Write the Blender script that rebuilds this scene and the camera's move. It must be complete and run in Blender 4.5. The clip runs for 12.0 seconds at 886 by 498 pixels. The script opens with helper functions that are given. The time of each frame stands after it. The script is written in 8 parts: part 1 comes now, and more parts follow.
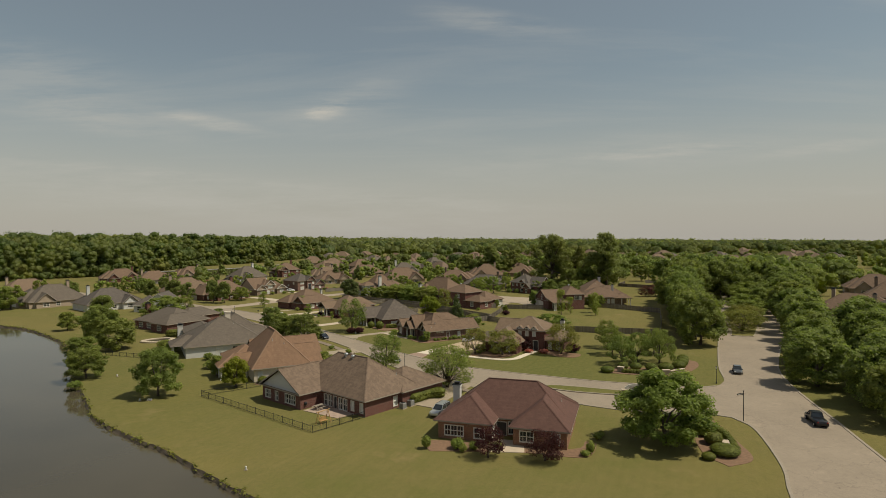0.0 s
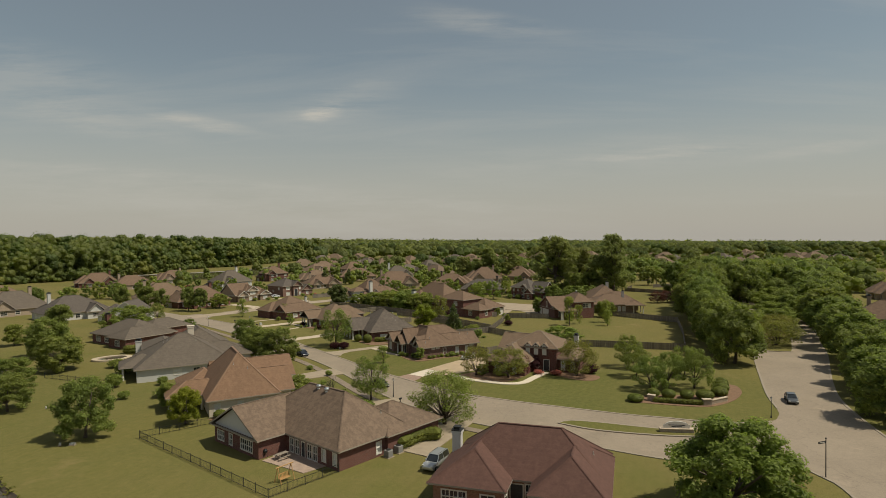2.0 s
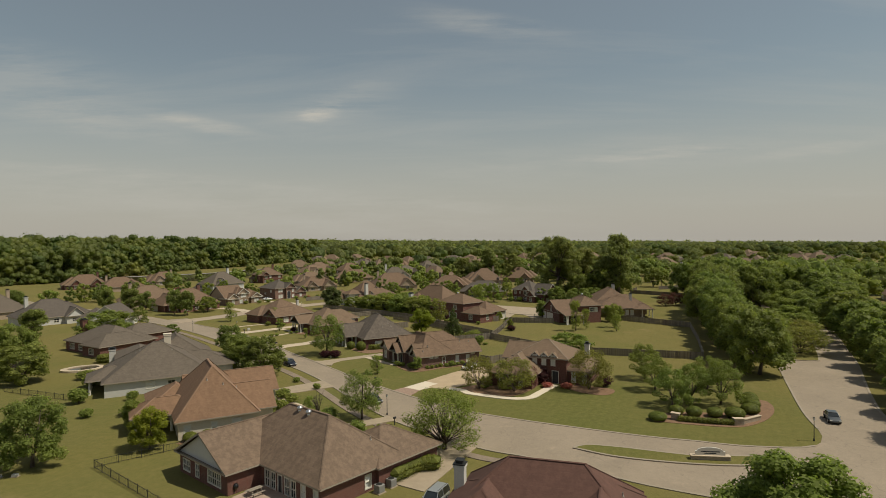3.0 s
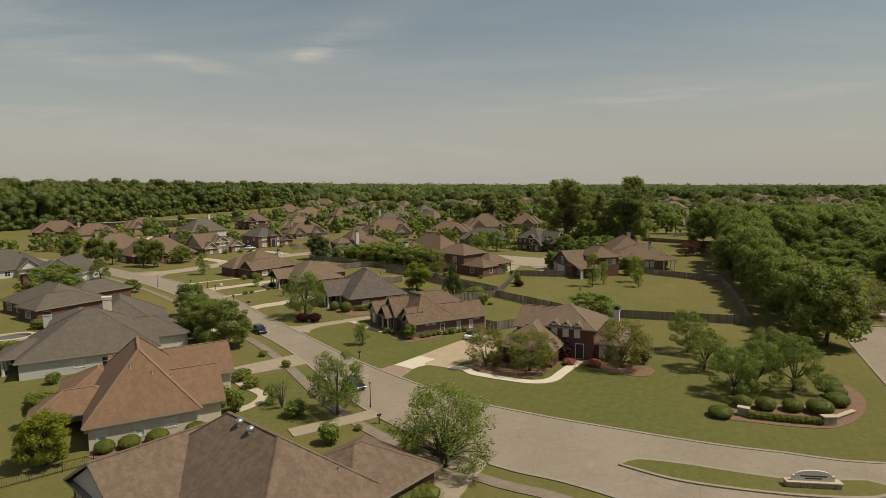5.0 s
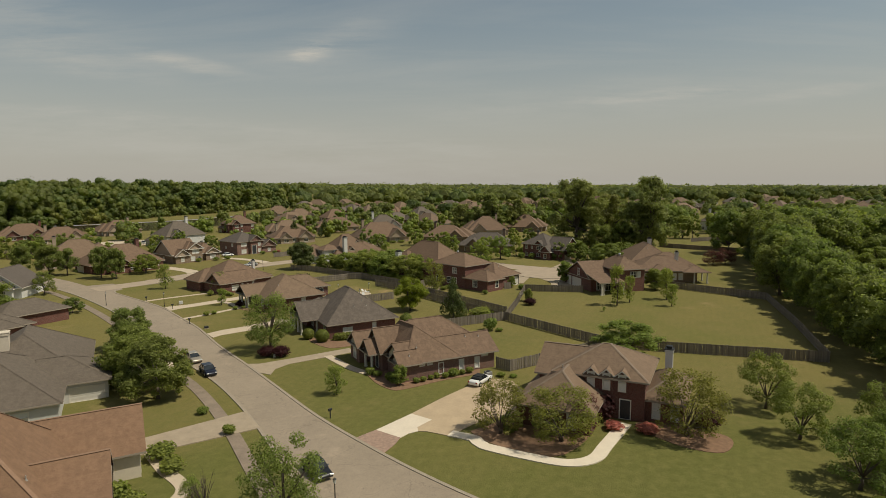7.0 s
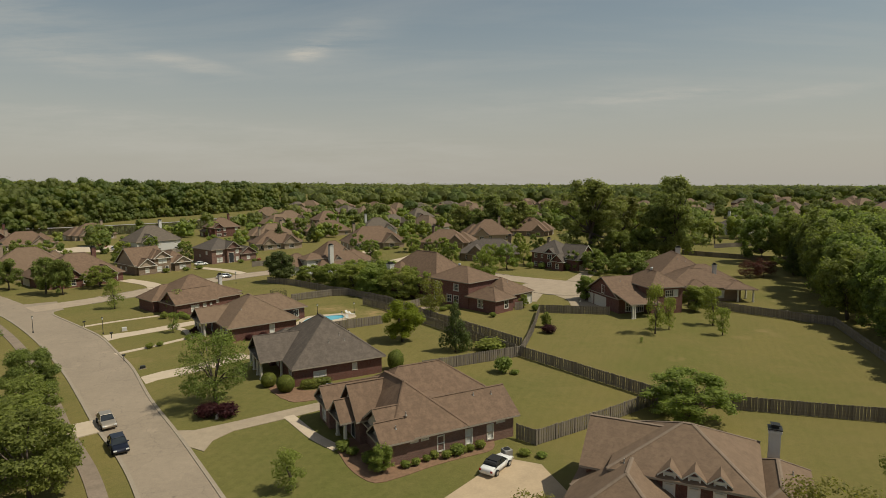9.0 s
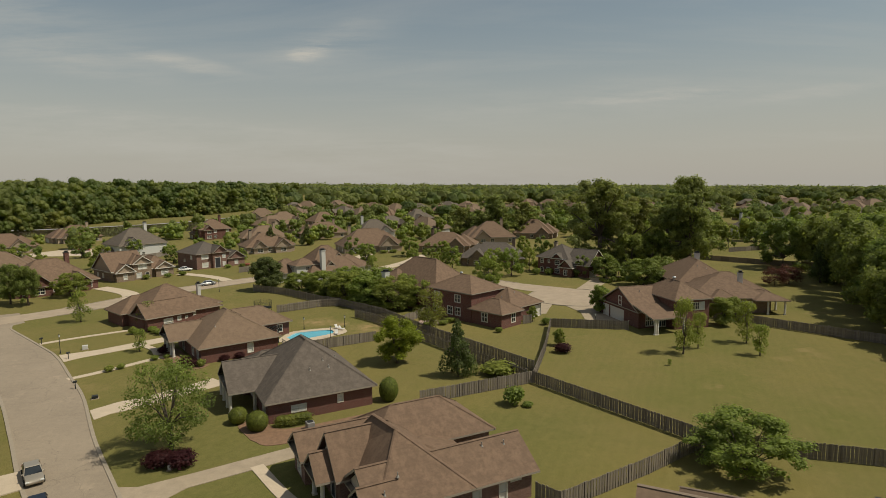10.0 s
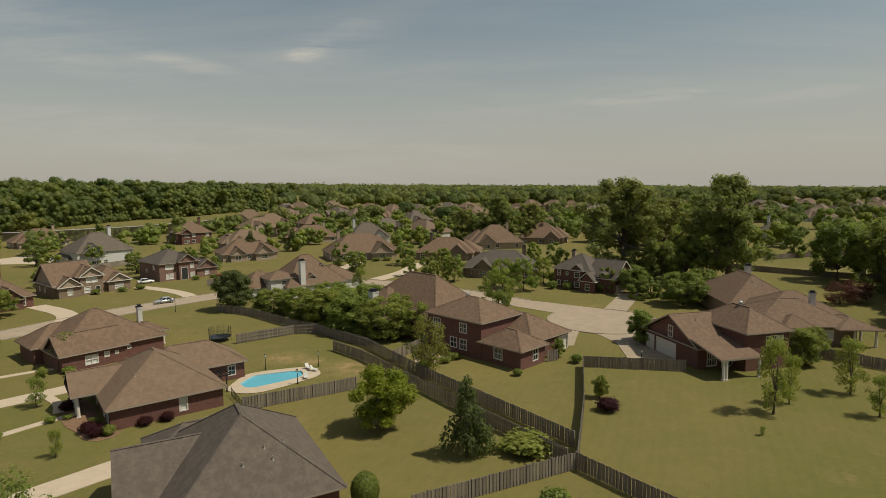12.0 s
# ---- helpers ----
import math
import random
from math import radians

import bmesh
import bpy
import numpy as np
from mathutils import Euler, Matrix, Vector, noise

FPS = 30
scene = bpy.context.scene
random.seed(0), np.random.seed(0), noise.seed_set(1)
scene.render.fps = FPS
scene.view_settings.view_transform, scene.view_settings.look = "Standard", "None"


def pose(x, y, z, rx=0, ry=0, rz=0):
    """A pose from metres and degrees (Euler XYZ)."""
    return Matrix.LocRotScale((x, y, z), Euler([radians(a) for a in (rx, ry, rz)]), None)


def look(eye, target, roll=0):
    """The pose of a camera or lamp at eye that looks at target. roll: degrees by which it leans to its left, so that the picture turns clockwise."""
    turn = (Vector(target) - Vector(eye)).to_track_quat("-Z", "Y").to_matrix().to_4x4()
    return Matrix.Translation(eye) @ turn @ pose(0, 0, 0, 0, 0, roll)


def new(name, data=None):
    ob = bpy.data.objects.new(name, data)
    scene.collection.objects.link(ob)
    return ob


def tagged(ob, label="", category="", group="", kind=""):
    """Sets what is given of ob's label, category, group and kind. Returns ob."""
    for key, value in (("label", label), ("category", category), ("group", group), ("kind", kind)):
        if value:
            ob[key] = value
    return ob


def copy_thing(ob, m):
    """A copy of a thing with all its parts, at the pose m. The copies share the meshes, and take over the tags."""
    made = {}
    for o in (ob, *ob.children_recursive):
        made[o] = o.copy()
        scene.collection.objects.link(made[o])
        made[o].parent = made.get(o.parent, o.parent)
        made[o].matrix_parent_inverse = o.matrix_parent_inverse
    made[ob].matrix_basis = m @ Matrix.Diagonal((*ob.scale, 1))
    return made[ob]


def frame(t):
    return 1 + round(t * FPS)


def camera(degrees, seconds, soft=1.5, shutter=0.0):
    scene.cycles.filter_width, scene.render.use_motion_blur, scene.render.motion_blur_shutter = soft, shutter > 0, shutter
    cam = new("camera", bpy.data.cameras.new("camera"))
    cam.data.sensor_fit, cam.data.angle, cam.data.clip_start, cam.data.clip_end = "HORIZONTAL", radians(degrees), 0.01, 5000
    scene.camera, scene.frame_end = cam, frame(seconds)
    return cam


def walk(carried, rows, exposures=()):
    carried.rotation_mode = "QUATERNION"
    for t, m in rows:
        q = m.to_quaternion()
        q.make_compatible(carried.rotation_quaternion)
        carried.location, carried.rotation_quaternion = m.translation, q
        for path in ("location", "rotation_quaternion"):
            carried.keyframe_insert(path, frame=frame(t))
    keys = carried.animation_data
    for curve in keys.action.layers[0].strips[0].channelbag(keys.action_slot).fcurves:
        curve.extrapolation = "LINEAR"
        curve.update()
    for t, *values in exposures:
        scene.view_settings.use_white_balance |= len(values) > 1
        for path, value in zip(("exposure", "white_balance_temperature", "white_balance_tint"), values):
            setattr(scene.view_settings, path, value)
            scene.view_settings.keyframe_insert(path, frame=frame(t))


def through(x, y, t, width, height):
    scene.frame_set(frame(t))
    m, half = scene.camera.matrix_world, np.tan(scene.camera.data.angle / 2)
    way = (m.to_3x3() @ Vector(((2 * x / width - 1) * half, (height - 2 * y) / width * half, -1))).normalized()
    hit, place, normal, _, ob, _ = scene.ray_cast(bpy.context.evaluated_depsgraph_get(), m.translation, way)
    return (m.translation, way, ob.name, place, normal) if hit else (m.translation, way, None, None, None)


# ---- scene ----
cam = camera(73.9, 12.0, soft=0.55)
EXPOSURE, KELVIN, TINT = 0.14, 6800, 3
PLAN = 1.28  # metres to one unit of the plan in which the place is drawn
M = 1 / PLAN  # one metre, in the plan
METRES, EYE, TILT = 116.4 * PLAN, 23.4 * PLAN, 1.03
# seconds, way along the flight (x, y, z as parts of METRES), yaw, pitch, roll
ROWS = [
    (0.0, 0.0000, 0.0000, 0.0000, -0.03, -2.29, 0.45),
    (0.5, -0.0000, 0.0337, 0.0004, -0.15, -2.25, 0.48),
    (1.0, -0.0000, 0.0691, 0.0003, -0.26, -2.22, 0.49),
    (1.5, 0.0001, 0.1055, -0.0002, -0.36, -2.18, 0.52),
    (2.0, -0.0001, 0.1425, -0.0009, -0.46, -2.16, 0.52),
    (2.5, -0.0004, 0.1804, -0.0021, -0.55, -2.15, 0.51),
    (3.0, -0.0007, 0.2192, -0.0033, -0.63, -2.10, 0.54),
    (3.2, -0.0008, 0.2347, -0.0038, -0.63, -2.10, 0.54),
    (4.8, -0.0002, 0.3663, -0.0080, -0.87, -7.56, 0.56),
    (5.0, -0.0002, 0.3829, -0.0084, -0.87, -7.56, 0.56),
    (5.5, -0.0001, 0.4245, -0.0093, -0.95, -7.55, 0.57),
    (6.0, 0.0002, 0.4665, -0.0102, -1.00, -7.53, 0.55),
    (6.5, 0.0008, 0.5096, -0.0107, -1.06, -7.52, 0.54),
    (7.0, 0.0011, 0.5528, -0.0114, -1.11, -7.54, 0.52),
    (9.0, 0.0028, 0.7262, -0.0132, -1.28, -7.55, 0.49),
    (9.5, 0.0032, 0.7710, -0.0139, -1.31, -7.54, 0.49),
    (10.0, 0.0035, 0.8163, -0.0150, -1.34, -7.53, 0.48),
    (10.5, 0.0040, 0.8618, -0.0168, -1.37, -7.50, 0.47),
    (11.0, 0.0041, 0.9073, -0.0179, -1.40, -7.52, 0.43),
    (11.5, 0.0046, 0.9534, -0.0194, -1.42, -7.52, 0.43),
    (12.0, 0.0046, 0.9997, -0.0210, -1.44, -7.50, 0.43),
]
walk(cam, [(t, pose(0, 0, EYE, TILT, 0, 0) @ pose(METRES * x, METRES * y, METRES * z, 90 + pitch, roll, yaw)) for t, x, y, z, yaw, pitch, roll in ROWS], exposures=[(0.0, EXPOSURE, KELVIN, TINT), (12.0, EXPOSURE, KELVIN, TINT)])

# ---- light ----
SUN_EL, SUN_AZ = 57.0, 100.0  # degrees; azimuth counted from +y towards +x
world = bpy.data.worlds.new("sky")
scene.world = world
world.use_nodes = True
wn, wl = world.node_tree.nodes, world.node_tree.links
wn.clear()




sky = wn.new("ShaderNodeTexSky")
sky.sky_type = "NISHITA"
sky.sun_disc = False
sky.sun_elevation, sky.sun_rotation = radians(SUN_EL), radians(SUN_AZ)
sky.air_density, sky.dust_density, sky.ozone_density = 1.0, 0.9, 0.6
# thin high cirrus, drawn out into streaks on a flat layer overhead
tc = wn.new("ShaderNodeTexCoord")
sep = wn.new("ShaderNodeSeparateXYZ")
wl.new(tc.outputs["Generated"], sep.inputs[0])
lift = wn.new("ShaderNodeMath"); lift.operation = "ADD"; lift.inputs[1].default_value = 0.08
wl.new(sep.outputs["Z"], lift.inputs[0])
flat = []
for axis in ("X", "Y"):
    dv = wn.new("ShaderNodeMath"); dv.operation = "DIVIDE"
    wl.new(sep.outputs[axis], dv.inputs[0]); wl.new(lift.outputs[0], dv.inputs[1])
    flat.append(dv)
comb = wn.new("ShaderNodeCombineXYZ")
wl.new(flat[0].outputs[0], comb.inputs[0]); wl.new(flat[1].outputs[0], comb.inputs[1])
mapn = wn.new("ShaderNodeMapping")
mapn.inputs["Rotation"].default_value = (0, 0, radians(24))
mapn.inputs["Scale"].default_value = (0.5, 2.1, 1)
wl.new(comb.outputs[0], mapn.inputs[0])
cn = wn.new("ShaderNodeTexNoise")
cn.inputs["Scale"].default_value, cn.inputs["Detail"].default_value = 0.5, 9
cn.inputs["Roughness"].default_value, cn.inputs["Distortion"].default_value = 0.62, 0.5
wl.new(mapn.outputs[0], cn.inputs["Vector"])
cr = wn.new("ShaderNodeMapRange")
cr.inputs["From Min"].default_value, cr.inputs["From Max"].default_value = 0.51, 0.74
cr.inputs["To Min"].default_value, cr.inputs["To Max"].default_value = 0.0, 0.26
wl.new(cn.outputs["Fac"], cr.inputs["Value"])
# a thin milky veil that thickens towards the horizon
veil = wn.new("ShaderNodeMapRange")
veil.interpolation_type = "SMOOTHSTEP"
veil.inputs["From Min"].default_value, veil.inputs["From Max"].default_value = 0.0, 0.29
veil.inputs["To Min"].default_value, veil.inputs["To Max"].default_value = 0.86, 0.24
wl.new(sep.outputs["Z"], veil.inputs["Value"])
fade = wn.new("ShaderNodeMapRange")
fade.inputs["From Min"].default_value, fade.inputs["From Max"].default_value = 0.04, 0.16
wl.new(sep.outputs["Z"], fade.inputs["Value"])
streak = wn.new("ShaderNodeMath"); streak.operation = "MULTIPLY"
wl.new(cr.outputs[0], streak.inputs[0]); wl.new(fade.outputs[0], streak.inputs[1])


def wmath(op, a, b):
    n = wn.new("ShaderNodeMath")
    n.operation = op
    for k, v in enumerate((a, b)):
        if isinstance(v, (int, float)):
            n.inputs[k].default_value = v
        else:
            wl.new(v, n.inputs[k])
    return n.outputs[0]


# single wisps over the northern sky: across (x / y) and up (z / y), half length, half width, slope in degrees, strength
ahead = wmath("MAXIMUM", sep.outputs["Y"], 0.05)
north = wn.new("ShaderNodeCombineXYZ")
wl.new(wmath("DIVIDE", sep.outputs["X"], ahead), north.inputs[0])
wl.new(wmath("DIVIDE", sep.outputs["Z"], ahead), north.inputs[1])
fray = wn.new("ShaderNodeTexNoise")
fray.inputs["Scale"].default_value, fray.inputs["Detail"].default_value, fray.inputs["Roughness"].default_value = 5.0, 9, 0.66
fmap = wn.new("ShaderNodeMapping")
fmap.inputs["Rotation"].default_value, fmap.inputs["Scale"].default_value = (0, 0, radians(7)), (0.9, 6.5, 1)
wl.new(north.outputs[0], fmap.inputs[0])
wl.new(fmap.outputs[0], fray.inputs["Vector"])
frayed = wn.new("ShaderNodeMapRange")
frayed.inputs["From Min"].default_value, frayed.inputs["From Max"].default_value = 0.36, 0.62
wl.new(fray.outputs["Fac"], frayed.inputs["Value"])
warped = wn.new("ShaderNodeVectorMath")
warped.operation = "MULTIPLY_ADD"
warped.inputs[1].default_value = (0.05, 0.03, 0)
wl.new(fray.outputs["Color"], warped.inputs[0])
wl.new(north.outputs[0], warped.inputs[2])
WISPS = ((-0.19, 0.213, 0.035, 0.012, 10, 0.9), (-0.16, 0.225, 0.12, 0.035, 14, 0.35), (-0.39, 0.194, 0.11, 0.014, -12, 0.6), (0.39, 0.141, 0.16, 0.009, 3.5, 0.6), (0.68, 0.149, 0.18, 0.014, 7, 0.4),
         (-0.60, 0.210, 0.22, 0.034, -12, 0.4), (0.09, 0.362, 0.14, 0.020, -9, 0.35), (0.30, 0.132, 0.45, 0.036, 5, 0.3), (-0.40, 0.068, 0.75, 0.050, -6, 0.42), (0.05, 0.055, 0.30, 0.012, -3, 0.25), (-0.52, 0.114, 0.34, 0.010, -5, 0.3), (0.66, 0.068, 0.3, 0.014, 2, 0.2), (-0.70, 0.29, 0.25, 0.05, -14, 0.3))
cloud = streak.outputs[0]
for u, v, half, wide, slope, strength in WISPS:
    at = wn.new("ShaderNodeMapping")
    at.vector_type = "TEXTURE"
    at.inputs["Location"].default_value, at.inputs["Rotation"].default_value, at.inputs["Scale"].default_value = (u + 0.025, v + 0.015, 0), (0, 0, radians(slope)), (half, wide, 1)
    wl.new(warped.outputs[0], at.inputs[0])
    dist = wn.new("ShaderNodeVectorMath")
    dist.operation = "LENGTH"
    wl.new(at.outputs[0], dist.inputs[0])
    soft = wn.new("ShaderNodeMapRange")
    soft.interpolation_type = "SMOOTHERSTEP"
    soft.inputs["From Min"].default_value, soft.inputs["From Max"].default_value = 1.5, 0.0
    soft.inputs["To Max"].default_value = strength
    wl.new(dist.outputs["Value"], soft.inputs["Value"])
    cloud = wmath("ADD", cloud, wmath("MULTIPLY", soft.outputs[0], frayed.outputs[0]))
mixc = wn.new("ShaderNodeMix"); mixc.data_type = "RGBA"
mixc.inputs["B"].default_value = (5.45, 5.02, 4.80, 1)
tint = wn.new("ShaderNodeMix"); tint.data_type, tint.blend_type = "RGBA", "MULTIPLY"
tint.inputs["Factor"].default_value, tint.inputs["B"].default_value = 1.0, (0.95, 0.97, 0.885, 1)
wl.new(sky.outputs[0], tint.inputs["A"])
wl.new(veil.outputs[0], mixc.inputs["Factor"]); wl.new(tint.outputs["Result"], mixc.inputs["A"])
white = wn.new("ShaderNodeMix"); white.data_type = "RGBA"
white.clamp_factor = True
white.inputs["B"].default_value = (6.3, 6.0, 5.75, 1)
wl.new(cloud, white.inputs["Factor"]); wl.new(mixc.outputs["Result"], white.inputs["A"])
bg = wn.new("ShaderNodeBackground"); bg.inputs["Strength"].default_value = 0.07
wo = wn.new("ShaderNodeOutputWorld")
wl.new(white.outputs["Result"], bg.inputs["Color"]); wl.new(bg.outputs[0], wo.inputs["Surface"])

sun = new("sun", bpy.data.lights.new("sun", "SUN"))
sun.data.energy, sun.data.angle, sun.data.color = 3.4, radians(0.53), (1.0, 0.93, 0.82)
sd = Vector((math.sin(radians(SUN_AZ)) * math.cos(radians(SUN_EL)), math.cos(radians(SUN_AZ)) * math.cos(radians(SUN_EL)), math.sin(radians(SUN_EL))))
sun.matrix_world = look(sd * 300, (0, 0, 0))

# ---- materials ----
def nodes_of(m):
    m.use_nodes = True
    n, l = m.node_tree.nodes, m.node_tree.links
    return n, l, n["Principled BSDF"]


def noise_at(n, l, scale, detail=4, rough=0.6, space="Object", stretch=None):
    tcn = n.new("ShaderNodeTexCoord") if space == "Object" else n.new("ShaderNodeNewGeometry")
    out = tcn.outputs["Object"] if space == "Object" else tcn.outputs["Position"]
    if stretch:
        mp = n.new("ShaderNodeMapping")
        mp.inputs["Scale"].default_value = stretch
        l.new(out, mp.inputs[0])
        out = mp.outputs[0]
    tx = n.new("ShaderNodeTexNoise")
    tx.inputs["Scale"].default_value, tx.inputs["Detail"].default_value, tx.inputs["Roughness"].default_value = scale, detail, rough
    l.new(out, tx.inputs["Vector"])
    return tx.outputs["Fac"]


def ramp(n, l, fac, stops):
    r = n.new("ShaderNodeValToRGB")
    while len(r.color_ramp.elements) < len(stops):
        r.color_ramp.elements.new(0.5)
    for e, (p, c) in zip(r.color_ramp.elements, stops):
        e.position, e.color = p, (*c, 1)
    l.new(fac, r.inputs[0])
    return r.outputs[0]


def blend(n, l, fac, a, b, kind="MIX"):
    m = n.new("ShaderNodeMix")
    m.data_type, m.blend_type = "RGBA", kind
    for sock, v in (("Factor", fac), ("A", a), ("B", b)):
        if isinstance(v, (int, float)):
            m.inputs[sock].default_value = v
        elif isinstance(v, tuple):
            m.inputs[sock].default_value = (*v, 1)
        else:
            l.new(v, m.inputs[sock])
    return m.outputs["Result"]


def bump(n, l, p, fac, strength, distance=0.02):
    b = n.new("ShaderNodeBump")
    b.inputs["Strength"].default_value, b.inputs["Distance"].default_value = strength, distance
    l.new(fac, b.inputs["Height"])
    l.new(b.outputs[0], p.inputs["Normal"])


def shade(c, k):
    return tuple(min(1, v * k) for v in c)


def plain(name, c, rough=0.7, metal=0.0, var=0.18, scale=3.0, space="Object", rnd=0.0, bumpy=0.15):
    """A painted, cast or cut surface with broad and fine variation."""
    m = bpy.data.materials.new(name)
    n, l, p = nodes_of(m)
    a = ramp(n, l, noise_at(n, l, scale, 3, 0.6, space), [(0.3, shade(c, 1 - var)), (0.7, shade(c, 1 + var))])
    b = blend(n, l, 0.5, a, ramp(n, l, noise_at(n, l, scale * 9, 5, 0.7, space), [(0.25, shade(c, 1 - var * 1.3)), (0.75, shade(c, 1 + var * 1.1))]))
    if rnd:
        oi = n.new("ShaderNodeObjectInfo")
        r = n.new("ShaderNodeMapRange")
        r.inputs["To Min"].default_value, r.inputs["To Max"].default_value = 1 - rnd, 1 + rnd
        l.new(oi.outputs["Random"], r.inputs["Value"])
        h = n.new("ShaderNodeHueSaturation")
        l.new(r.outputs[0], h.inputs["Value"]); l.new(b, h.inputs["Color"])
        b = h.outputs[0]
    l.new(b, p.inputs["Base Color"])
    p.inputs["Roughness"].default_value, p.inputs["Metallic"].default_value = rough, metal
    if bumpy:
        bump(n, l, p, noise_at(n, l, scale * 12, 4, 0.7, space), bumpy)
    return m


def shingle(name, c, tint=None, streak=0.25):
    """Asphalt shingles: courses, single tabs of uneven tone, rain streaks and broad weathering."""
    m = bpy.data.materials.new(name)
    n, l, p = nodes_of(m)
    tint = tint or shade(c, 0.75)
    broad = noise_at(n, l, 0.35, 4, 0.6)
    base = ramp(n, l, broad, [(0.3, shade(c, 0.92)), (0.72, shade(c, 1.08))])
    tabs = noise_at(n, l, 1.0, 3, 0.6, stretch=(3.6, 3.6, 11.0))
    base = blend(n, l, 0.34, base, ramp(n, l, tabs, [(0.34, shade(tint, 0.78)), (0.5, c), (0.66, shade(c, 1.35))]))
    grit = noise_at(n, l, 26.0, 3, 0.8)
    base = blend(n, l, 0.35, base, ramp(n, l, grit, [(0.34, shade(c, 0.35)), (0.5, c), (0.66, shade(c, 1.75))]))
    tcn = n.new("ShaderNodeTexCoord")
    wave = n.new("ShaderNodeTexWave")
    wave.bands_direction, wave.wave_profile = "Z", "SAW"
    wave.inputs["Scale"].default_value, wave.inputs["Distortion"].default_value, wave.inputs["Detail"].default_value = 1.1, 1.2, 2
    wave.inputs["Detail Scale"].default_value = 3.0
    l.new(tcn.outputs["Object"], wave.inputs["Vector"])
    base = blend(n, l, 0.08, base, ramp(n, l, wave.outputs["Fac"], [(0.0, shade(c, 0.6)), (1.0, shade(c, 1.3))]))
    streaks = noise_at(n, l, 0.9, 5, 0.65, stretch=(2.2, 2.2, 0.15))
    base = blend(n, l, streak, base, ramp(n, l, streaks, [(0.42, shade(c, 0.5)), (0.62, shade(c, 1.15))]))
    l.new(base, p.inputs["Base Color"])
    p.inputs["Roughness"].default_value = 0.85
    p.inputs["Specular IOR Level"].default_value = 0.3
    bump(n, l, p, wave.outputs["Fac"], 0.35, 0.03)
    return m


def brick(name, c, mortar, var=0.4):
    """Brick courses at true size (0.20 by 0.067 m), wrapped round upright walls."""
    m = bpy.data.materials.new(name)
    n, l, p = nodes_of(m)
    tcn = n.new("ShaderNodeTexCoord")
    sp = n.new("ShaderNodeSeparateXYZ")
    l.new(tcn.outputs["Object"], sp.inputs[0])
    add = n.new("ShaderNodeMath"); add.operation = "ADD"
    l.new(sp.outputs[0], add.inputs[0]); l.new(sp.outputs[1], add.inputs[1])
    cb = n.new("ShaderNodeCombineXYZ")
    l.new(add.outputs[0], cb.inputs[0]); l.new(sp.outputs[2], cb.inputs[1])
    br = n.new("ShaderNodeTexBrick")
    br.inputs["Scale"].default_value = 1.0
    br.inputs["Brick Width"].default_value, br.inputs["Row Height"].default_value, br.inputs["Mortar Size"].default_value = 0.21 * M, 0.075 * M, 0.008 * M
    br.inputs["Color1"].default_value, br.inputs["Color2"].default_value = (*shade(c, 1 - var), 1), (*shade(c, 1 + var), 1)
    br.inputs["Mortar"].default_value = (*mortar, 1)
    l.new(cb.outputs[0], br.inputs["Vector"])
    base = blend(n, l, 0.4, br.outputs["Color"], ramp(n, l, noise_at(n, l, 0.8, 5, 0.65), [(0.3, shade(c, 0.7)), (0.7, shade(c, 1.25))]))
    l.new(base, p.inputs["Base Color"])
    p.inputs["Roughness"].default_value = 0.88
    bump(n, l, p, br.outputs["Fac"], -0.4, 0.01)
    return m


def foliage(name, c, hue=0.016, val=0.3, through=0.48, drift=0.55):
    """Leaves: each cluster takes its own tone, each plant its own shift; light passes through."""
    m = bpy.data.materials.new(name)
    n, l, p = nodes_of(m)
    geo, oi = n.new("ShaderNodeNewGeometry"), n.new("ShaderNodeObjectInfo")
    r = n.new("ShaderNodeMapRange")
    r.inputs["To Min"].default_value, r.inputs["To Max"].default_value = 1 - val, 1 + val
    l.new(geo.outputs["Random Per Island"], r.inputs["Value"])
    r2 = n.new("ShaderNodeMapRange")
    r2.inputs["To Min"].default_value, r2.inputs["To Max"].default_value = 0.5 - hue, 0.5 + hue * 0.6
    l.new(oi.outputs["Random"], r2.inputs["Value"])
    tone = ramp(n, l, noise_at(n, l, drift, 3, 0.6), [(0.3, shade(c, 0.72)), (0.7, (c[0] * 1.35, c[1] * 1.2, c[2] * 1.05))])
    h = n.new("ShaderNodeHueSaturation")
    l.new(r.outputs[0], h.inputs["Value"]); l.new(r2.outputs[0], h.inputs["Hue"]); l.new(tone, h.inputs["Color"])
    l.new(h.outputs[0], p.inputs["Base Color"])
    p.inputs["Roughness"].default_value = 0.6
    p.inputs["Specular IOR Level"].default_value = 0.25
    tr = n.new("ShaderNodeBsdfTranslucent")
    glow = blend(n, l, 1.0, h.outputs[0], (1.5, 1.65, 1.1), "MULTIPLY")
    l.new(glow, tr.inputs["Color"])
    mx = n.new("ShaderNodeMixShader")
    mx.inputs[0].default_value = through
    l.new(p.outputs[0], mx.inputs[1]); l.new(tr.outputs[0], mx.inputs[2])
    l.new(mx.outputs[0], n["Material Output"].inputs["Surface"])
    return m


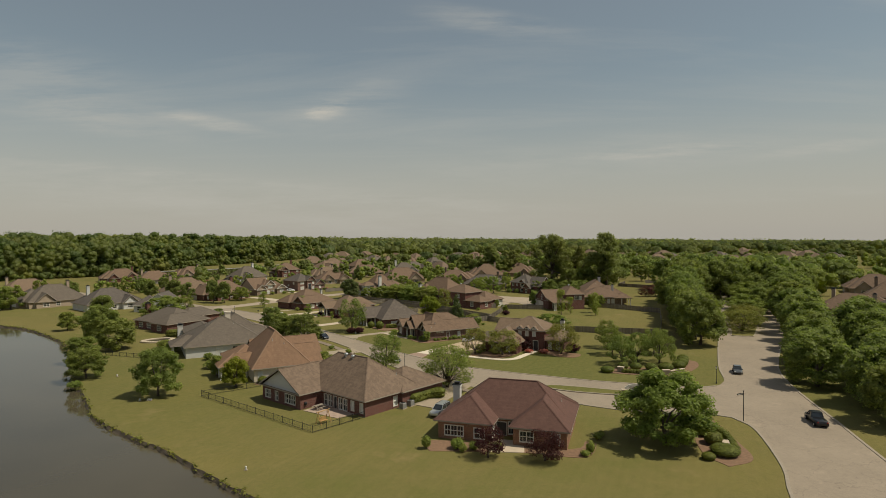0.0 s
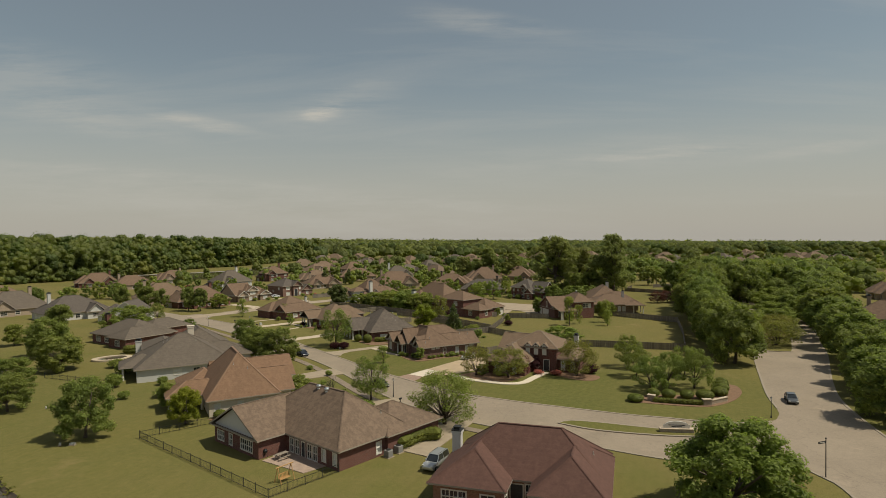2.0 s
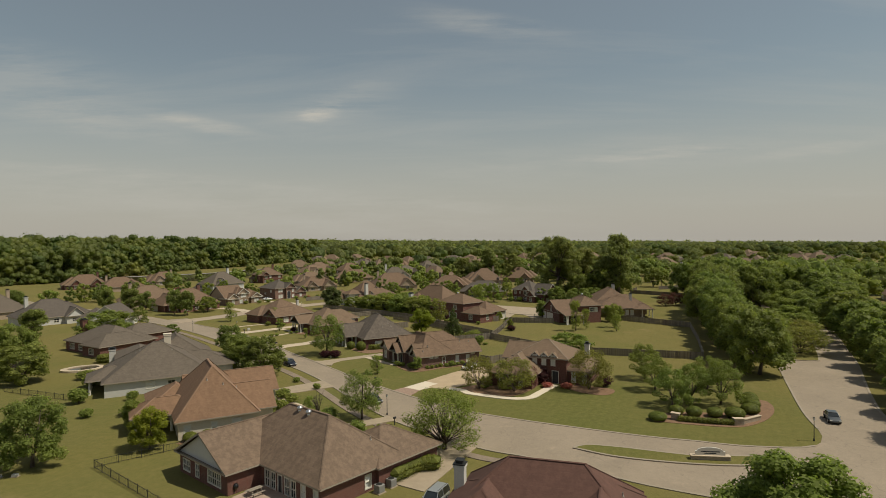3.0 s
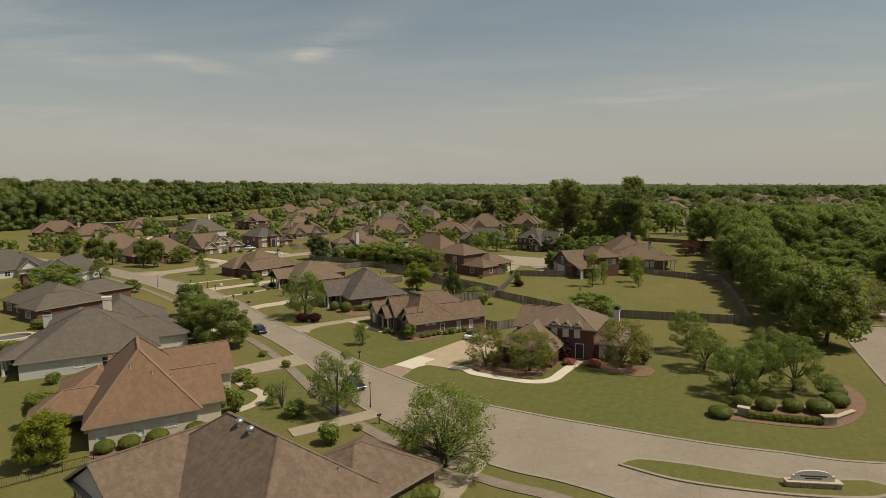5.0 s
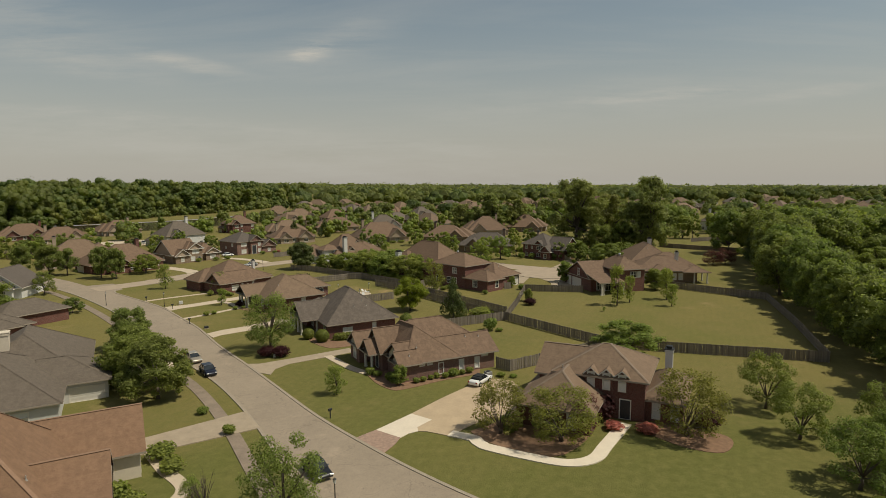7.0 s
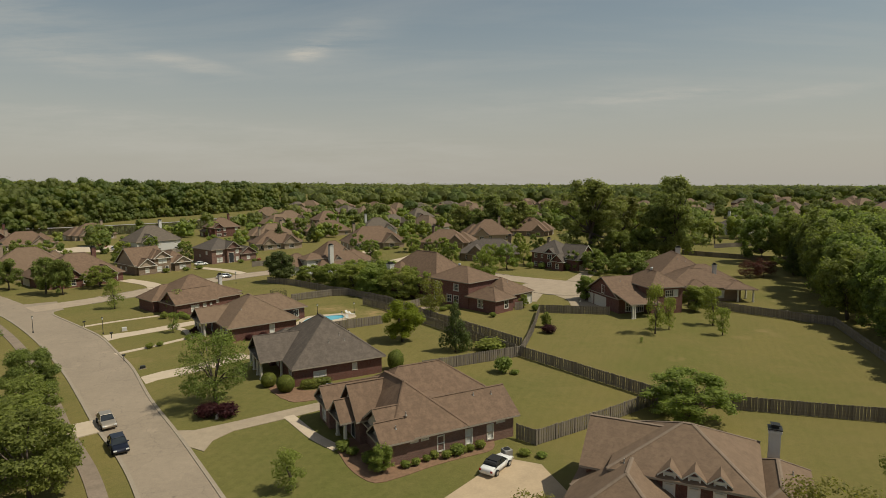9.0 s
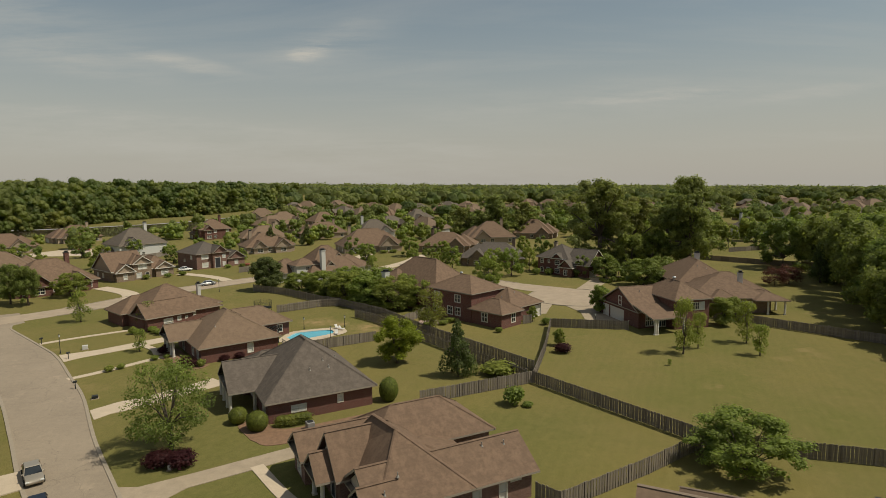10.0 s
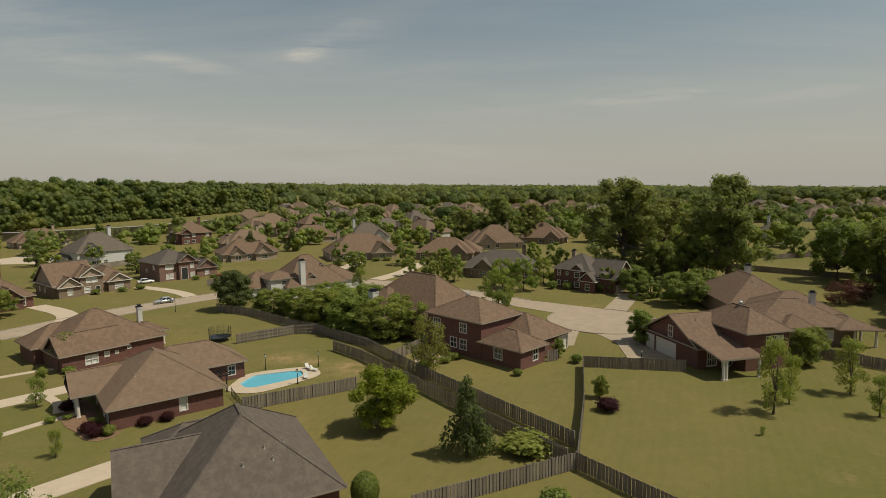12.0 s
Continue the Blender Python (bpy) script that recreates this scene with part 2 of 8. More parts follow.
def grass_material():
    """Mown lawn: greener and drier sweeps, tan patches, clumps, fine blades and faint mower lines."""
    m = bpy.data.materials.new("mown grass")
    n, l, p = nodes_of(m)
    c = (0.156, 0.132, 0.047)
    broad = ramp(n, l, noise_at(n, l, 0.032, 5, 0.6, "World"), [(0.38, (0.082, 0.106, 0.019)), (0.5, c), (0.62, (0.215, 0.166, 0.054))])
    mid = ramp(n, l, noise_at(n, l, 0.45, 6, 0.7, "World"), [(0.3, (0.095, 0.106, 0.020)), (0.55, c), (0.78, (0.24, 0.18, 0.07))])
    clump = ramp(n, l, noise_at(n, l, 2.2, 6, 0.75, "World"), [(0.34, shade(c, 0.35)), (0.5, c), (0.66, shade(c, 1.8))])
    fine = ramp(n, l, noise_at(n, l, 9.0, 4, 0.8, "World"), [(0.34, shade(c, 0.25)), (0.66, shade(c, 2.0))])
    base = blend(n, l, 0.5, broad, mid)
    base = blend(n, l, 0.22, base, clump)
    base = blend(n, l, 0.36, base, fine)
    # worn and dry ground in loose patches
    dry = ramp(n, l, noise_at(n, l, 0.085, 7, 0.68, "World"), [(0.60, (0, 0, 0)), (0.72, (0.75, 0.75, 0.75))])
    base = blend(n, l, dry, base, (0.255, 0.185, 0.085))
    # watered front lawns keep a deeper green
    for x, y, reach in ((34, 104, 27), (8, 106, 24), (-9, 126, 17), (-20, 145, 13), (6, 146, 12), (-17, 106, 12), (-54, 92, 46)):
        gp = n.new("ShaderNodeNewGeometry")
        ds = n.new("ShaderNodeVectorMath"); ds.operation = "DISTANCE"
        ds.inputs[1].default_value = (x * PLAN, y * PLAN, 0)
        l.new(gp.outputs["Position"], ds.inputs[0])
        near = n.new("ShaderNodeMapRange")
        near.inputs["From Min"].default_value, near.inputs["From Max"].default_value = reach * PLAN, reach * PLAN * 0.5
        near.inputs["To Max"].default_value = 0.3 if reach > 40 or y > 140 else 0.42
        l.new(ds.outputs["Value"], near.inputs["Value"])
        lush = ramp(n, l, noise_at(n, l, 0.9, 7, 0.75, "World"), [(0.30, (0.058, 0.074, 0.018)), (0.5, (0.096, 0.108, 0.028)), (0.72, (0.155, 0.150, 0.050))])
        base = blend(n, l, near.outputs[0], base, lush)
    # bare, scuffed ground in the pool garden
    for x, y, reach in ((-9.6, 188.6, 4.2), (-18.6, 193.0, 3.6), (-14.5, 191.5, 2.6)):
        gp = n.new("ShaderNodeNewGeometry")
        ds = n.new("ShaderNodeVectorMath"); ds.operation = "DISTANCE"
        ds.inputs[1].default_value = (x * PLAN, y * PLAN, 0)
        l.new(gp.outputs["Position"], ds.inputs[0])
        near = n.new("ShaderNodeMapRange")
        near.inputs["From Min"].default_value, near.inputs["From Max"].default_value = reach * PLAN, reach * PLAN * 0.3
        l.new(ds.outputs["Value"], near.inputs["Value"])
        worn = ramp(n, l, noise_at(n, l, 0.5, 6, 0.7, "World"), [(0.38, (0, 0, 0)), (0.62, (1, 1, 1))])
        spot = n.new("ShaderNodeMath"); spot.operation = "MULTIPLY"
        l.new(near.outputs[0], spot.inputs[0]); l.new(worn, spot.inputs[1])
        base = blend(n, l, spot.outputs[0], base, (0.31, 0.215, 0.105))
    # mower passes, about 1.4 m apart
    geo = n.new("ShaderNodeNewGeometry")
    for turn, w in ((24, 0.03),):
        mapn2 = n.new("ShaderNodeMapping")
        mapn2.inputs["Rotation"].default_value = (0, 0, radians(turn))
        l.new(geo.outputs["Position"], mapn2.inputs[0])
        wave = n.new("ShaderNodeTexWave")
        wave.inputs["Scale"].default_value, wave.inputs["Distortion"].default_value, wave.inputs["Detail"].default_value = 0.23, 3.2, 4
        wave.inputs["Detail Scale"].default_value = 0.35
        l.new(mapn2.outputs[0], wave.inputs["Vector"])
        base = blend(n, l, w, base, ramp(n, l, wave.outputs["Fac"], [(0.2, shade(c, 0.5)), (0.8, shade(c, 1.5))]))
    l.new(base, p.inputs["Base Color"])
    p.inputs["Roughness"].default_value = 0.95
    p.inputs["Specular IOR Level"].default_value = 0.1
    bump(n, l, p, noise_at(n, l, 7.0, 5, 0.8, "World"), 0.6, 0.09)
    return m


def road_material():
    """Old pale asphalt: long worn bands, oil stains, patches, tar-filled cracks."""
    m = bpy.data.materials.new("worn pale asphalt road")
    n, l, p = nodes_of(m)
    c = (0.285, 0.225, 0.165)
    base = ramp(n, l, noise_at(n, l, 0.12, 5, 0.65, "World"), [(0.3, shade(c, 0.75)), (0.7, shade(c, 1.2))])
    base = blend(n, l, 0.4, base, ramp(n, l, noise_at(n, l, 1.3, 7, 0.75, "World"), [(0.28, shade(c, 0.55)), (0.55, c), (0.8, shade(c, 1.3))]))
    base = blend(n, l, 0.3, base, ramp(n, l, noise_at(n, l, 12, 4, 0.8, "World"), [(0.3, shade(c, 0.5)), (0.7, shade(c, 1.45))]))
    # stains and pale worn patches
    stain = ramp(n, l, noise_at(n, l, 0.33, 7, 0.7, "World"), [(0.62, (0, 0, 0)), (0.74, (0.5, 0.5, 0.5))])
    base = blend(n, l, stain, base, (0.13, 0.10, 0.078))
    blot = ramp(n, l, noise_at(n, l, 1.0, 8, 0.7, "World", stretch=(1.0, 0.55, 1.0)), [(0.63, (0, 0, 0)), (0.70, (0.6, 0.6, 0.6))])
    base = blend(n, l, blot, base, (0.10, 0.076, 0.058))
    pale = ramp(n, l, noise_at(n, l, 0.21, 8, 0.72, "World"), [(0.58, (0, 0, 0)), (0.7, (0.55, 0.55, 0.55))])
    base = blend(n, l, pale, base, (0.40, 0.31, 0.225))
    geo = n.new("ShaderNodeNewGeometry")
    warp = n.new("ShaderNodeTexNoise")
    warp.inputs["Scale"].default_value, warp.inputs["Detail"].default_value = 0.8, 4
    l.new(geo.outputs["Position"], warp.inputs["Vector"])
    add = n.new("ShaderNodeVectorMath"); add.operation = "MULTIPLY_ADD"
    add.inputs[1].default_value = (1.6, 1.6, 1.6)
    l.new(warp.outputs["Color"], add.inputs[0]); l.new(geo.outputs["Position"], add.inputs[2])
    for scale, wide, amount in ((0.13, 0.008, 0.3), (0.45, 0.012, 0.08)):
        vor = n.new("ShaderNodeTexVoronoi")
        vor.feature = "DISTANCE_TO_EDGE"
        vor.inputs["Scale"].default_value = scale
        l.new(add.outputs[0], vor.inputs["Vector"])
        crack = ramp(n, l, vor.outputs["Distance"], [(0.0, (0.3, 0.3, 0.3)), (wide, (1, 1, 1))])
        base = blend(n, l, amount, base, crack, "MULTIPLY")
    l.new(base, p.inputs["Base Color"])
    p.inputs["Roughness"].default_value = 0.9
    bump(n, l, p, noise_at(n, l, 20, 4, 0.7, "World"), 0.25, 0.01)
    return m


GRASS, ROAD = grass_material(), road_material()
KERB = plain("kerb concrete", (0.295, 0.242, 0.184), 0.9, scale=1.5, space="World")
CONCRETE = plain("pale driveway concrete", (0.48, 0.385, 0.285), 0.9, scale=0.7, space="World", var=0.14)
CONCRETE_TAN = plain("tan driveway concrete", (0.42, 0.315, 0.205), 0.9, scale=0.5, space="World", var=0.16)
CONCRETE_NEW = plain("fresh pale concrete", (0.62, 0.53, 0.42), 0.9, scale=0.6, space="World", var=0.1)
PAVEMENT = plain("stained pavement concrete", (0.225, 0.172, 0.128), 0.9, scale=0.6, space="World", var=0.3)
CONCRETE_OLD = plain("weathered walk concrete", (0.33, 0.26, 0.185), 0.9, scale=0.8, space="World", var=0.2)
COURT = plain("worn tan court concrete", (0.345, 0.268, 0.195), 0.9, scale=0.4, space="World", var=0.2)
PAVER = plain("brick pavers", (0.30, 0.20, 0.15), 0.9, scale=2.5, space="World", var=0.35)
MULCH = plain("pine straw mulch", (0.20, 0.115, 0.068), 0.95, scale=2.0, space="World", var=0.4, bumpy=0.6)
EARTH = plain("eroded bank earth", (0.10, 0.075, 0.05), 0.95, scale=1.2, space="World", var=0.4, bumpy=0.8)
WHITE = plain("white trim paint", (0.60, 0.56, 0.50), 0.55, var=0.06)
TRIM = plain("taupe fascia paint", (0.30, 0.25, 0.20), 0.6, var=0.08)
CREAM = plain("cream stucco", (0.58, 0.50, 0.40), 0.85, var=0.08)
SIDING = plain("pale lap siding", (0.55, 0.53, 0.50), 0.7, var=0.06)
GREYWALL = plain("grey painted wall", (0.50, 0.48, 0.45), 0.8, var=0.08)
TAN = plain("tan brick", (0.34, 0.26, 0.19), 0.85, var=0.15, scale=4)
DARK = plain("dark shutter paint", (0.03, 0.03, 0.035), 0.5, var=0.1)
METAL = plain("galvanised metal", (0.55, 0.55, 0.55), 0.35, 0.9, var=0.15)
DARKMETAL = plain("dark iron", (0.03, 0.03, 0.03), 0.55, 0.4, var=0.2)
BRICK_RED = brick("dark red brick", (0.125, 0.043, 0.032), (0.21, 0.16, 0.13))
BRICK_ORANGE = brick("orange brown brick", (0.22, 0.10, 0.055), (0.30, 0.22, 0.16))
BRICK_MAUVE = brick("mauve brown brick", (0.17, 0.085, 0.065), (0.28, 0.22, 0.18))
BRICK_TAN = brick("tan brown brick", (0.20, 0.135, 0.09), (0.30, 0.25, 0.2))
R_MAROON = shingle("maroon brown shingles", (0.115, 0.058, 0.045))
R_TAN = shingle("tan brown shingles", (0.175, 0.12, 0.084), streak=0.4)
R_ORANGE = shingle("orange brown shingles", (0.205, 0.120, 0.073))
R_GREY = shingle("warm grey shingles", (0.128, 0.102, 0.080))
R_BROWN = shingle("brown shingles", (0.170, 0.109, 0.072), streak=0.35)
R_SLATE = shingle("dark grey brown shingles", (0.122, 0.097, 0.079), streak=0.4)
R_WEATHER = shingle("weathered tan shingles", (0.182, 0.122, 0.081))
R_DARK = shingle("dark grey shingles", (0.108, 0.088, 0.074))
CAP_TAN = plain("pale ridge cap shingles", (0.20, 0.146, 0.105), 0.9, var=0.2)
CAP_ORANGE = plain("pale orange ridge cap shingles", (0.235, 0.142, 0.090), 0.9, var=0.2)
VENT = plain("weathered lead pipe", (0.26, 0.235, 0.21), 0.6)
BARK = plain("grey brown bark", (0.11, 0.085, 0.065), 0.95, var=0.35, scale=6, bumpy=0.6)
FENCEWOOD = plain("weathered fence boards", (0.21, 0.175, 0.14), 0.9, var=0.3, scale=4, rnd=0.25)
CEDAR = plain("fresh cedar wood", (0.42, 0.24, 0.09), 0.7, var=0.15, scale=5)
LEAF = foliage("mid green leaves", (0.195, 0.240, 0.058))
LEAF_DARK = foliage("dark green leaves", (0.160, 0.202, 0.056), val=0.36)
LEAF_LIGHT = foliage("light green leaves", (0.212, 0.260, 0.062))
LEAF_YELLOW = foliage("yellow green leaves", (0.19, 0.232, 0.026))
LEAF_DEEP = foliage("glossy deep green leaves", (0.100, 0.126, 0.044), val=0.4)
LEAF_OLIVE = foliage("olive leaves", (0.190, 0.195, 0.05))
LEAF_OAK = foliage("oak leaves", (0.172, 0.214, 0.056), val=0.34)
LEAF_TALL = foliage("dull hardwood leaves", (0.200, 0.226, 0.074), val=0.34)
LEAF_PLUM = foliage("plum red leaves", (0.055, 0.016, 0.018), hue=0.01)
LEAF_RED = foliage("dull red leaves", (0.085, 0.028, 0.025), hue=0.01)
LEAF_CLIP = foliage("clipped shrub leaves", (0.122, 0.148, 0.027), val=0.3, through=0.3)
LEAF_PINK = foliage("pink azalea blossom", (0.40, 0.15, 0.13), hue=0.01)
WOOD_FAR = foliage("woodland leaves", (0.156, 0.192, 0.062), hue=0.02, val=0.2, through=0.58, drift=0.07)
WOOD_DARK = foliage("dark woodland leaves", (0.130, 0.166, 0.056), hue=0.02, val=0.2, through=0.58, drift=0.07)
WOOD_LIGHT = foliage("light woodland leaves", (0.176, 0.206, 0.064), hue=0.02, val=0.2, through=0.58, drift=0.07)


def glass_material(name="window glass", c=(0.02, 0.024, 0.028), rough=0.04):
    m = bpy.data.materials.new(name)
    n, l, p = nodes_of(m)
    l.new(ramp(n, l, noise_at(n, l, 0.7, 2, 0.5), [(0.35, shade(c, 0.6)), (0.7, shade(c, 1.8))]), p.inputs["Base Color"])
    p.inputs["Roughness"].default_value = rough
    p.inputs["Specular IOR Level"].default_value = 0.7
    bump(n, l, p, noise_at(n, l, 1.5, 2, 0.5), 0.03, 0.02)
    return m


GLASS = glass_material()
BLIND = plain("pale blinds behind glass", (0.62, 0.61, 0.58), 0.25, var=0.1)


def water_material(name, c, rough=0.05, scale=0.5, strength=0.12):
    m = bpy.data.materials.new(name)
    n, l, p = nodes_of(m)
    l.new(ramp(n, l, noise_at(n, l, 0.03, 3, 0.5, "World"), [(0.3, shade(c, 0.8)), (0.7, shade(c, 1.2))]), p.inputs["Base Color"])
    p.inputs["Roughness"].default_value, p.inputs["IOR"].default_value = rough, 1.33
    bump(n, l, p, noise_at(n, l, scale, 4, 0.6, "World"), strength, 0.1)
    return m


LAKE = water_material("muddy lake water", (0.075, 0.062, 0.040))
POOLWATER = water_material("pool water", (0.10, 0.36, 0.46), 0.05, 2.0, 0.1)


def car_paint(name, c, metal=0.3):
    m = plain(name, c, 0.34, metal, var=0.05, bumpy=0)
    m.node_tree.nodes["Principled BSDF"].inputs["Coat Weight"].default_value = 0.4
    return m

# ---- mesh helpers ----
from mathutils.geometry import delaunay_2d_cdt


def mesh_of(name, verts, faces, mats, idx=None, smooth=False):
    me = bpy.data.meshes.new(name)
    me.from_pydata([tuple(v) for v in verts], [], faces)
    for m in mats if isinstance(mats, (list, tuple)) else [mats]:
        me.materials.append(m)
    if idx is not None:
        me.polygons.foreach_set("material_index", idx)
    if smooth:
        me.polygons.foreach_set("use_smooth", [True] * len(me.polygons))
    me.update()
    return me


def part(name, bm, material, parent=None, label="", smooth=False):
    """Links a bmesh as one mesh object under a thing or under a part."""
    me = bpy.data.meshes.new(name)
    bmesh.ops.recalc_face_normals(bm, faces=bm.faces[:])
    bm.to_mesh(me)
    bm.free()
    for m in material if isinstance(material, (list, tuple)) else [material]:
        me.materials.append(m)
    if smooth:
        me.polygons.foreach_set("use_smooth", [True] * len(me.polygons))
    ob = new(name, me)
    ob.parent = parent
    return tagged(ob, label)


def child(name, me, parent, m=None, label=""):
    ob = new(name, me)
    ob.parent = parent
    if m is not None:
        ob.matrix_basis = m
    return tagged(ob, label)


def box(bm, x0, y0, z0, x1, y1, z1, mat=0, bevel=0.0):
    v = [bm.verts.new((x, y, z)) for z in (z0, z1) for x, y in ((x0, y0), (x1, y0), (x1, y1), (x0, y1))]
    fs = [bm.faces.new([v[i] for i in q]) for q in ((3, 2, 1, 0), (4, 5, 6, 7), (0, 1, 5, 4), (1, 2, 6, 5), (2, 3, 7, 6), (3, 0, 4, 7))]
    for f in fs:
        f.material_index = mat
    if bevel:
        es = {e for f in fs for e in f.edges}
        bmesh.ops.bevel(bm, geom=list(es), offset=bevel, segments=1, affect="EDGES")
    return fs


def tube(bm, pts, radii, sides=8, cap=True, mat=0):
    """A tapered round bar through points."""
    rings = []
    for i, (p, r) in enumerate(zip(pts, radii)):
        p = Vector(p)
        d = (Vector(pts[min(i + 1, len(pts) - 1)]) - Vector(pts[max(i - 1, 0)])).normalized()
        q = d.to_track_quat("Z", "Y")
        rings.append([bm.verts.new(p + q @ Vector((r * math.cos(a), r * math.sin(a), 0))) for a in (2 * math.pi * k / sides for k in range(sides))])
    for a, b in zip(rings, rings[1:]):
        for k in range(sides):
            bm.faces.new((a[k], a[(k + 1) % sides], b[(k + 1) % sides], b[k])).material_index = mat
    if cap:
        bm.faces.new(rings[-1]).material_index = mat
        bm.faces.new(rings[0][::-1]).material_index = mat


def thing(name, label, category, at=(0, 0, 0), rz=0.0, group="", kind="", size=1.0):
    """An Empty at a thing's base; size M: its parts are given in metres."""
    e = new(name)
    e.matrix_basis = pose(*at, 0, 0, rz) @ Matrix.Diagonal((size, size, size, 1))
    return tagged(e, label, category, group, kind)


def smooth_line(pts, step=1.5):
    """A Catmull-Rom curve through plan points."""
    p = [Vector(a) for a in pts]
    p = [p[0] * 2 - p[1]] + p + [p[-1] * 2 - p[-2]]
    out = []
    for i in range(1, len(p) - 2):
        n = max(1, int((p[i + 1] - p[i]).length / step))
        for k in range(n):
            t = k / n
            out.append(0.5 * ((2 * p[i]) + (p[i + 1] - p[i - 1]) * t + (2 * p[i - 1] - 5 * p[i] + 4 * p[i + 1] - p[i + 2]) * t * t + (3 * p[i] - p[i - 1] - 3 * p[i + 1] + p[i + 2]) * t ** 3))
    out.append(p[-2])
    return out


def inside(p, poly):
    hit = False
    for i in range(len(poly)):
        a, b = poly[i], poly[i - 1]
        if (a[1] > p[1]) != (b[1] > p[1]) and p[0] < (b[0] - a[0]) * (p[1] - a[1]) / (b[1] - a[1]) + a[0]:
            hit = not hit
    return hit


def slab(name, pts, z, mat, thick=0.06, label="", category="", kind="structure"):
    """A flat plate over a plan outline, with its own edge."""
    from_z = z - thick
    v2 = [Vector((p[0], p[1])) for p in pts]
    n = len(v2)
    verts, _, faces, *_ = delaunay_2d_cdt(v2, [(i, (i + 1) % n) for i in range(n)], [], 0, 1e-4)
    bm = bmesh.new()
    face_verts = [bm.verts.new((p.x, p.y, z)) for p in verts]
    for q in faces:
        if inside((sum(verts[i].x for i in q) / 3, sum(verts[i].y for i in q) / 3), v2):
            bm.faces.new([face_verts[i] for i in q])
    top = [bm.verts.new((p.x, p.y, z)) for p in v2]
    low = [bm.verts.new((p.x, p.y, from_z)) for p in v2]
    for i in range(n):
        bm.faces.new((top[i], low[i], low[(i + 1) % n], top[(i + 1) % n]))
    ob = part(name, bm, mat, None, label)
    return tagged(ob, label, category, kind=kind)


def ribbon(name, line, width, z0, z1, mat, label, category="kerb", side=0.0, closed=False):
    """A raised strip along a line: a kerb or a walk."""
    bm = bmesh.new()
    prev = None
    n = len(line)
    first = None
    for i in range(n):
        a, b = (line[(i - 1) % n], line[(i + 1) % n]) if closed else (line[max(i - 1, 0)], line[min(i + 1, n - 1)])
        d = (b - a).normalized()
        nx = Vector((-d.y, d.x))
        l, r = line[i] + nx * (side + width / 2), line[i] + nx * (side - width / 2)
        ring = [bm.verts.new((q.x, q.y, z)) for q, z in ((l, z0), (l, z1), (r, z1), (r, z0))]
        if prev:
            for k in range(3):
                bm.faces.new((prev[k], prev[k + 1], ring[k + 1], ring[k]))
        prev, first = ring, first or ring
    if closed:
        for k in range(3):
            bm.faces.new((prev[k], prev[k + 1], first[k + 1], first[k]))
    return tagged(part(name, bm, mat, None, label), label, category, kind="structure")


# ---- ground and water ----
SHORE = smooth_line([(-150, 178), (-121, 160.3), (-108, 152.8), (-90.8, 137.7), (-81.2, 126.8), (-71.3, 112.1), (-62.2, 98.8), (-52.8, 86.3), (-46.6, 77.7), (-41, 72.5),
                     (-35.1, 67.7), (-30.1, 64), (-25.2, 59.5), (-20.9, 55.7), (-17.1, 52.4), (-10, 45), (-3, 34), (0, 15), (-8, -10), (-60, -40)], 1.2)
SHORE = [p + Vector((noise.noise((p.x * 0.5, p.y * 0.5, 0)), noise.noise((p.x * 0.5, p.y * 0.5, 7)))) * 0.45 for p in SHORE]
LAKE_OUT = SHORE + [Vector(q) for q in ((-320, -60), (-340, 150), (-240, 210))]
POND = smooth_line([(-280, 372), (-196, 368), (-150, 362), (-125, 395), (-108, 440), (-100, 480), (-98, 522), (-108, 546), (-128, 532), (-146, 490), (-160, 455), (-184, 432), (-217, 410), (-282, 402)], 8)
POOL = [(-21.5, 183.0), (-20.9, 185.4), (-20.0, 186.2), (-16.2, 187.5), (-15.2, 187.0), (-14.9, 185.8), (-15.6, 184.6), (-19.0, 182.0), (-20.4, 181.7)]
POOL = smooth_line(POOL + POOL[:1], 0.5)[:-1]


def land(x, y):
    """Flat round the gardens; far off the country falls gently eastwards."""
    s = min(1.0, max(0.0, (y - 560) / 700))
    return -0.0133 * x * s * s * (3 - 2 * s)


def lay_ground():
    holes = [LAKE_OUT, POND, POOL]
    pts, faces = [], []
    outer = [(-4200, -600), (4200, -600), (4200, 4600), (-4200, 4600)]
    for ring in [outer] + holes:
        k = len(pts)
        pts += [Vector((p[0], p[1])) for p in ring]
        faces.append(list(range(k, len(pts))))
    extra = [Vector((x, y)) for x in range(-200, 201, 20) for y in range(0, 420, 20) if not any(inside((x, y), h) for h in holes)]
    pts += extra + [Vector((x, y)) for x in range(-3900, 4000, 300) for y in range(570, 4500, 180)]
    edges = [(f[i], f[(i + 1) % len(f)]) for f in faces for i in range(len(f))]
    v, e, f, *_ = delaunay_2d_cdt(pts, edges, [], 0, 1e-4)
    keep = []
    for q in f:
        c = (sum(v[i].x for i in q) / len(q), sum(v[i].y for i in q) / len(q))
        if not any(inside(c, h) for h in holes):
            keep.append(list(q))
    ob = new("ground", mesh_of("ground", [(p.x, p.y, land(p.x, p.y)) for p in v], keep, GRASS))
    return tagged(ob, "mown olive green lawn grass over flat ground", "lawn", kind="structure")


lay_ground()


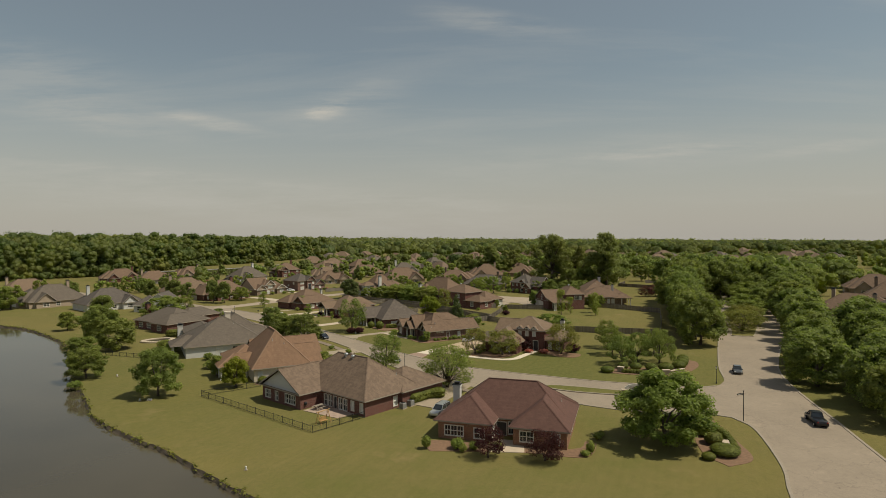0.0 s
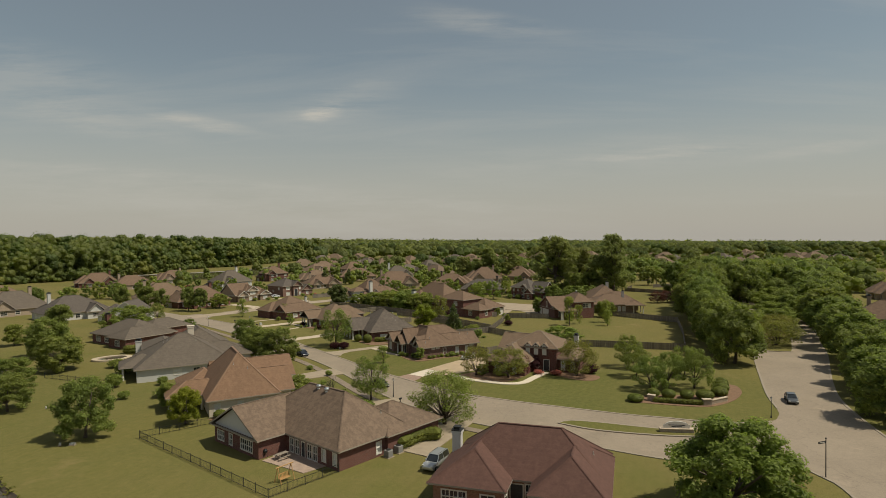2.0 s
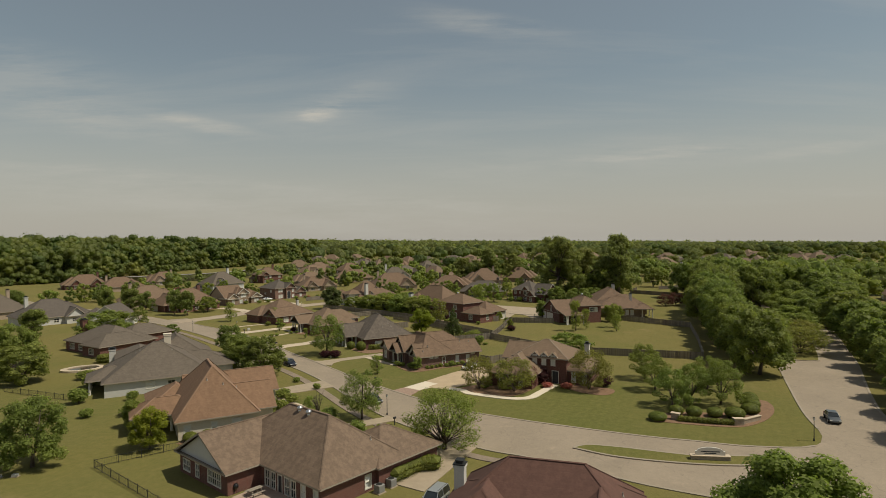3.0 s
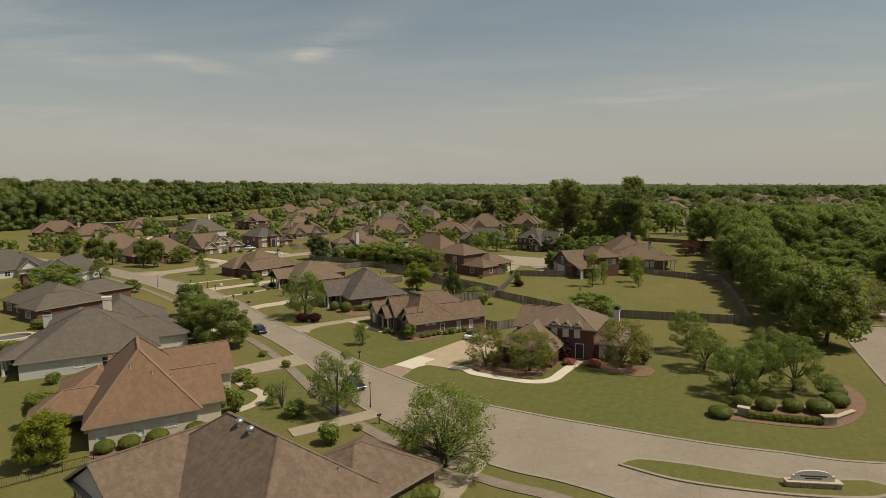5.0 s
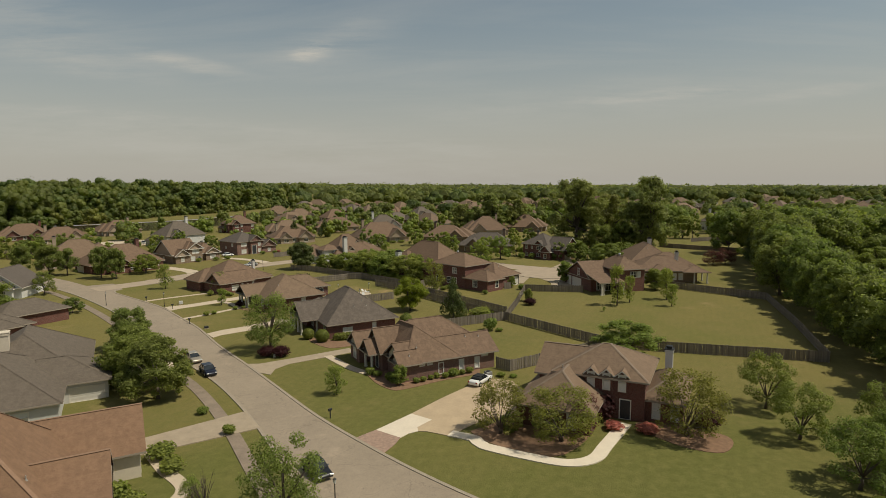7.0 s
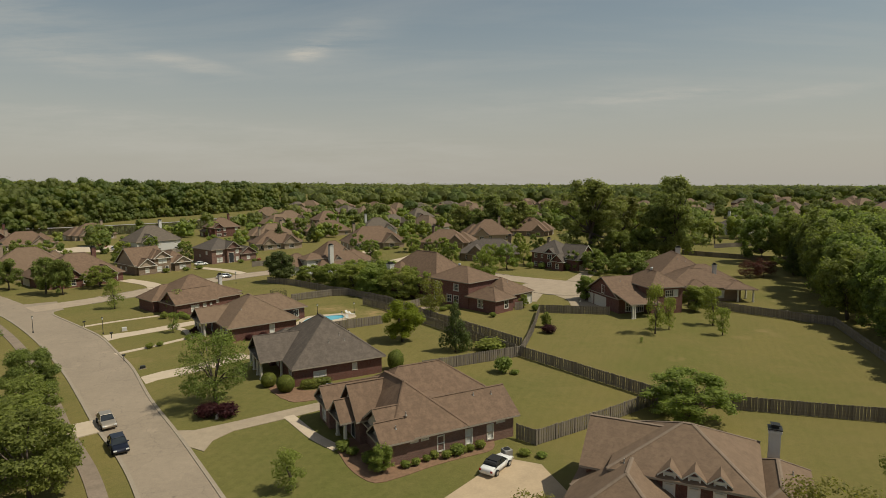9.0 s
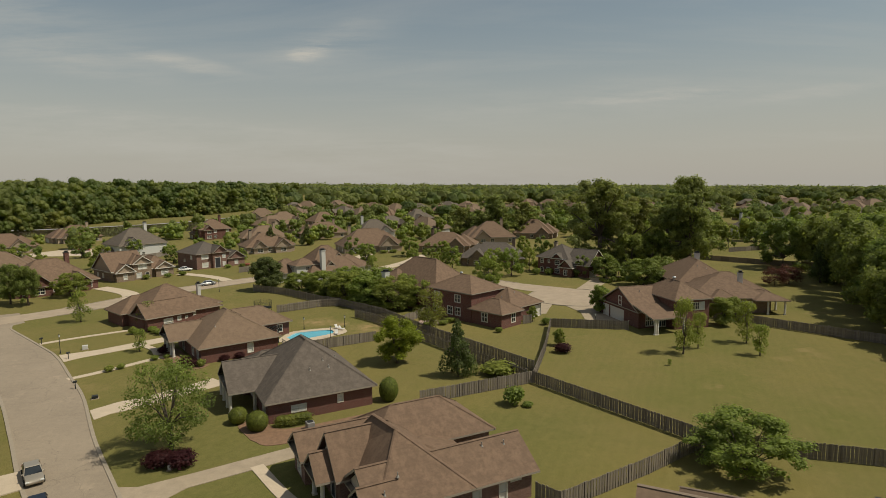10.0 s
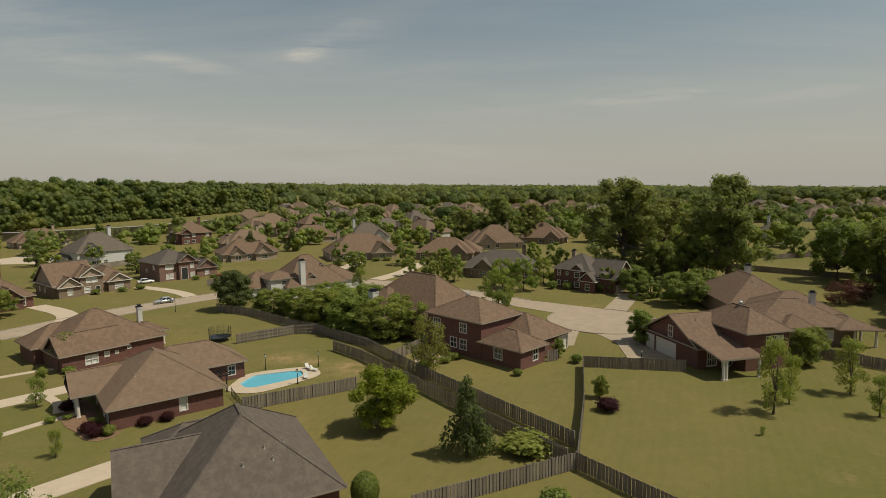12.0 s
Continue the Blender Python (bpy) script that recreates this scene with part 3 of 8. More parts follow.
def bank(name, ring, drop, mat, label, spread=0.5, closed=True):
    bm = bmesh.new()
    rows = []
    n = len(ring)
    for i, p in enumerate(ring):
        d = (ring[(i + 1) % n] - ring[i - 1]).normalized()
        nx = Vector((-d.y, d.x))
        col = []
        for k in range(4):
            s = k / 3
            w = noise.noise((p.x * 0.9, p.y * 0.9, k * 3.1)) * 0.22 * (k in (1, 2))
            q = p + nx * (spread * s + w)
            col.append(bm.verts.new((q.x, q.y, -drop * s + (0.015 + 0.10 * abs(noise.noise((p.x, p.y, 4)))) * (k == 0) + w * 0.5)))
        rows.append(col)
    for i in range(n if closed else n - 1):
        a, b = rows[i], rows[(i + 1) % n]
        for k in range(3):
            bm.faces.new((a[k], a[k + 1], b[k + 1], b[k]))
    return tagged(part(name, bm, mat, None, label), label, "bank", kind="structure")


bank("bank", SHORE, 0.6, EARTH, "eroded dark earth bank at the lake's edge", -0.45, False)


def sheet(name, ring, z, mat, label):
    bm = bmesh.new()
    f = bm.faces.new([bm.verts.new((p[0], p[1], z)) for p in ring])
    bmesh.ops.triangulate(bm, faces=[f])
    return tagged(part(name, bm, mat, None, label), label, "water", kind="structure")


sheet("water_lake", LAKE_OUT, -0.38, LAKE, "still brown lake water reflecting the sky")
sheet("water_pond", POND, -0.3, LAKE, "distant grey pond water beside a levee")

# ---- roads ----
S1_N = smooth_line([(44.6, 93.2), (43.0, 91.0), (40, 89.6), (33.6, 90.4), (29.6, 92), (24, 94), (13.7, 99), (9.3, 101.4), (4.3, 104.5), (-1.3, 109.7), (-7.3, 116.3), (-12.2, 122.3), (-18.4, 131), (-23.4, 138),
                    (-30.5, 147.6), (-38, 158.8), (-43.7, 166), (-51, 175), (-57.5, 181.2), (-63.3, 186.5), (-68.4, 191.2), (-69.8, 193.4), (-69.2, 195.6)])
S1_S = smooth_line([(-108, 213), (-92.7, 202.8), (-77.2, 190.3), (-61.7, 175), (-47.5, 159), (-38.8, 148.2), (-32.8, 140.5), (-26.5, 133), (-22.1, 127), (-17.3, 119.5), (-9.8, 106.5), (-3.6, 98.2), (4.4, 90.6), (9.7, 87.6), (14.4, 84.2),
                    (19.6, 80.2), (26, 76.8), (31, 75.6), (34.5, 75.8), (36.6, 74.4), (37.2, 71.5), (36.4, 67), (33.6, 58), (30.6, 51.5), (26, 38), (20, 15), (12, -25)])
S0_R = smooth_line([(28, -25), (35, 15), (41, 42), (45.4, 60), (48.9, 72.9), (51.2, 82), (53.5, 90), (57, 99.4), (62, 108.5), (68.5, 119), (76, 131), (86, 149), (98, 170), (118, 205), (140, 240)])
S0_L = smooth_line([(122, 252), (100, 214), (82, 180), (70, 153), (61.4, 131.5), (55.2, 118.1), (48.3, 103), (45.6, 95.6)])
slab("road", list(S1_N)[1:] + [Vector((-71.5, 198.5)), Vector((-75.4, 203.4)), Vector((-80.1, 200.6)), Vector((-88.6, 207.9)), Vector((-103.5, 219))] + list(S1_S)[: len(S1_S)] + list(S0_R) + list(S0_L) + list(S1_N)[:1], 0.03, ROAD, 0.05,
     "worn pale grey concrete residential street", "road")
S2_C = smooth_line([(-75.5, 195.5), (-71.8, 199.6), (-65.0, 208), (-57, 222), (-45, 236), (-31, 248), (-17, 253), (-4, 247), (8, 237), (18.4, 226.2)])


def offset(line, d):
    out = []
    for i in range(len(line)):
        v = (line[min(i + 1, len(line) - 1)] - line[max(i - 1, 0)]).normalized()
        out.append(line[i] + Vector((-v.y, v.x)) * d)
    return out


BULB = Vector((29.3, 211.6))
s2l, s2r = offset(S2_C, 3.2), offset(S2_C, -3.2)
arc = [BULB + Vector((math.cos(a), math.sin(a))) * 9.0 for a in np.linspace(radians(72), radians(-222), 34)]
slab("road_court", s2l + arc + s2r[::-1], 0.045, COURT, 0.05, "pale concrete street ending in a round court", "road")
for line, w in ((S1_N[2:], 0.32), (S1_S, 0.32), (S0_R, 0.32), (S0_L, 0.32)):
    ribbon("kerb", line, w, -0.02, 0.085, KERB, "low concrete kerb along the street", side=0.1 if line is not S1_N else 0.1)
for line in (s2l[8:], s2r[6:], arc):
    ribbon("kerb", line, 0.3, -0.02, 0.118, KERB, "low concrete kerb along the street")


def island(name, outline, label):
    ring = smooth_line(outline + outline[:1], 0.8)[:-1]
    slab(name, ring, 0.14, GRASS, 0.16, label, "median")
    ribbon("kerb", ring, 0.3, 0.0, 0.15, KERB, "rounded concrete kerb of a planted median", closed=True)


island("median", [(14.9, 90.2), (16.5, 91.1), (20, 90.2), (27, 87.5), (33, 87), (34.2, 86), (32, 84.6), (26, 85.2), (19, 87.4)], "narrow grass median with a rounded nose")
island("median_avenue", [(66, 134.5), (69.5, 133.6), (72.5, 136.5), (88, 164), (104, 194), (126, 233), (122, 236), (98, 196), (80, 164)], "grass and mulch median of the avenue")

# ---- drives and walks ----
DRIVE = "pale concrete driveway meeting the street"
slab("driveway", [(-5.4, 117.7), (-2.2, 121.5), (-0.1, 119.9), (-1.5, 118.2), (-1.4, 117.3), (-2.3, 116.8), (-3.0, 115.9)], 0.055, CONCRETE_NEW, 0.07, "fresh pale concrete driveway entry", "driveway")
slab("driveway", [(-2.2, 121.5), (0.8, 125.5), (3.6, 128.8), (6.2, 132.2), (9.3, 130.8), (11.5, 122.5), (8.4, 120.4), (5.7, 120.1), (3.8, 118.6), (2.4, 117.1), (1.5, 116.1), (0.4, 116.7), (-0.6, 117.2), (-1.4, 117.3), (-1.5, 118.2), (-0.1, 119.9)], 0.054, CONCRETE_TAN, 0.07, "tan sun-bleached concrete parking court", "driveway")
slab("driveway_apron", [(-7.2, 115.9), (-5.4, 117.7), (-3.0, 115.9), (-3.4, 114.6), (-4.4, 112.6)], 0.075, PAVER, 0.06, "worn brick paved driveway apron", "driveway")
ribbon("walk", smooth_line([(1.6, 116.7), (3.8, 115.4), (4.5, 113.9), (9.2, 111.2), (11.6, 110.5), (13.6, 111.3), (15.2, 113.6), (18.4, 118.2)], 0.6), 1.25, 0.0, 0.085, CONCRETE_NEW, "curved pale concrete garden walk", "walk")
slab("driveway", [(-24.0, 138.9), (-22.4, 138.9), (-18.6, 141.2), (-11.8, 145.6), (-10.6, 143.9), (-13.6, 141.8), (-18.6, 138.6), (-19.8, 136.6), (-19.8, 134.4), (-21.6, 135.4)], 0.055, CONCRETE_OLD, 0.07, DRIVE, "driveway")
ribbon("walk", smooth_line([(-14.2, 142.0), (-10.6, 137.0), (-8.0, 134.4)], 0.8), 1.1, 0.0, 0.06, CONCRETE, "pale concrete garden walk", "walk")
slab("driveway", [(-35.2, 154.9), (-33.5, 157.1), (-31.0, 158.9), (-26.0, 164.6), (-23.6, 162.6), (-29.5, 156.2), (-32.6, 153.8), (-33.4, 152.4)], 0.055, CONCRETE, 0.07, DRIVE, "driveway")
slab("driveway", [(-51.0, 175.4), (-47.0, 177.8), (-41.6, 183.4), (-38.4, 186.5), (-36.6, 184.6), (-42.4, 178.4), (-47.4, 173.8), (-48.4, 172.2)], 0.055, CONCRETE, 0.07, DRIVE, "driveway")
ribbon("walk", smooth_line([(-43.6, 165.0), (-40.3, 168.6), (-37.4, 172.4), (-35.2, 174.8)], 0.8), 1.0, 0.0, 0.06, CONCRETE, "narrow pale garden walk", "walk")
ribbon("walk", smooth_line([(-42, 180.2), (-39, 177.6), (-37.2, 174.8)], 0.8), 1.0, 0.0, 0.075, CONCRETE, "narrow pale garden walk", "walk")
ribbon("walk", smooth_line([(-57.5, 181.4), (-53.7, 184.9), (-47.9, 189.2), (-44.2, 191)], 0.8), 1.0, 0.0, 0.06, CONCRETE, "narrow pale garden walk", "walk")
# pavement on the lake side of the street, with the drives that cross it
S1_W = offset(S1_S, -2.3)
WALK = [p for p in S1_W if 84 < p.y < 196 and -86 < p.x < 12]
ribbon("pavement", WALK, 1.25, 0.0, 0.07, PAVEMENT, "concrete pavement beside the street", "pavement")
slab("driveway", [(-6.6, 102.8), (-5.4, 101.1), (-10.2, 98.3), (-13.2, 96.6), (-14.2, 98.3), (-11.0, 100.2)], 0.09, CONCRETE_OLD, 0.1, DRIVE, "driveway")
slab("driveway", [(-19.2, 122.8), (-16.5, 118.6), (-26.4, 112.6), (-28.2, 115.4)], 0.09, CONCRETE_OLD, 0.1, DRIVE, "driveway")
slab("driveway", [(-33.4, 141.8), (-31.2, 138.9), (-36.6, 134.4), (-39.5, 137.4)], 0.09, CONCRETE, 0.1, DRIVE, "driveway")
slab("driveway", [(1.5, 93.6), (4.2, 91.0), (-1.5, 79.5), (-4.6, 81.5)], 0.09, CONCRETE_OLD, 0.1, DRIVE, "driveway")
ribbon("walk", smooth_line([(-24.6, 113.8), (-22.2, 110.8), (-19.2, 107.6), (-19.4, 104.8), (-20.6, 103.2)], 0.7), 1.1, 0.0, 0.06, CONCRETE, "curved pale garden walk", "walk")
slab("driveway", [(25.6, 203.8), (29.5, 206.5), (31.2, 203.0), (32.2, 196.5), (33.2, 190.6), (30.4, 187.8), (26.2, 189.4), (27.2, 198.0)], 0.055, CONCRETE_OLD, 0.07, DRIVE, "driveway")
slab("driveway", [(20.0, 211.6), (24.2, 206.4), (22.4, 201.5), (20.8, 196.8), (16.6, 196.4), (15.2, 199.6), (18.2, 205)], 0.055, CONCRETE_OLD, 0.07, DRIVE, "driveway")
ribbon("driveway", smooth_line([(-48.2, 236.6), (-52, 241), (-57.7, 245.4), (-65.3, 249.6)], 1), 2.8, 0.0, 0.06, CONCRETE, DRIVE, "driveway")
ribbon("driveway", smooth_line([(-61.5, 216.4), (-63.6, 220.4), (-67.4, 224.2), (-75, 229.4)], 1), 3.4, 0.0, 0.06, CONCRETE, DRIVE, "driveway")
ribbon("driveway", smooth_line([(-24, 254), (-25.5, 266), (-22, 278), (-20, 288)], 1), 4.2, 0.0, 0.06, CONCRETE, DRIVE, "driveway")
ribbon("driveway", smooth_line([(-12, 256), (-6, 268), (-2, 284)], 1), 4.0, 0.0, 0.06, CONCRETE, DRIVE, "driveway")
ribbon("driveway", smooth_line([(33.6, 219.0), (37.4, 226), (40.4, 232), (41.2, 235)], 1), 4.0, 0.0, 0.06, CONCRETE_OLD, DRIVE, "driveway")
slab("driveway", [(-140, 290), (-112, 292), (-100, 300), (-104, 312), (-132, 314)], 0.06, CONCRETE, 0.08, DRIVE, "driveway")
slab("road_far", [(-103.5, 219), (-108, 213), (-150, 240), (-210, 290), (-206, 297), (-146, 247)], 0.028, ROAD, 0.05, "pale concrete street between far houses", "road")

# planting beds of mulch
def bed(outline):
    slab("mulch_bed", smooth_line(outline + outline[:1], 0.7)[:-1], 0.045, MULCH, 0.06, "reddish brown pine straw planting bed", "planting bed")


bed([(27.2, 99.4), (28.4, 101.6), (31.5, 103.0), (38, 102.6), (42.5, 104.6), (44.6, 108.4), (46.2, 107.6), (45.0, 103.6), (41.6, 99.4), (37.4, 96.8), (34, 97.0), (30.4, 98.2)])
bed([(3.5, 117.1), (4.3, 115.4), (6.6, 113.2), (8.5, 111.9), (10.5, 111.8), (11.8, 112.6), (13.2, 114.1), (14.4, 116.5), (12.2, 119.9), (8.6, 120.4), (5.5, 118.6)])
bed([(19.5, 116.2), (19.8, 118.6), (25.0, 116.6), (26.8, 114.4), (24.8, 111.9), (22, 113)])
bed([(-8.0, 133.9), (-6.7, 131.0), (-5.4, 129.2), (-4.2, 128.3), (-2.7, 128.9), (-1.3, 129.8), (0.3, 130.9), (1.9, 131.8), (3.6, 132.6), (5.6, 133.8), (5.5, 136.1), (2.0, 134.6), (-1.0, 133.0), (-3.9, 133.7), (-7.3, 136.7)])
bed([(-1.6, 63.6), (-2.4, 66.0), (-1, 67), (5, 65.6), (14, 63.8), (16.0, 66.2), (17.0, 65.4), (14.8, 61.4), (9.6, 62.6), (5, 63.2)])
bed([(28.6, 58.6), (27.6, 62), (29, 68), (31.6, 74), (33.6, 73.6), (33, 66), (32, 60.5)])
bed([(-16.2, 147), (-18.4, 150.4), (-16.6, 152), (-13.6, 149.4), (-4.4, 153.6), (-3.6, 152), (-13.2, 146)])
bed([(-28.4, 170.2), (-28.7, 168.8), (-29.6, 168.1), (-31.2, 168.6), (-32.8, 170.2), (-35.0, 172.0), (-37.2, 175.4), (-37.6, 178.4), (-35.6, 177.6), (-32.4, 173.4), (-30.4, 170.6)])
bed([(-4.6, 83), (-2.2, 86.4), (0.2, 84.6), (-2.8, 80.6)])
bed([(66.8, 135.5), (69.3, 134.8), (78, 148), (86, 164), (83, 165), (74, 150)])

bed([(-30.4, 93.4), (-29.4, 92.9), (-21.4, 97.2), (-21.2, 98.4), (-22.0, 98.6), (-30.0, 94.4)])

# ---- houses ----
def roof_shape(w, over=0.45):
    """Corners and planes of one wing's roof: eave ring, ridge, and the height over a spot."""
    x0, y0, x1, y1, eave, pitch, kind = w
    ox = oy = over
    X0, Y0, X1, Y1 = x0 - ox, y0 - oy, x1 + ox, y1 + oy
    ze = eave + 0.10
    if kind == "steep":
        # hip with one steep side: its ridge lies off the middle
        ra, rb = (X0 + 3.3, Y0 + 4.6, ze + pitch * 4.6), (X0 + 2.8, Y1 - 1.6, ze + pitch * 4.6)
        return X0, Y0, X1, Y1, ze, ra, rb, False
    along_x = (X1 - X0) >= (Y1 - Y0) if kind == "hip" else kind == "gx"
    half = (Y1 - Y0) / 2 if along_x else (X1 - X0) / 2
    zr = ze + pitch * half
    inset = half if kind == "hip" else 0.0
    if along_x:
        ym = (Y0 + Y1) / 2
        ra, rb = (X0 + inset, ym, zr), (X1 - inset, ym, zr)
    else:
        xm = (X0 + X1) / 2
        ra, rb = (xm, Y0 + inset, zr), (xm, Y1 - inset, zr)
    return X0, Y0, X1, Y1, ze, ra, rb, along_x


def roof_height(w, x, y):
    X0, Y0, X1, Y1, ze, ra, rb, along_x = roof_shape(w)
    d = min(y - Y0, Y1 - y) if along_x else min(x - X0, X1 - x)
    if w[6] == "hip":
        d = min(x - X0, X1 - x, y - Y0, Y1 - y)
    return ze + w[5] * d


def build_roof(house, w, mat, trim, cap):
    X0, Y0, X1, Y1, ze, ra, rb, along_x = roof_shape(w)
    bm = bmesh.new()
    ring = [bm.verts.new((x, y, ze)) for x, y in ((X0, Y0), (X1, Y0), (X1, Y1), (X0, Y1))]
    low = [bm.verts.new((x, y, ze - 0.16)) for x, y in ((X0, Y0), (X1, Y0), (X1, Y1), (X0, Y1))]
    single = (Vector(ra) - Vector(rb)).length < 0.05
    a = bm.verts.new(ra)
    b = a if single else bm.verts.new(rb)
    hip = w[6] in ("hip", "steep")
    if along_x:
        sides = [(ring[0], ring[1], b, a), (ring[2], ring[3], a, b)]
        ends = [(ring[3], ring[0], a), (ring[1], ring[2], b)]
        edges = [(ring[0], a), (ring[3], a), (ring[1], b), (ring[2], b)]
    else:
        sides = [(ring[1], ring[2], b, a), (ring[3], ring[0], a, b)]
        ends = [(ring[0], ring[1], a), (ring[2], ring[3], b)]
        edges = [(ring[0], a), (ring[1], a), (ring[2], b), (ring[3], b)]
    for q in sides:
        q = list(dict.fromkeys(q))
        bm.faces.new(q)
    if hip:
        for q in ends:
            bm.faces.new(q)
    for i in range(4):
        f = bm.faces.new((ring[i], low[i], low[(i + 1) % 4], ring[(i + 1) % 4]))
        f.material_index = 1
        if not hip and ((i in (0, 2)) != along_x):
            continue
    bm.faces.new(low[::-1]).material_index = 1
    caps = bmesh.new()
    lines = ([] if single else [(Vector(ra), Vector(rb))]) + ([(p.co.copy(), q.co.copy()) for p, q in edges] if hip else [])
    for p, q in lines:
        d = (q - p).normalized()
        s = d.cross(Vector((0, 0, 1))).normalized() * 0.14
        u = s.cross(d).normalized() * 0.016
        if u.z < 0:
            u = -u
        vs = [caps.verts.new(c) for c in (p - s - u * 0.6, p + u * 1.6, p + s - u * 0.6, q - s - u * 0.6, q + u * 1.6, q + s - u * 0.6)]
        for k in ((0, 1, 4, 3), (1, 2, 5, 4), (0, 3, 5, 2)):
            caps.faces.new([vs[i] for i in k])
    if not hip:
        # rake boards along the gable ends
        for end, (p0, p1) in (((ra), (0, 3) if along_x else (0, 1)), ((rb), (1, 2) if along_x else (3, 2))):
            for i in (p0, p1):
                p, q = ring[i].co.copy(), Vector(end)
                vs = [bm.verts.new(c) for c in (p, q, q - Vector((0, 0, 0.22)), p - Vector((0, 0, 0.22)))]
                bm.faces.new(vs).material_index = 1
    r = part("roof", bm, [mat, trim], house)
    part("ridge_cap", caps, cap, r)
    return r


def wall_side(bm, p0, p1, z0, z1, holes, depth=0.14, mat=0):
    """One wall face from p0 to p1 with openings (centre along, width, sill, head) and their reveals."""
    p0, p1 = Vector((*p0, 0)), Vector((*p1, 0))
    d = (p1 - p0)
    L = d.length
    d.normalize()
    inn = Vector((-d.y, d.x, 0)) * depth
    xs = sorted({0.0, L, *[c - w / 2 for c, w, s, h in holes], *[c + w / 2 for c, w, s, h in holes]})
    zs = sorted({z0, z1, *[s for c, w, s, h in holes], *[h for c, w, s, h in holes]})

    def at(x, z, o=Vector()):
        return bm.verts.new(p0 + d * x + o + Vector((0, 0, z)))
    for xa, xb in zip(xs, xs[1:]):
        for za, zb in zip(zs, zs[1:]):
            mx, mz = (xa + xb) / 2, (za + zb) / 2
            if any(abs(mx - c) < w / 2 and s < mz < h for c, w, s, h in holes):
                continue
            bm.faces.new((at(xa, za), at(xb, za), at(xb, zb), at(xa, zb))).material_index = mat
    for c, w, s, h in holes:
        a, b = c - w / 2, c + w / 2
        for q in (((a, s), (a, h)), ((b, h), (b, s)), ((a, h), (b, h)), ((b, s), (a, s))):
            (xa, za), (xb, zb) = q
            bm.faces.new((at(xa, za), at(xb, zb), at(xb, zb, inn), at(xa, za, inn))).material_index = mat


OPENINGS = {}


def lattice(bm, xs, zs, y0, y1):
    """One plate of crossing bars in the x-z plane: every second cell each way is open."""
    vs = {}

    def at(i, j, y):
        if (i, j, y) not in vs:
            vs[i, j, y] = bm.verts.new((xs[i], y, zs[j]))
        return vs[i, j, y]
    nx, nz = len(xs) - 1, len(zs) - 1
    full = {(i, j) for i in range(nx) for j in range(nz) if not (i % 2 and j % 2)}
    for i, j in full:
        ring = [(i, j), (i + 1, j), (i + 1, j + 1), (i, j + 1)]
        for y in (y0, y1):
            bm.faces.new([at(*q, y) for q in ring])
        for k, nb in enumerate(((i, j - 1), (i + 1, j), (i, j + 1), (i - 1, j))):
            if nb not in full:
                a, b = ring[k], ring[(k + 1) % 4]
                bm.faces.new((at(*a, y0), at(*b, y0), at(*b, y1), at(*a, y1)))


def opening_meshes(w, h, style):
    """Frame and pane of a window, door or garage door, in its own plane: x along, y inward, z up."""
    key = (round(w, 2), round(h, 2), style)
    if key in OPENINGS:
        return OPENINGS[key]
    fr, pn = bmesh.new(), bmesh.new()
    fmat, pmat = WHITE, GLASS
    if style in ("win", "blind", "arch"):
        b = 0.085
        xs, lights = [-w / 2 - 0.03, -w / 2 + b], max(1, round(w / 0.95)) if style == "blind" else max(2, round(w / 0.9) * 2)
        for k in range(1, lights):
            x, t = -w / 2 + w * k / lights, 0.045 if k % 2 == 0 or style == "blind" else 0.016
            xs += [x - t, x + t]
        lattice(fr, xs + [w / 2 - b, w / 2 + 0.03], [-0.05, b, h * 0.5 - 0.035, h * 0.5 + 0.035, h - b, h + 0.03], -0.035, 0.085)
        box(pn, -w / 2 + b, 0.065, b, w / 2 - b, 0.10, h - b)
        if style == "blind":
            pmat = BLIND
    else:
        lattice(fr, [-w / 2, -w / 2 + 0.1, w / 2 - 0.1, w / 2], [0, 0.02, h - 0.11, h], -0.03, 0.12)
        n, m, t = (2, 2, 0.07) if style == "door" else (4, 4, 0.09)
        x0, x1, z0, z1 = -w / 2 + 0.1, w / 2 - 0.1, 0.02, h - 0.11
        xs, zs = [x0], [z0]
        for k in range(1, n + 1):
            xs += [x0 + (x1 - x0) * (k - 1) / n + t, x0 + (x1 - x0) * k / n - t]
        for k in range(1, m + 1):
            zs += [z0 + (z1 - z0) * (k - 1) / m + t, z0 + (z1 - z0) * k / m - t]
        lattice(pn, xs + [x1], zs + [z1], 0.055, 0.08)
        box(pn, x0, 0.07, z0, x1, 0.11, z1)
        pmat = DARK if style == "door" else WHITE
    out = []
    for nm, bm, mt in (("frame", fr, fmat), ("pane", pn, pmat)):
        bmesh.ops.recalc_face_normals(bm, faces=bm.faces[:])
        me = bpy.data.meshes.new(nm)
        bm.to_mesh(me)
        bm.free()
        me.materials.append(mt)
        out.append(me)
    OPENINGS[key] = out
    return out


NAMES = {"win": "window", "blind": "window", "arch": "window", "door": "door", "garage": "garage_door"}


def side_points(w, side):
    x0, y0, x1, y1 = w[:4]
    return {"S": ((x0, y0), (x1, y0), 0, x0), "E": ((x1, y0), (x1, y1), 90, y0), "N": ((x1, y1), (x0, y1), 180, x1), "W": ((x0, y1), (x0, y0), 270, y1)}[side]


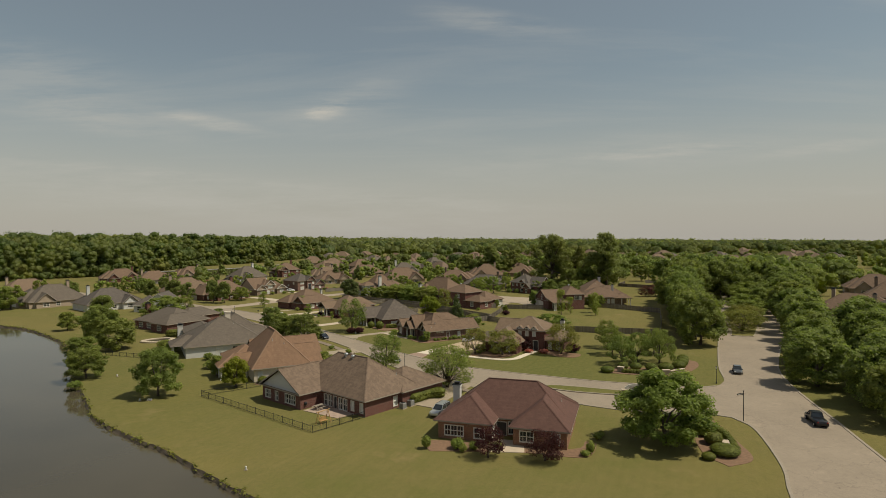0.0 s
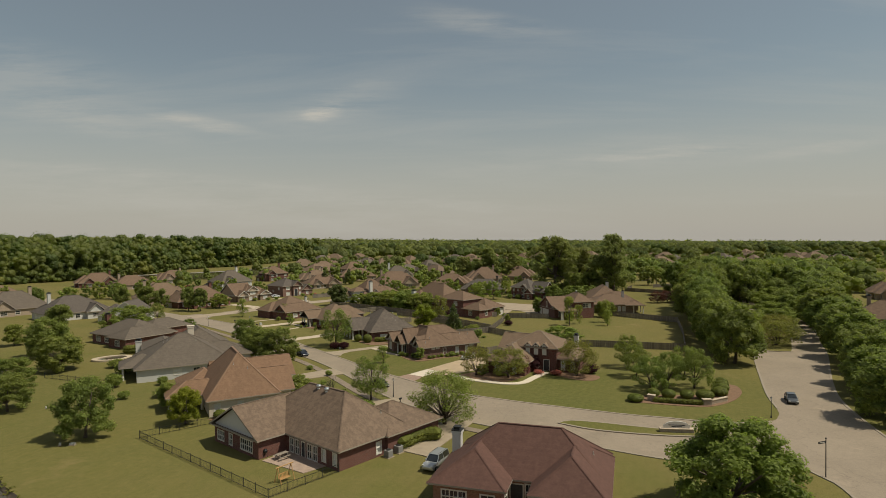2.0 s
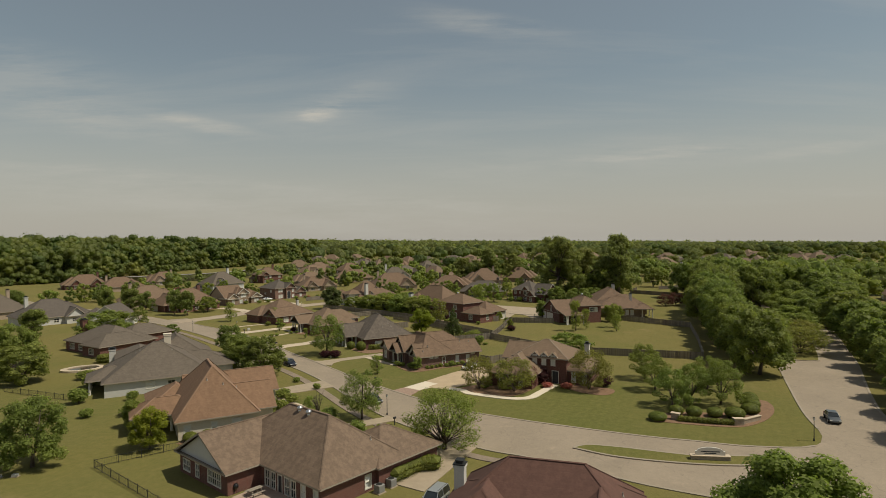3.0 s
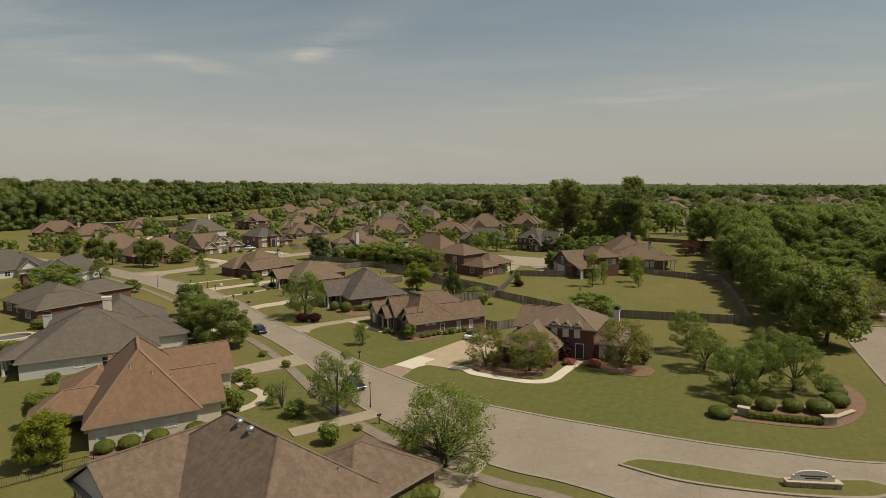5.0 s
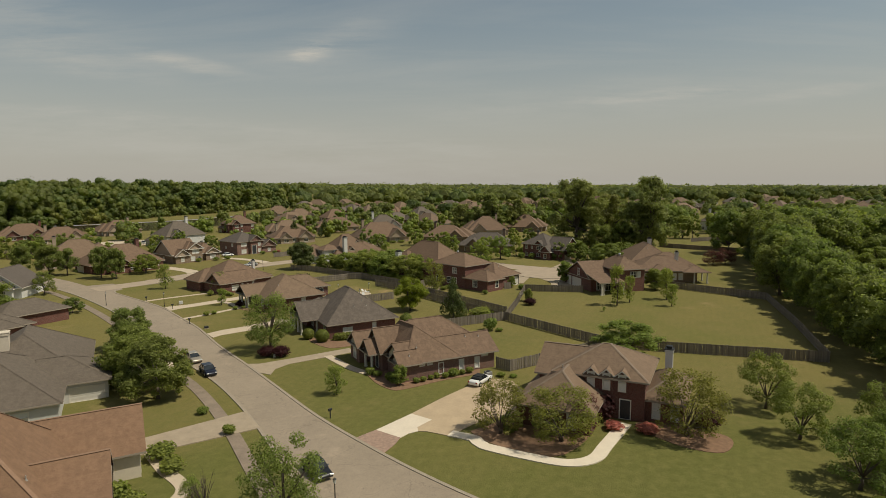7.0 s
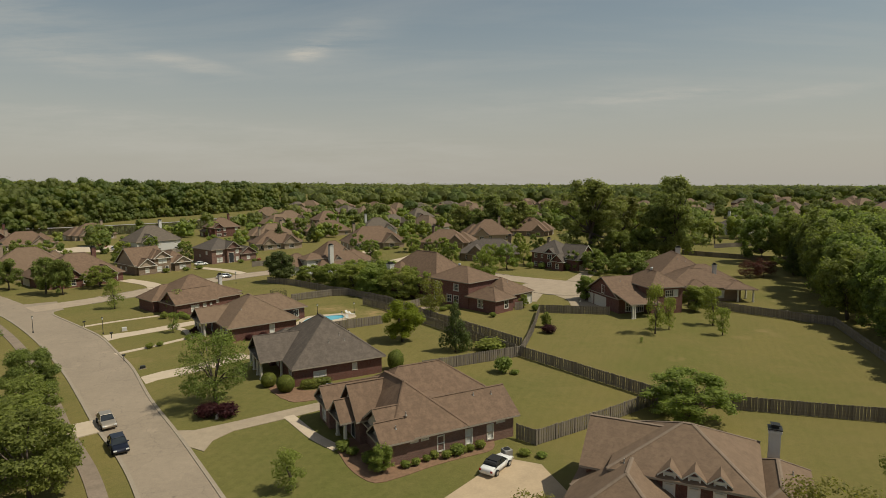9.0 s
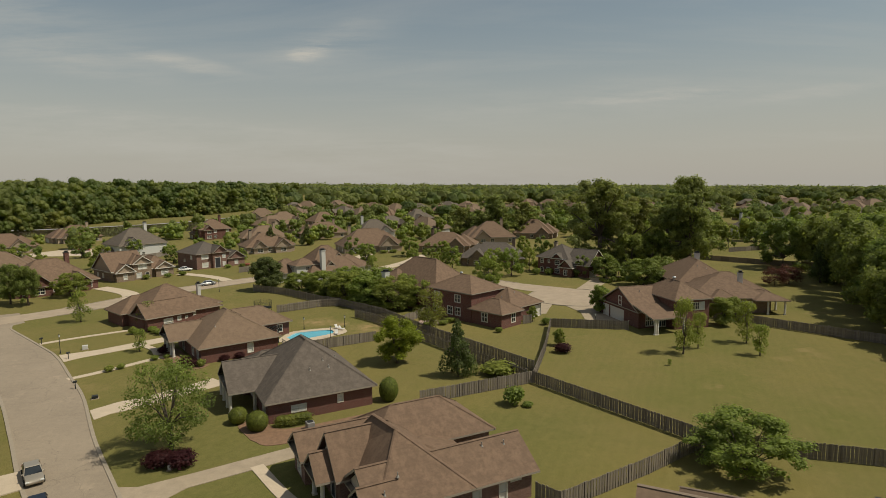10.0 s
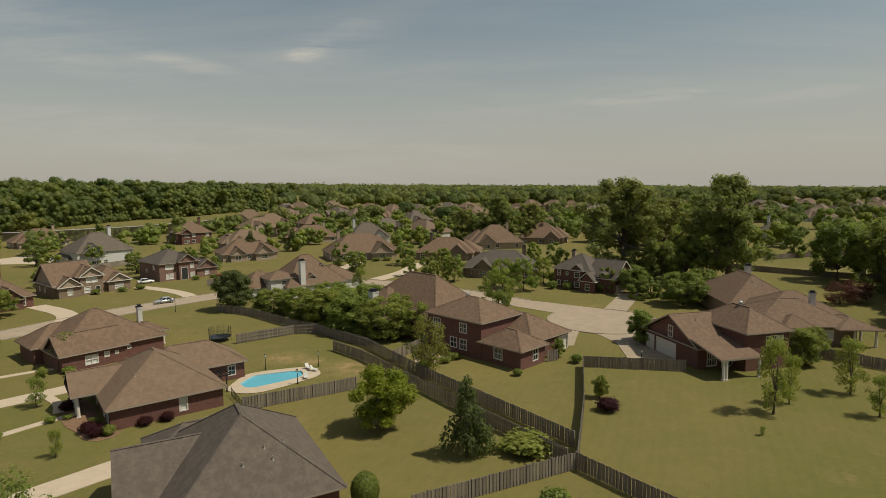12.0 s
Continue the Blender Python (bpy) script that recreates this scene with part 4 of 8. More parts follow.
def house(label, at, ang, wings, wall, roof, opens=(), trim=None, cap=None, gable=None, chimneys=(), vents=(), columns=(), group="", open_wings=(), sheds=(), name="house", up=M):
    """wings: x0, y0, x1, y1, eave, pitch, hip / gx / gy. opens: wing, side, place along it, width, height, sill, style. Eaves and openings have their heights in metres, times up."""
    trim, cap, gable = trim or TRIM, cap or roof, gable or wall
    e = thing(name, label, "house", (at[0], at[1], land(*at)), ang, group)
    wings = [(*w[:4], w[4] * up, *w[5:]) for w in wings]
    opens = [(i, side, c, w, h * up, sill * up, style) for i, side, c, w, h, sill, style in opens]
    columns = [(x, y, h * up) for x, y, h in columns]
    for i, w in enumerate(wings):
        x0, y0, x1, y1, eave, pitch, kind = w
        if i not in open_wings:
            bm = bmesh.new()
            for side in "SENW":
                a, b, turn, start = side_points(w, side)
                mine = []
                for o in opens:
                    if o[0] == i and o[1] == side:
                        c = abs(o[2] - start)
                        mine.append((c, o[3], o[5], o[5] + o[4]))
                wall_side(bm, a, b, -0.1, eave, mine)
            if kind in ("gx", "gy"):
                X0, Y0, X1, Y1, ze, ra, rb, along_x = roof_shape(w)
                for end in (0, 1):
                    if kind == "gx":
                        x = x1 if end else x0
                        tri = [(x, y0, eave), (x, y1, eave), (x, ra[1], ra[2] - 0.16)]
                    else:
                        y = y1 if end else y0
                        tri = [(x0, y, eave), (x1, y, eave), (ra[0], y, ra[2] - 0.16)]
                    bm.faces.new([bm.verts.new(p) for p in tri]).material_index = 1
            part("wall", bm, [wall, gable], e)
        build_roof(e, w, roof, trim, cap)
    for x0, x1, ya, za, yb, zb in sheds:
        # a lean-to slope from (ya, za) down to its eave at (yb, zb)
        bm = bmesh.new()
        v = [bm.verts.new(q) for q in ((x0, yb, zb), (x1, yb, zb), (x1, ya, za), (x0, ya, za), (x0, yb, zb - 0.2), (x1, yb, zb - 0.2), (x1, ya, za - 0.2), (x0, ya, za - 0.2))]
        for k, q in enumerate(((0, 1, 2, 3), (7, 6, 5, 4), (0, 4, 5, 1), (1, 5, 6, 2), (3, 2, 6, 7), (0, 3, 7, 4))):
            bm.faces.new([v[j] for j in q]).material_index = 0 if k == 0 else 1
        part("porch_roof", bm, [roof, trim], e)
    for i, side, c, w, h, sill, style in opens:
        a, b, turn, start = side_points(wings[i], side)
        x, y = (c, a[1]) if side in "SN" else (a[0], c)
        fr, pn = opening_meshes(w, h, style)
        f = child(NAMES[style], fr, e, pose(x, y, sill, 0, 0, turn))
        child("pane" if NAMES[style] == "window" else "door_leaf", pn, f)
    for x, y, s, top, mat in chimneys:
        bm = bmesh.new()
        box(bm, x - s / 2, y - s / 2, 0, x + s / 2, y + s / 2, top)
        box(bm, x - s / 2 - 0.07, y - s / 2 - 0.07, top - 0.28, x + s / 2 + 0.07, y + s / 2 + 0.07, top - 0.08)
        ch = part("chimney", bm, mat, e)
        bm = bmesh.new()
        box(bm, x - s / 2 - 0.1, y - s / 2 - 0.1, top, x + s / 2 + 0.1, y + s / 2 + 0.1, top + 0.08)
        if mat is not CREAM:
            box(bm, x - s / 3, y - s / 3, top + 0.08, x + s / 3, y + s / 3, top + 0.3)
            box(bm, x - s / 2.4, y - s / 2.4, top + 0.3, x + s / 2.4, y + s / 2.4, top + 0.36)
        part("chimney_cap", bm, CREAM if mat is CREAM else DARKMETAL, ch)
    for x, y, kind in vents:
        z = max(roof_height(w, x, y) for w in wings if w[0] - 0.4 <= x <= w[2] + 0.4 and w[1] - 0.4 <= y <= w[3] + 0.4)
        bm = bmesh.new()
        if kind == "dome":
            bmesh.ops.create_uvsphere(bm, u_segments=14, v_segments=8, radius=0.3, matrix=Matrix.Translation((x, y, z + 0.28)) @ Matrix.Diagonal((1, 1, 0.8, 1)))
            tube(bm, [(x, y, z - 0.2), (x, y, z + 0.2)], [0.2, 0.18], 12)
            part("roof_turbine", bm, METAL, e, smooth=True)
        else:
            tube(bm, [(x, y, z - 0.2), (x, y, z + 0.3)], [0.045, 0.045], 8)
            tube(bm, [(x, y, z - 0.06), (x, y, z + 0.08)], [0.12, 0.055], 8)
            part("vent_pipe", bm, VENT, e)
    for x, y, h in columns:
        bm = bmesh.new()
        tube(bm, [(x, y, 0), (x, y, h * 0.5), (x, y, h)], [0.18, 0.172, 0.15], 12)
        box(bm, x - 0.19, y - 0.19, 0, x + 0.19, y + 0.19, 0.14)
        box(bm, x - 0.17, y - 0.17, h - 0.14, x + 0.17, y + 0.17, h)
        part("column", bm, WHITE, e)
    return e


def rail_gable(e, x, y, z, w, h, face, wall=None):
    """A small boxed dormer with one window; face: turn of its front."""
    bm = bmesh.new()
    box(bm, -w / 2, 0, 0, w / 2, 1.6, h)
    bm.faces.new([bm.verts.new(p) for p in ((-w / 2, 0, h), (w / 2, 0, h), (0, 0, h + w * 0.42))])
    d = part("dormer", bm, wall or e.children[0].data.materials[0], e)
    d.matrix_basis = pose(x, y, z, 0, 0, face)
    rf = bmesh.new()
    o = 0.16
    for s in (-1, 1):
        a = [(s * (w / 2 + o), -0.2, h - o * 0.85), (0, -0.2, h + w * 0.42), (0, 2.6, h + w * 0.42), (s * (w / 2 + o), 2.6, h - o * 0.85)]
        lo = [(p[0], p[1], p[2] - 0.12) for p in a]
        va, vl = [rf.verts.new(p) for p in a], [rf.verts.new(p) for p in lo]
        rf.faces.new(va)
        rf.faces.new(vl)
        f = rf.faces.new((va[0], va[1], vl[1], vl[0]))
        f.material_index = 1
        rf.faces.new((va[0], vl[0], vl[3], va[3])).material_index = 1
    roofs = [c for c in e.children if c.name.startswith("roof")]
    part("dormer_roof", rf, [roofs[0].data.materials[0], WHITE], d)
    fr, pn = opening_meshes(w * 0.62, h * 0.86, "blind")
    f = child("window", fr, d, pose(0, -0.07, h * 0.16))
    child("pane", pn, f)
    return d


# the nearest house, maroon roof over orange brown brick
H1 = house("single-storey orange brick house with a maroon hip roof", (-1.6, 65.5), -18, [
    (0.6, 5.4, 14.6, 13.4, 2.65, 0.80, "hip"), (0.1, 2.6, 6.3, 11.0, 2.68, 0.62, "hip"), (8.9, 2.6, 14.8, 12.6, 2.62, 0.72, "hip")],
    BRICK_ORANGE, R_MAROON,
    [(1, "S", 2.0, 2.3, 1.6, 0.5, "win"), (1, "S", 5.0, 1.3, 1.6, 0.4, "win"), (1, "E", 4.0, 1.2, 2.0, 0.3, "win"), (0, "S", 7.0, 1.3, 2.1, 0.05, "door"), (0, "S", 8.1, 0.7, 1.9, 0.3, "win"),
     (2, "S", 10.4, 1.6, 1.6, 0.6, "win"), (2, "S", 13.6, 1.0, 1.6, 0.6, "win"), (2, "E", 6.6, 0.8, 1.6, 0.7, "blind"), (2, "E", 8.2, 0.8, 1.6, 0.7, "blind")],
    chimneys=[(0.3, 9.8, 0.85, 4.5, SIDING)], vents=[(5.6, 11.4, "pipe"), (8.6, 10.8, "dome"), (13.4, 9.4, "pipe")])

# tan roof with a gable, red brick, fenced back garden
H2 = house("single-storey dark red brick house with a tan hip and gable roof", (-26.7, 85.5), -41.5, [
    (2.5, 3.6, 18.8, 13.4, 2.7, 0.78, "hip"), (0.3, 0.1, 9.6, 9.5, 2.68, 0.55, "gy"), (11.6, 10, 19.2, 18.2, 2.66, 0.52, "hip")],
    BRICK_RED, R_TAN,
    [(1, "S", 1.7, 1.5, 1.5, 0.5, "win"), (1, "S", 3.9, 0.8, 1.7, 0.4, "win"), (1, "S", 7.2, 2.5, 1.7, 0.5, "win"), (0, "S", 10.6, 0.8, 2.1, 0.1, "win"), (0, "S", 11.6, 0.8, 2.1, 0.1, "win"), (0, "S", 12.7, 0.8, 2.2, 0.05, "door"),
     (0, "S", 13.8, 0.8, 2.1, 0.1, "win"), (0, "S", 14.8, 0.8, 2.1, 0.1, "win"), (0, "S", 16.3, 0.7, 1.7, 0.5, "blind"), (0, "S", 18.1, 0.7, 1.7, 0.5, "blind"), (0, "E", 9.0, 0.8, 1.7, 0.4, "blind")],
    gable=SIDING, vents=[(9.6, 8.1, "dome"), (11.2, 8.0, "dome"), (17.0, 11.0, "pipe")])

# orange brown roof over cream stucco
H3 = house("single-storey cream stucco house with an orange brown hip roof", (-29.5, 92.4), 28, [
    (0, 2.3, 8.9, 16.4, 2.75, 1.08, "hip"), (2, 12.3, 13.5, 19.4, 2.73, 0.66, "gx"), (6.0, 3.6, 11.2, 10.8, 2.71, 0.66, "gx"), (-4.6, 6.6, 3, 11.6, 2.7, 0.55, "hip"), (-2.6, 10.6, 4, 18.4, 2.65, 0.55, "hip")],
    CREAM, R_ORANGE,
    [(0, "S", 1.0, 0.8, 1.6, 0.6, "blind"), (0, "S", 4.0, 0.8, 1.6, 0.6, "blind"), (0, "S", 6.6, 1.2, 1.2, 1.0, "blind"), (2, "E", 5.6, 1.1, 1.7, 0.5, "win"), (1, "E", 15.0, 3.9, 2.1, 0.0, "garage")],
    cap=CAP_ORANGE, vents=[(3.6, 5.4, "pipe"), (5.4, 4.8, "pipe"), (7.0, 5.0, "pipe")], open_wings=(3,), columns=[(-4.4, 6.8, 2.7), (-2.4, 6.8, 2.7), (-0.4, 6.8, 2.7), (-4.4, 9.1, 2.7), (-4.4, 11.4, 2.7)])

# warm grey roof over pale walls
H4 = house("pale stucco house with a broad warm grey hip roof", (-49.2, 112.2), 28, [
    (0, 1.5, 15.0, 15.5, 2.75, 0.62, "hip"), (9, 7.4, 19.2, 15.0, 2.7, 0.5, "hip"), (1.6, 13, 9, 30, 2.65, 0.42, "hip"), (-2.2, 4.6, 4, 10.4, 2.7, 0.48, "hip"), (5, 9, 17.2, 26, 2.72, 0.66, "hip")],
    GREYWALL, R_GREY,
    [(0, "S", 6.2, 1.3, 1.3, 0.9, "blind"), (0, "S", 9.2, 1.2, 1.6, 0.6, "win"), (0, "S", 12.0, 1.2, 1.6, 0.6, "blind"), (1, "S", 17.2, 3.4, 2.1, 0.0, "garage")],
    chimneys=[(9.4, 13.6, 1.1, 7.2, CREAM), (0.8, 27.2, 1.1, 3.2, GREYWALL)], open_wings=(3,), columns=[(-2.0, 4.8, 2.7), (-2.0, 7.4, 2.7), (-2.0, 10.2, 2.7)], vents=[(4.4, 8.2, "pipe"), (5.0, 8.0, "pipe"), (9.6, 6.4, "pipe")])

# two floors with dormers, dark red brick
H6 = house("dark red brick house with three dormers and a weathered tan roof", (11.9, 122.2), -27, [
    (0.6, 0.45, 9.2, 8.4, 5.1, 0.52, "hip"), (-1.5, 1.5, 5.0, 8.3, 4.2, 0.6, "gx"), (-1.9, -4.8, 5.2, 5.6, 2.65, 0.62, "hip"), (-1.9, 0.6, 4, 7.4, 2.75, 0.42, "hip"), (8.9, 1.1, 12.6, 9.2, 2.7, 0.62, "hip")],
    BRICK_RED, R_WEATHER,
    [(0, "S", 7.4, 1.15, 2.6, 0.05, "door"), (0, "S", 5.9, 0.7, 1.7, 0.6, "blind"), (4, "S", 10.2, 0.75, 2.0, 0.4, "blind"), (4, "S", 11.9, 0.75, 2.0, 0.4, "blind"), (2, "S", 0.2, 0.8, 1.9, 0.4, "blind"), (2, "S", 3.4, 0.8, 1.9, 0.4, "blind"), (2, "W", -1.0, 3.8, 2.1, 0, "garage")],
    gable=SIDING, cap=CAP_TAN, chimneys=[(10.6, 9.0, 0.75, 5.2, SIDING)], vents=[(1.2, 0.6, "pipe"), (11.6, 6.2, "pipe")])
for x in (4.1, 5.6, 7.1):
    rail_gable(H6, x, 0.3, 2.55, 1.15, 1.9, 0, BRICK_RED)

# across the street: brown roof, mauve brick
H7 = house("mauve brick house with a steep brown roof and entry gables", (-2.7, 128.4), 26, [
    (0.5, 2.6, 12.9, 7.6, 2.65, 0.68, "gx"), (1.0, 2.62, 7.6, 11.4, 2.68, 0.73, "steep"), (-0.2, 7.6, 4, 12.0, 2.9, 1.02, "gx"), (-1.6, 12.2, 4, 15.6, 2.7, 0.75, "gx"), (3, 10.4, 14.0, 16.8, 2.7, 0.66, "hip"), (0.1, 2.45, 2.3, 5.0, 2.62, 0.8, "gx"),
    (-1.5, 8.1, 2, 10.8, 2.8, 0.9, "gx"), (3, 5.5, 9.8, 12.5, 2.5, 0.3, "hip")],
    BRICK_MAUVE, R_BROWN,
    [(0, "S", 5.4, 0.7, 1.8, 0.35, "blind"), (0, "S", 8.2, 0.7, 1.8, 0.35, "blind"), (0, "S", 10.4, 0.7, 1.8, 0.35, "blind"), (0, "S", 11.5, 0.9, 0.35, 2.1, "win"),
     (0, "S", 2.9, 0.7, 0.4, 2.05, "blind"), (0, "S", 3.9, 0.7, 0.4, 2.05, "win"), (5, "W", 3.7, 1.1, 1.7, 0.4, "blind"), (3, "W", 13.9, 1.2, 1.8, 0.4, "blind"), (2, "W", 9.4, 1.2, 2.3, 0.05, "door")],
    gable=CREAM, open_wings=(6,), vents=[(1.4, 3.0, "pipe"), (2.6, 3.6, "pipe"), (11.6, 4.4, "pipe"), (9.8, 4.6, "pipe")], columns=[(-1.3, 8.3, 2.8), (-1.3, 10.6, 2.8)])

# grey roof with a columned porch
H8 = house("red brick house with dark grey roof and white porch columns", (-14.9, 148.0), 27, [
    (0.6, 2.5, 11.4, 15.6, 2.7, 0.74, "hip"), (-2.0, 7.0, 4, 13.8, 2.8, 0.62, "gx"), (-0.1, 12.0, 8.5, 17.4, 2.68, 0.6, "hip")],
    BRICK_RED, R_SLATE,
    [(0, "S", 3.6, 1.5, 0.9, 1.0, "blind"), (0, "S", 7.9, 0.6, 1.1, 1.2, "blind"), (0, "W", 4.4, 1.3, 1.9, 0.4, "win"), (0, "W", 8.6, 0.9, 2.2, 0.05, "door"), (0, "W", 11.0, 1.2, 1.9, 0.4, "win")],
    gable=R_SLATE, vents=[(5.4, 4.6, "pipe"), (7.0, 5.4, "pipe"), (7.4, 4.6, "pipe"), (8.4, 5.6, "pipe")], open_wings=(1,), columns=[(-2.2, 7.2, 2.75), (-2.2, 9.2, 2.75), (-2.2, 11.6, 2.75), (-2.2, 13.6, 2.75), (0.2, 7.2, 2.75)])

# next along, with the pool behind
H9 = house("dark red brick house with weathered tan roof and white columns", (-27.8, 167.0), 36, [
    (0.5, 3.6, 10.9, 15.4, 2.65, 0.64, "hip"), (-1.7, 9.2, 4, 14.4, 2.9, 0.6, "gx"), (5, 11.4, 15.8, 18.0, 2.63, 0.62, "hip")],
    BRICK_RED, R_WEATHER,
    [(0, "S", 7.0, 0.8, 1.7, 0.6, "blind"), (0, "W", 5.0, 1.0, 1.8, 0.5, "win"), (0, "W", 7.4, 1.0, 1.8, 0.5, "win"), (0, "W", 12.4, 1.0, 2.2, 0.05, "door"), (2, "S", 14.3, 0.9, 1.5, 0.7, "win")],
    gable=SIDING, open_wings=(1,), vents=[(3.2, 6.2, "pipe")], columns=[(-1.5, 9.4, 2.9), (-1.5, 10.8, 2.9), (-1.5, 12.8, 2.9), (-1.5, 14.2, 2.9)])

H10 = house("dark red brick house with broad brown roof and grey chimney", (-43.2, 184.2), 48, [
    (1.6, 4.6, 14.6, 17.0, 2.65, 0.6, "hip"), (1.7, 3.4, 9.0, 8.6, 2.7, 0.7, "gx"), (0.6, 10.5, 8.4, 16.5, 2.68, 0.66, "hip"), (12.4, 7.6, 16.2, 13.6, 2.62, 0.42, "hip")],
    BRICK_RED, R_BROWN,
    [(1, "S", 5.0, 1.5, 1.5, 0.6, "blind"), (1, "S", 6.8, 0.6, 0.9, 1.3, "blind"), (1, "S", 8.0, 0.4, 0.5, 1.5, "win"), (0, "S", 10.0, 0.5, 0.5, 1.5, "win"), (1, "W", 6.0, 1.0, 1.8, 0.5, "blind")],
    chimneys=[(14.2, 11.2, 0.6, 5.3, GREYWALL)], vents=[(9.6, 5.8, "pipe")], open_wings=(3,), columns=[(16.0, 7.8, 2.6), (16.0, 13.4, 2.6)])

# brick house by the court
H11 = house("dark red brick two-storey house with brown cross roofs", (11.6, 186.2), 43, [
    (0, 0, 5.0, 6.6, 2.5, 0.6, "hip"), (-0.1, 6.4, 8.0, 16.4, 5.1, 0.5, "hip"), (4.4, 1.6, 12.4, 10.6, 2.5, 0.58, "hip"), (0.4, 15.5, 12.8, 34, 3.0, 0.88, "hip"), (-2, 24, 8, 34, 2.8, 0.7, "hip")],
    BRICK_RED, R_BROWN,
    [(0, "S", 3.0, 1.1, 1.6, 0.7, "win"), (0, "W", 3.6, 1.4, 1.6, 0.7, "win"), (1, "W", 9.6, 1.3, 1.5, 0.8, "win"), (1, "W", 11.4, 1.3, 1.5, 0.8, "win"), (1, "W", 14.8, 1.3, 1.5, 0.8, "win"), (1, "W", 9.6, 1.4, 1.4, 3.2, "win"), (1, "W", 14.6, 1.4, 1.4, 3.2, "win"), (2, "S", 11.4, 2.4, 2.1, 0, "garage")],
    chimneys=[(-1.2, 27.5, 1.1, 6.6, SIDING)], vents=[(6, 5.0, "pipe"), (8.4, 4.2, "pipe"), (4, 12.6, "dome")], up=0.95)

# garage gable and covered porch
H12 = house("red brick house with a garage gable and a white posted porch", (33.6, 184.0), 13, [
    (0, 1.6, 7.4, 12.6, 2.75, 0.52, "gx"), (5.0, -0.6, 11.2, 8.6, 4.9, 0.66, "hip"), (0.6, 10.0, 8.0, 16, 2.4, 0.4, "hip")],
    BRICK_RED, R_BROWN,
    [(0, "W", 8.0, 4.3, 2.2, 0.0, "garage"), (0, "W", 11.5, 1.9, 2.2, 0, "garage"), (0, "S", 2.0, 1.4, 1.9, 0.3, "win"), (0, "S", 4.2, 1.6, 2.1, 0.05, "win"), (1, "S", 8.6, 1.6, 1.3, 3.1, "win"), (1, "S", 9.9, 0.8, 1.3, 3.1, "blind")],
    vents=[(8.1, 4.2, "dome"), (4.2, 9.4, "pipe"), (2.6, 5.6, "pipe")], sheds=[(-0.4, 5.4, 2.6, 3.66, -2.9, 2.55)], columns=[(0.2, -2.6, 2.4), (0.6, -2.6, 2.4), (5.1, -2.6, 2.4)], up=0.95)
e = child("window", opening_meshes(1.0, 1.5, "win")[0], H12, pose(0, 7.1, 2.75, 0, 0, 270))
child("pane", opening_meshes(1.0, 1.5, "win")[1], e)

H13 = house("brown brick house with wide brown hip roofs and two chimneys", (46.5, 196.5), -6, [
    (0, 0, 13.6, 11, 2.7, 0.48, "hip"), (2, 14, 13.4, 31, 2.8, 0.66, "hip"), (4, 6, 15.6, 16, 2.73, 0.55, "hip"), (10.6, -1.4, 15.6, 5.5, 2.6, 0.4, "hip"), (3.4, -1, 7.4, 3, 2.7, 0.6, "hip")],
    BRICK_TAN, R_BROWN,
    [(0, "S", 2.0, 1.0, 1.6, 0.6, "blind"), (0, "S", 10.0, 1.0, 1.6, 0.6, "blind"), (4, "S", 5.4, 1.4, 1.6, 0.6, "win"), (0, "S", 8.6, 0.9, 1.6, 0.6, "blind")],
    chimneys=[(11.0, 7, 0.7, 6.1, GREYWALL), (9.5, 26, 0.9, 7.5, SIDING)], vents=[(7, 18, "pipe"), (8.5, 17.4, "pipe")], open_wings=(3,), columns=[(15.4, -1.2, 2.6), (15.4, 2.2, 2.6), (12.6, -1.2, 2.6)], up=0.95)

H14 = house("two-storey dark red brick house with white-trimmed gables", (28.1, 244.1), -44, [
    (0, 0, 8.6, 8.6, 5.3, 0.66, "hip"), (8.2, 0.2, 14.2, 8.4, 3.7, 0.78, "gx"), (4.5, -0.3, 7.1, 4, 5.25, 0.8, "gy"), (7.4, -1.7, 10.6, 4, 2.9, 0.95, "gy"), (10.9, 0.0, 12.5, 3, 4.3, 0.8, "gy")],
    BRICK_RED, R_DARK,
    [(0, "S", 1.2, 0.9, 1.5, 0.6, "win"), (0, "S", 3.0, 0.9, 2.1, 0.05, "door"), (0, "S", 1.2, 0.9, 1.5, 3.4, "win"), (0, "S", 3.2, 0.6, 1.0, 3.6, "win"), (2, "S", 5.8, 1.3, 1.5, 3.3, "win"), (2, "S", 5.8, 1.3, 1.5, 0.6, "win"), (3, "S", 9.0, 1.0, 1.7, 0.5, "win"),
     (1, "S", 12.0, 1.0, 1.5, 0.6, "win"), (1, "E", 2.4, 3.4, 2.1, 0, "garage"), (1, "E", 4.6, 0.9, 0.9, 2.5, "win"), (0, "W", 3.0, 0.9, 1.4, 3.4, "blind")],
    trim=WHITE, gable=BRICK_RED, chimneys=[(0.5, 7.6, 0.8, 7.3, TAN)])

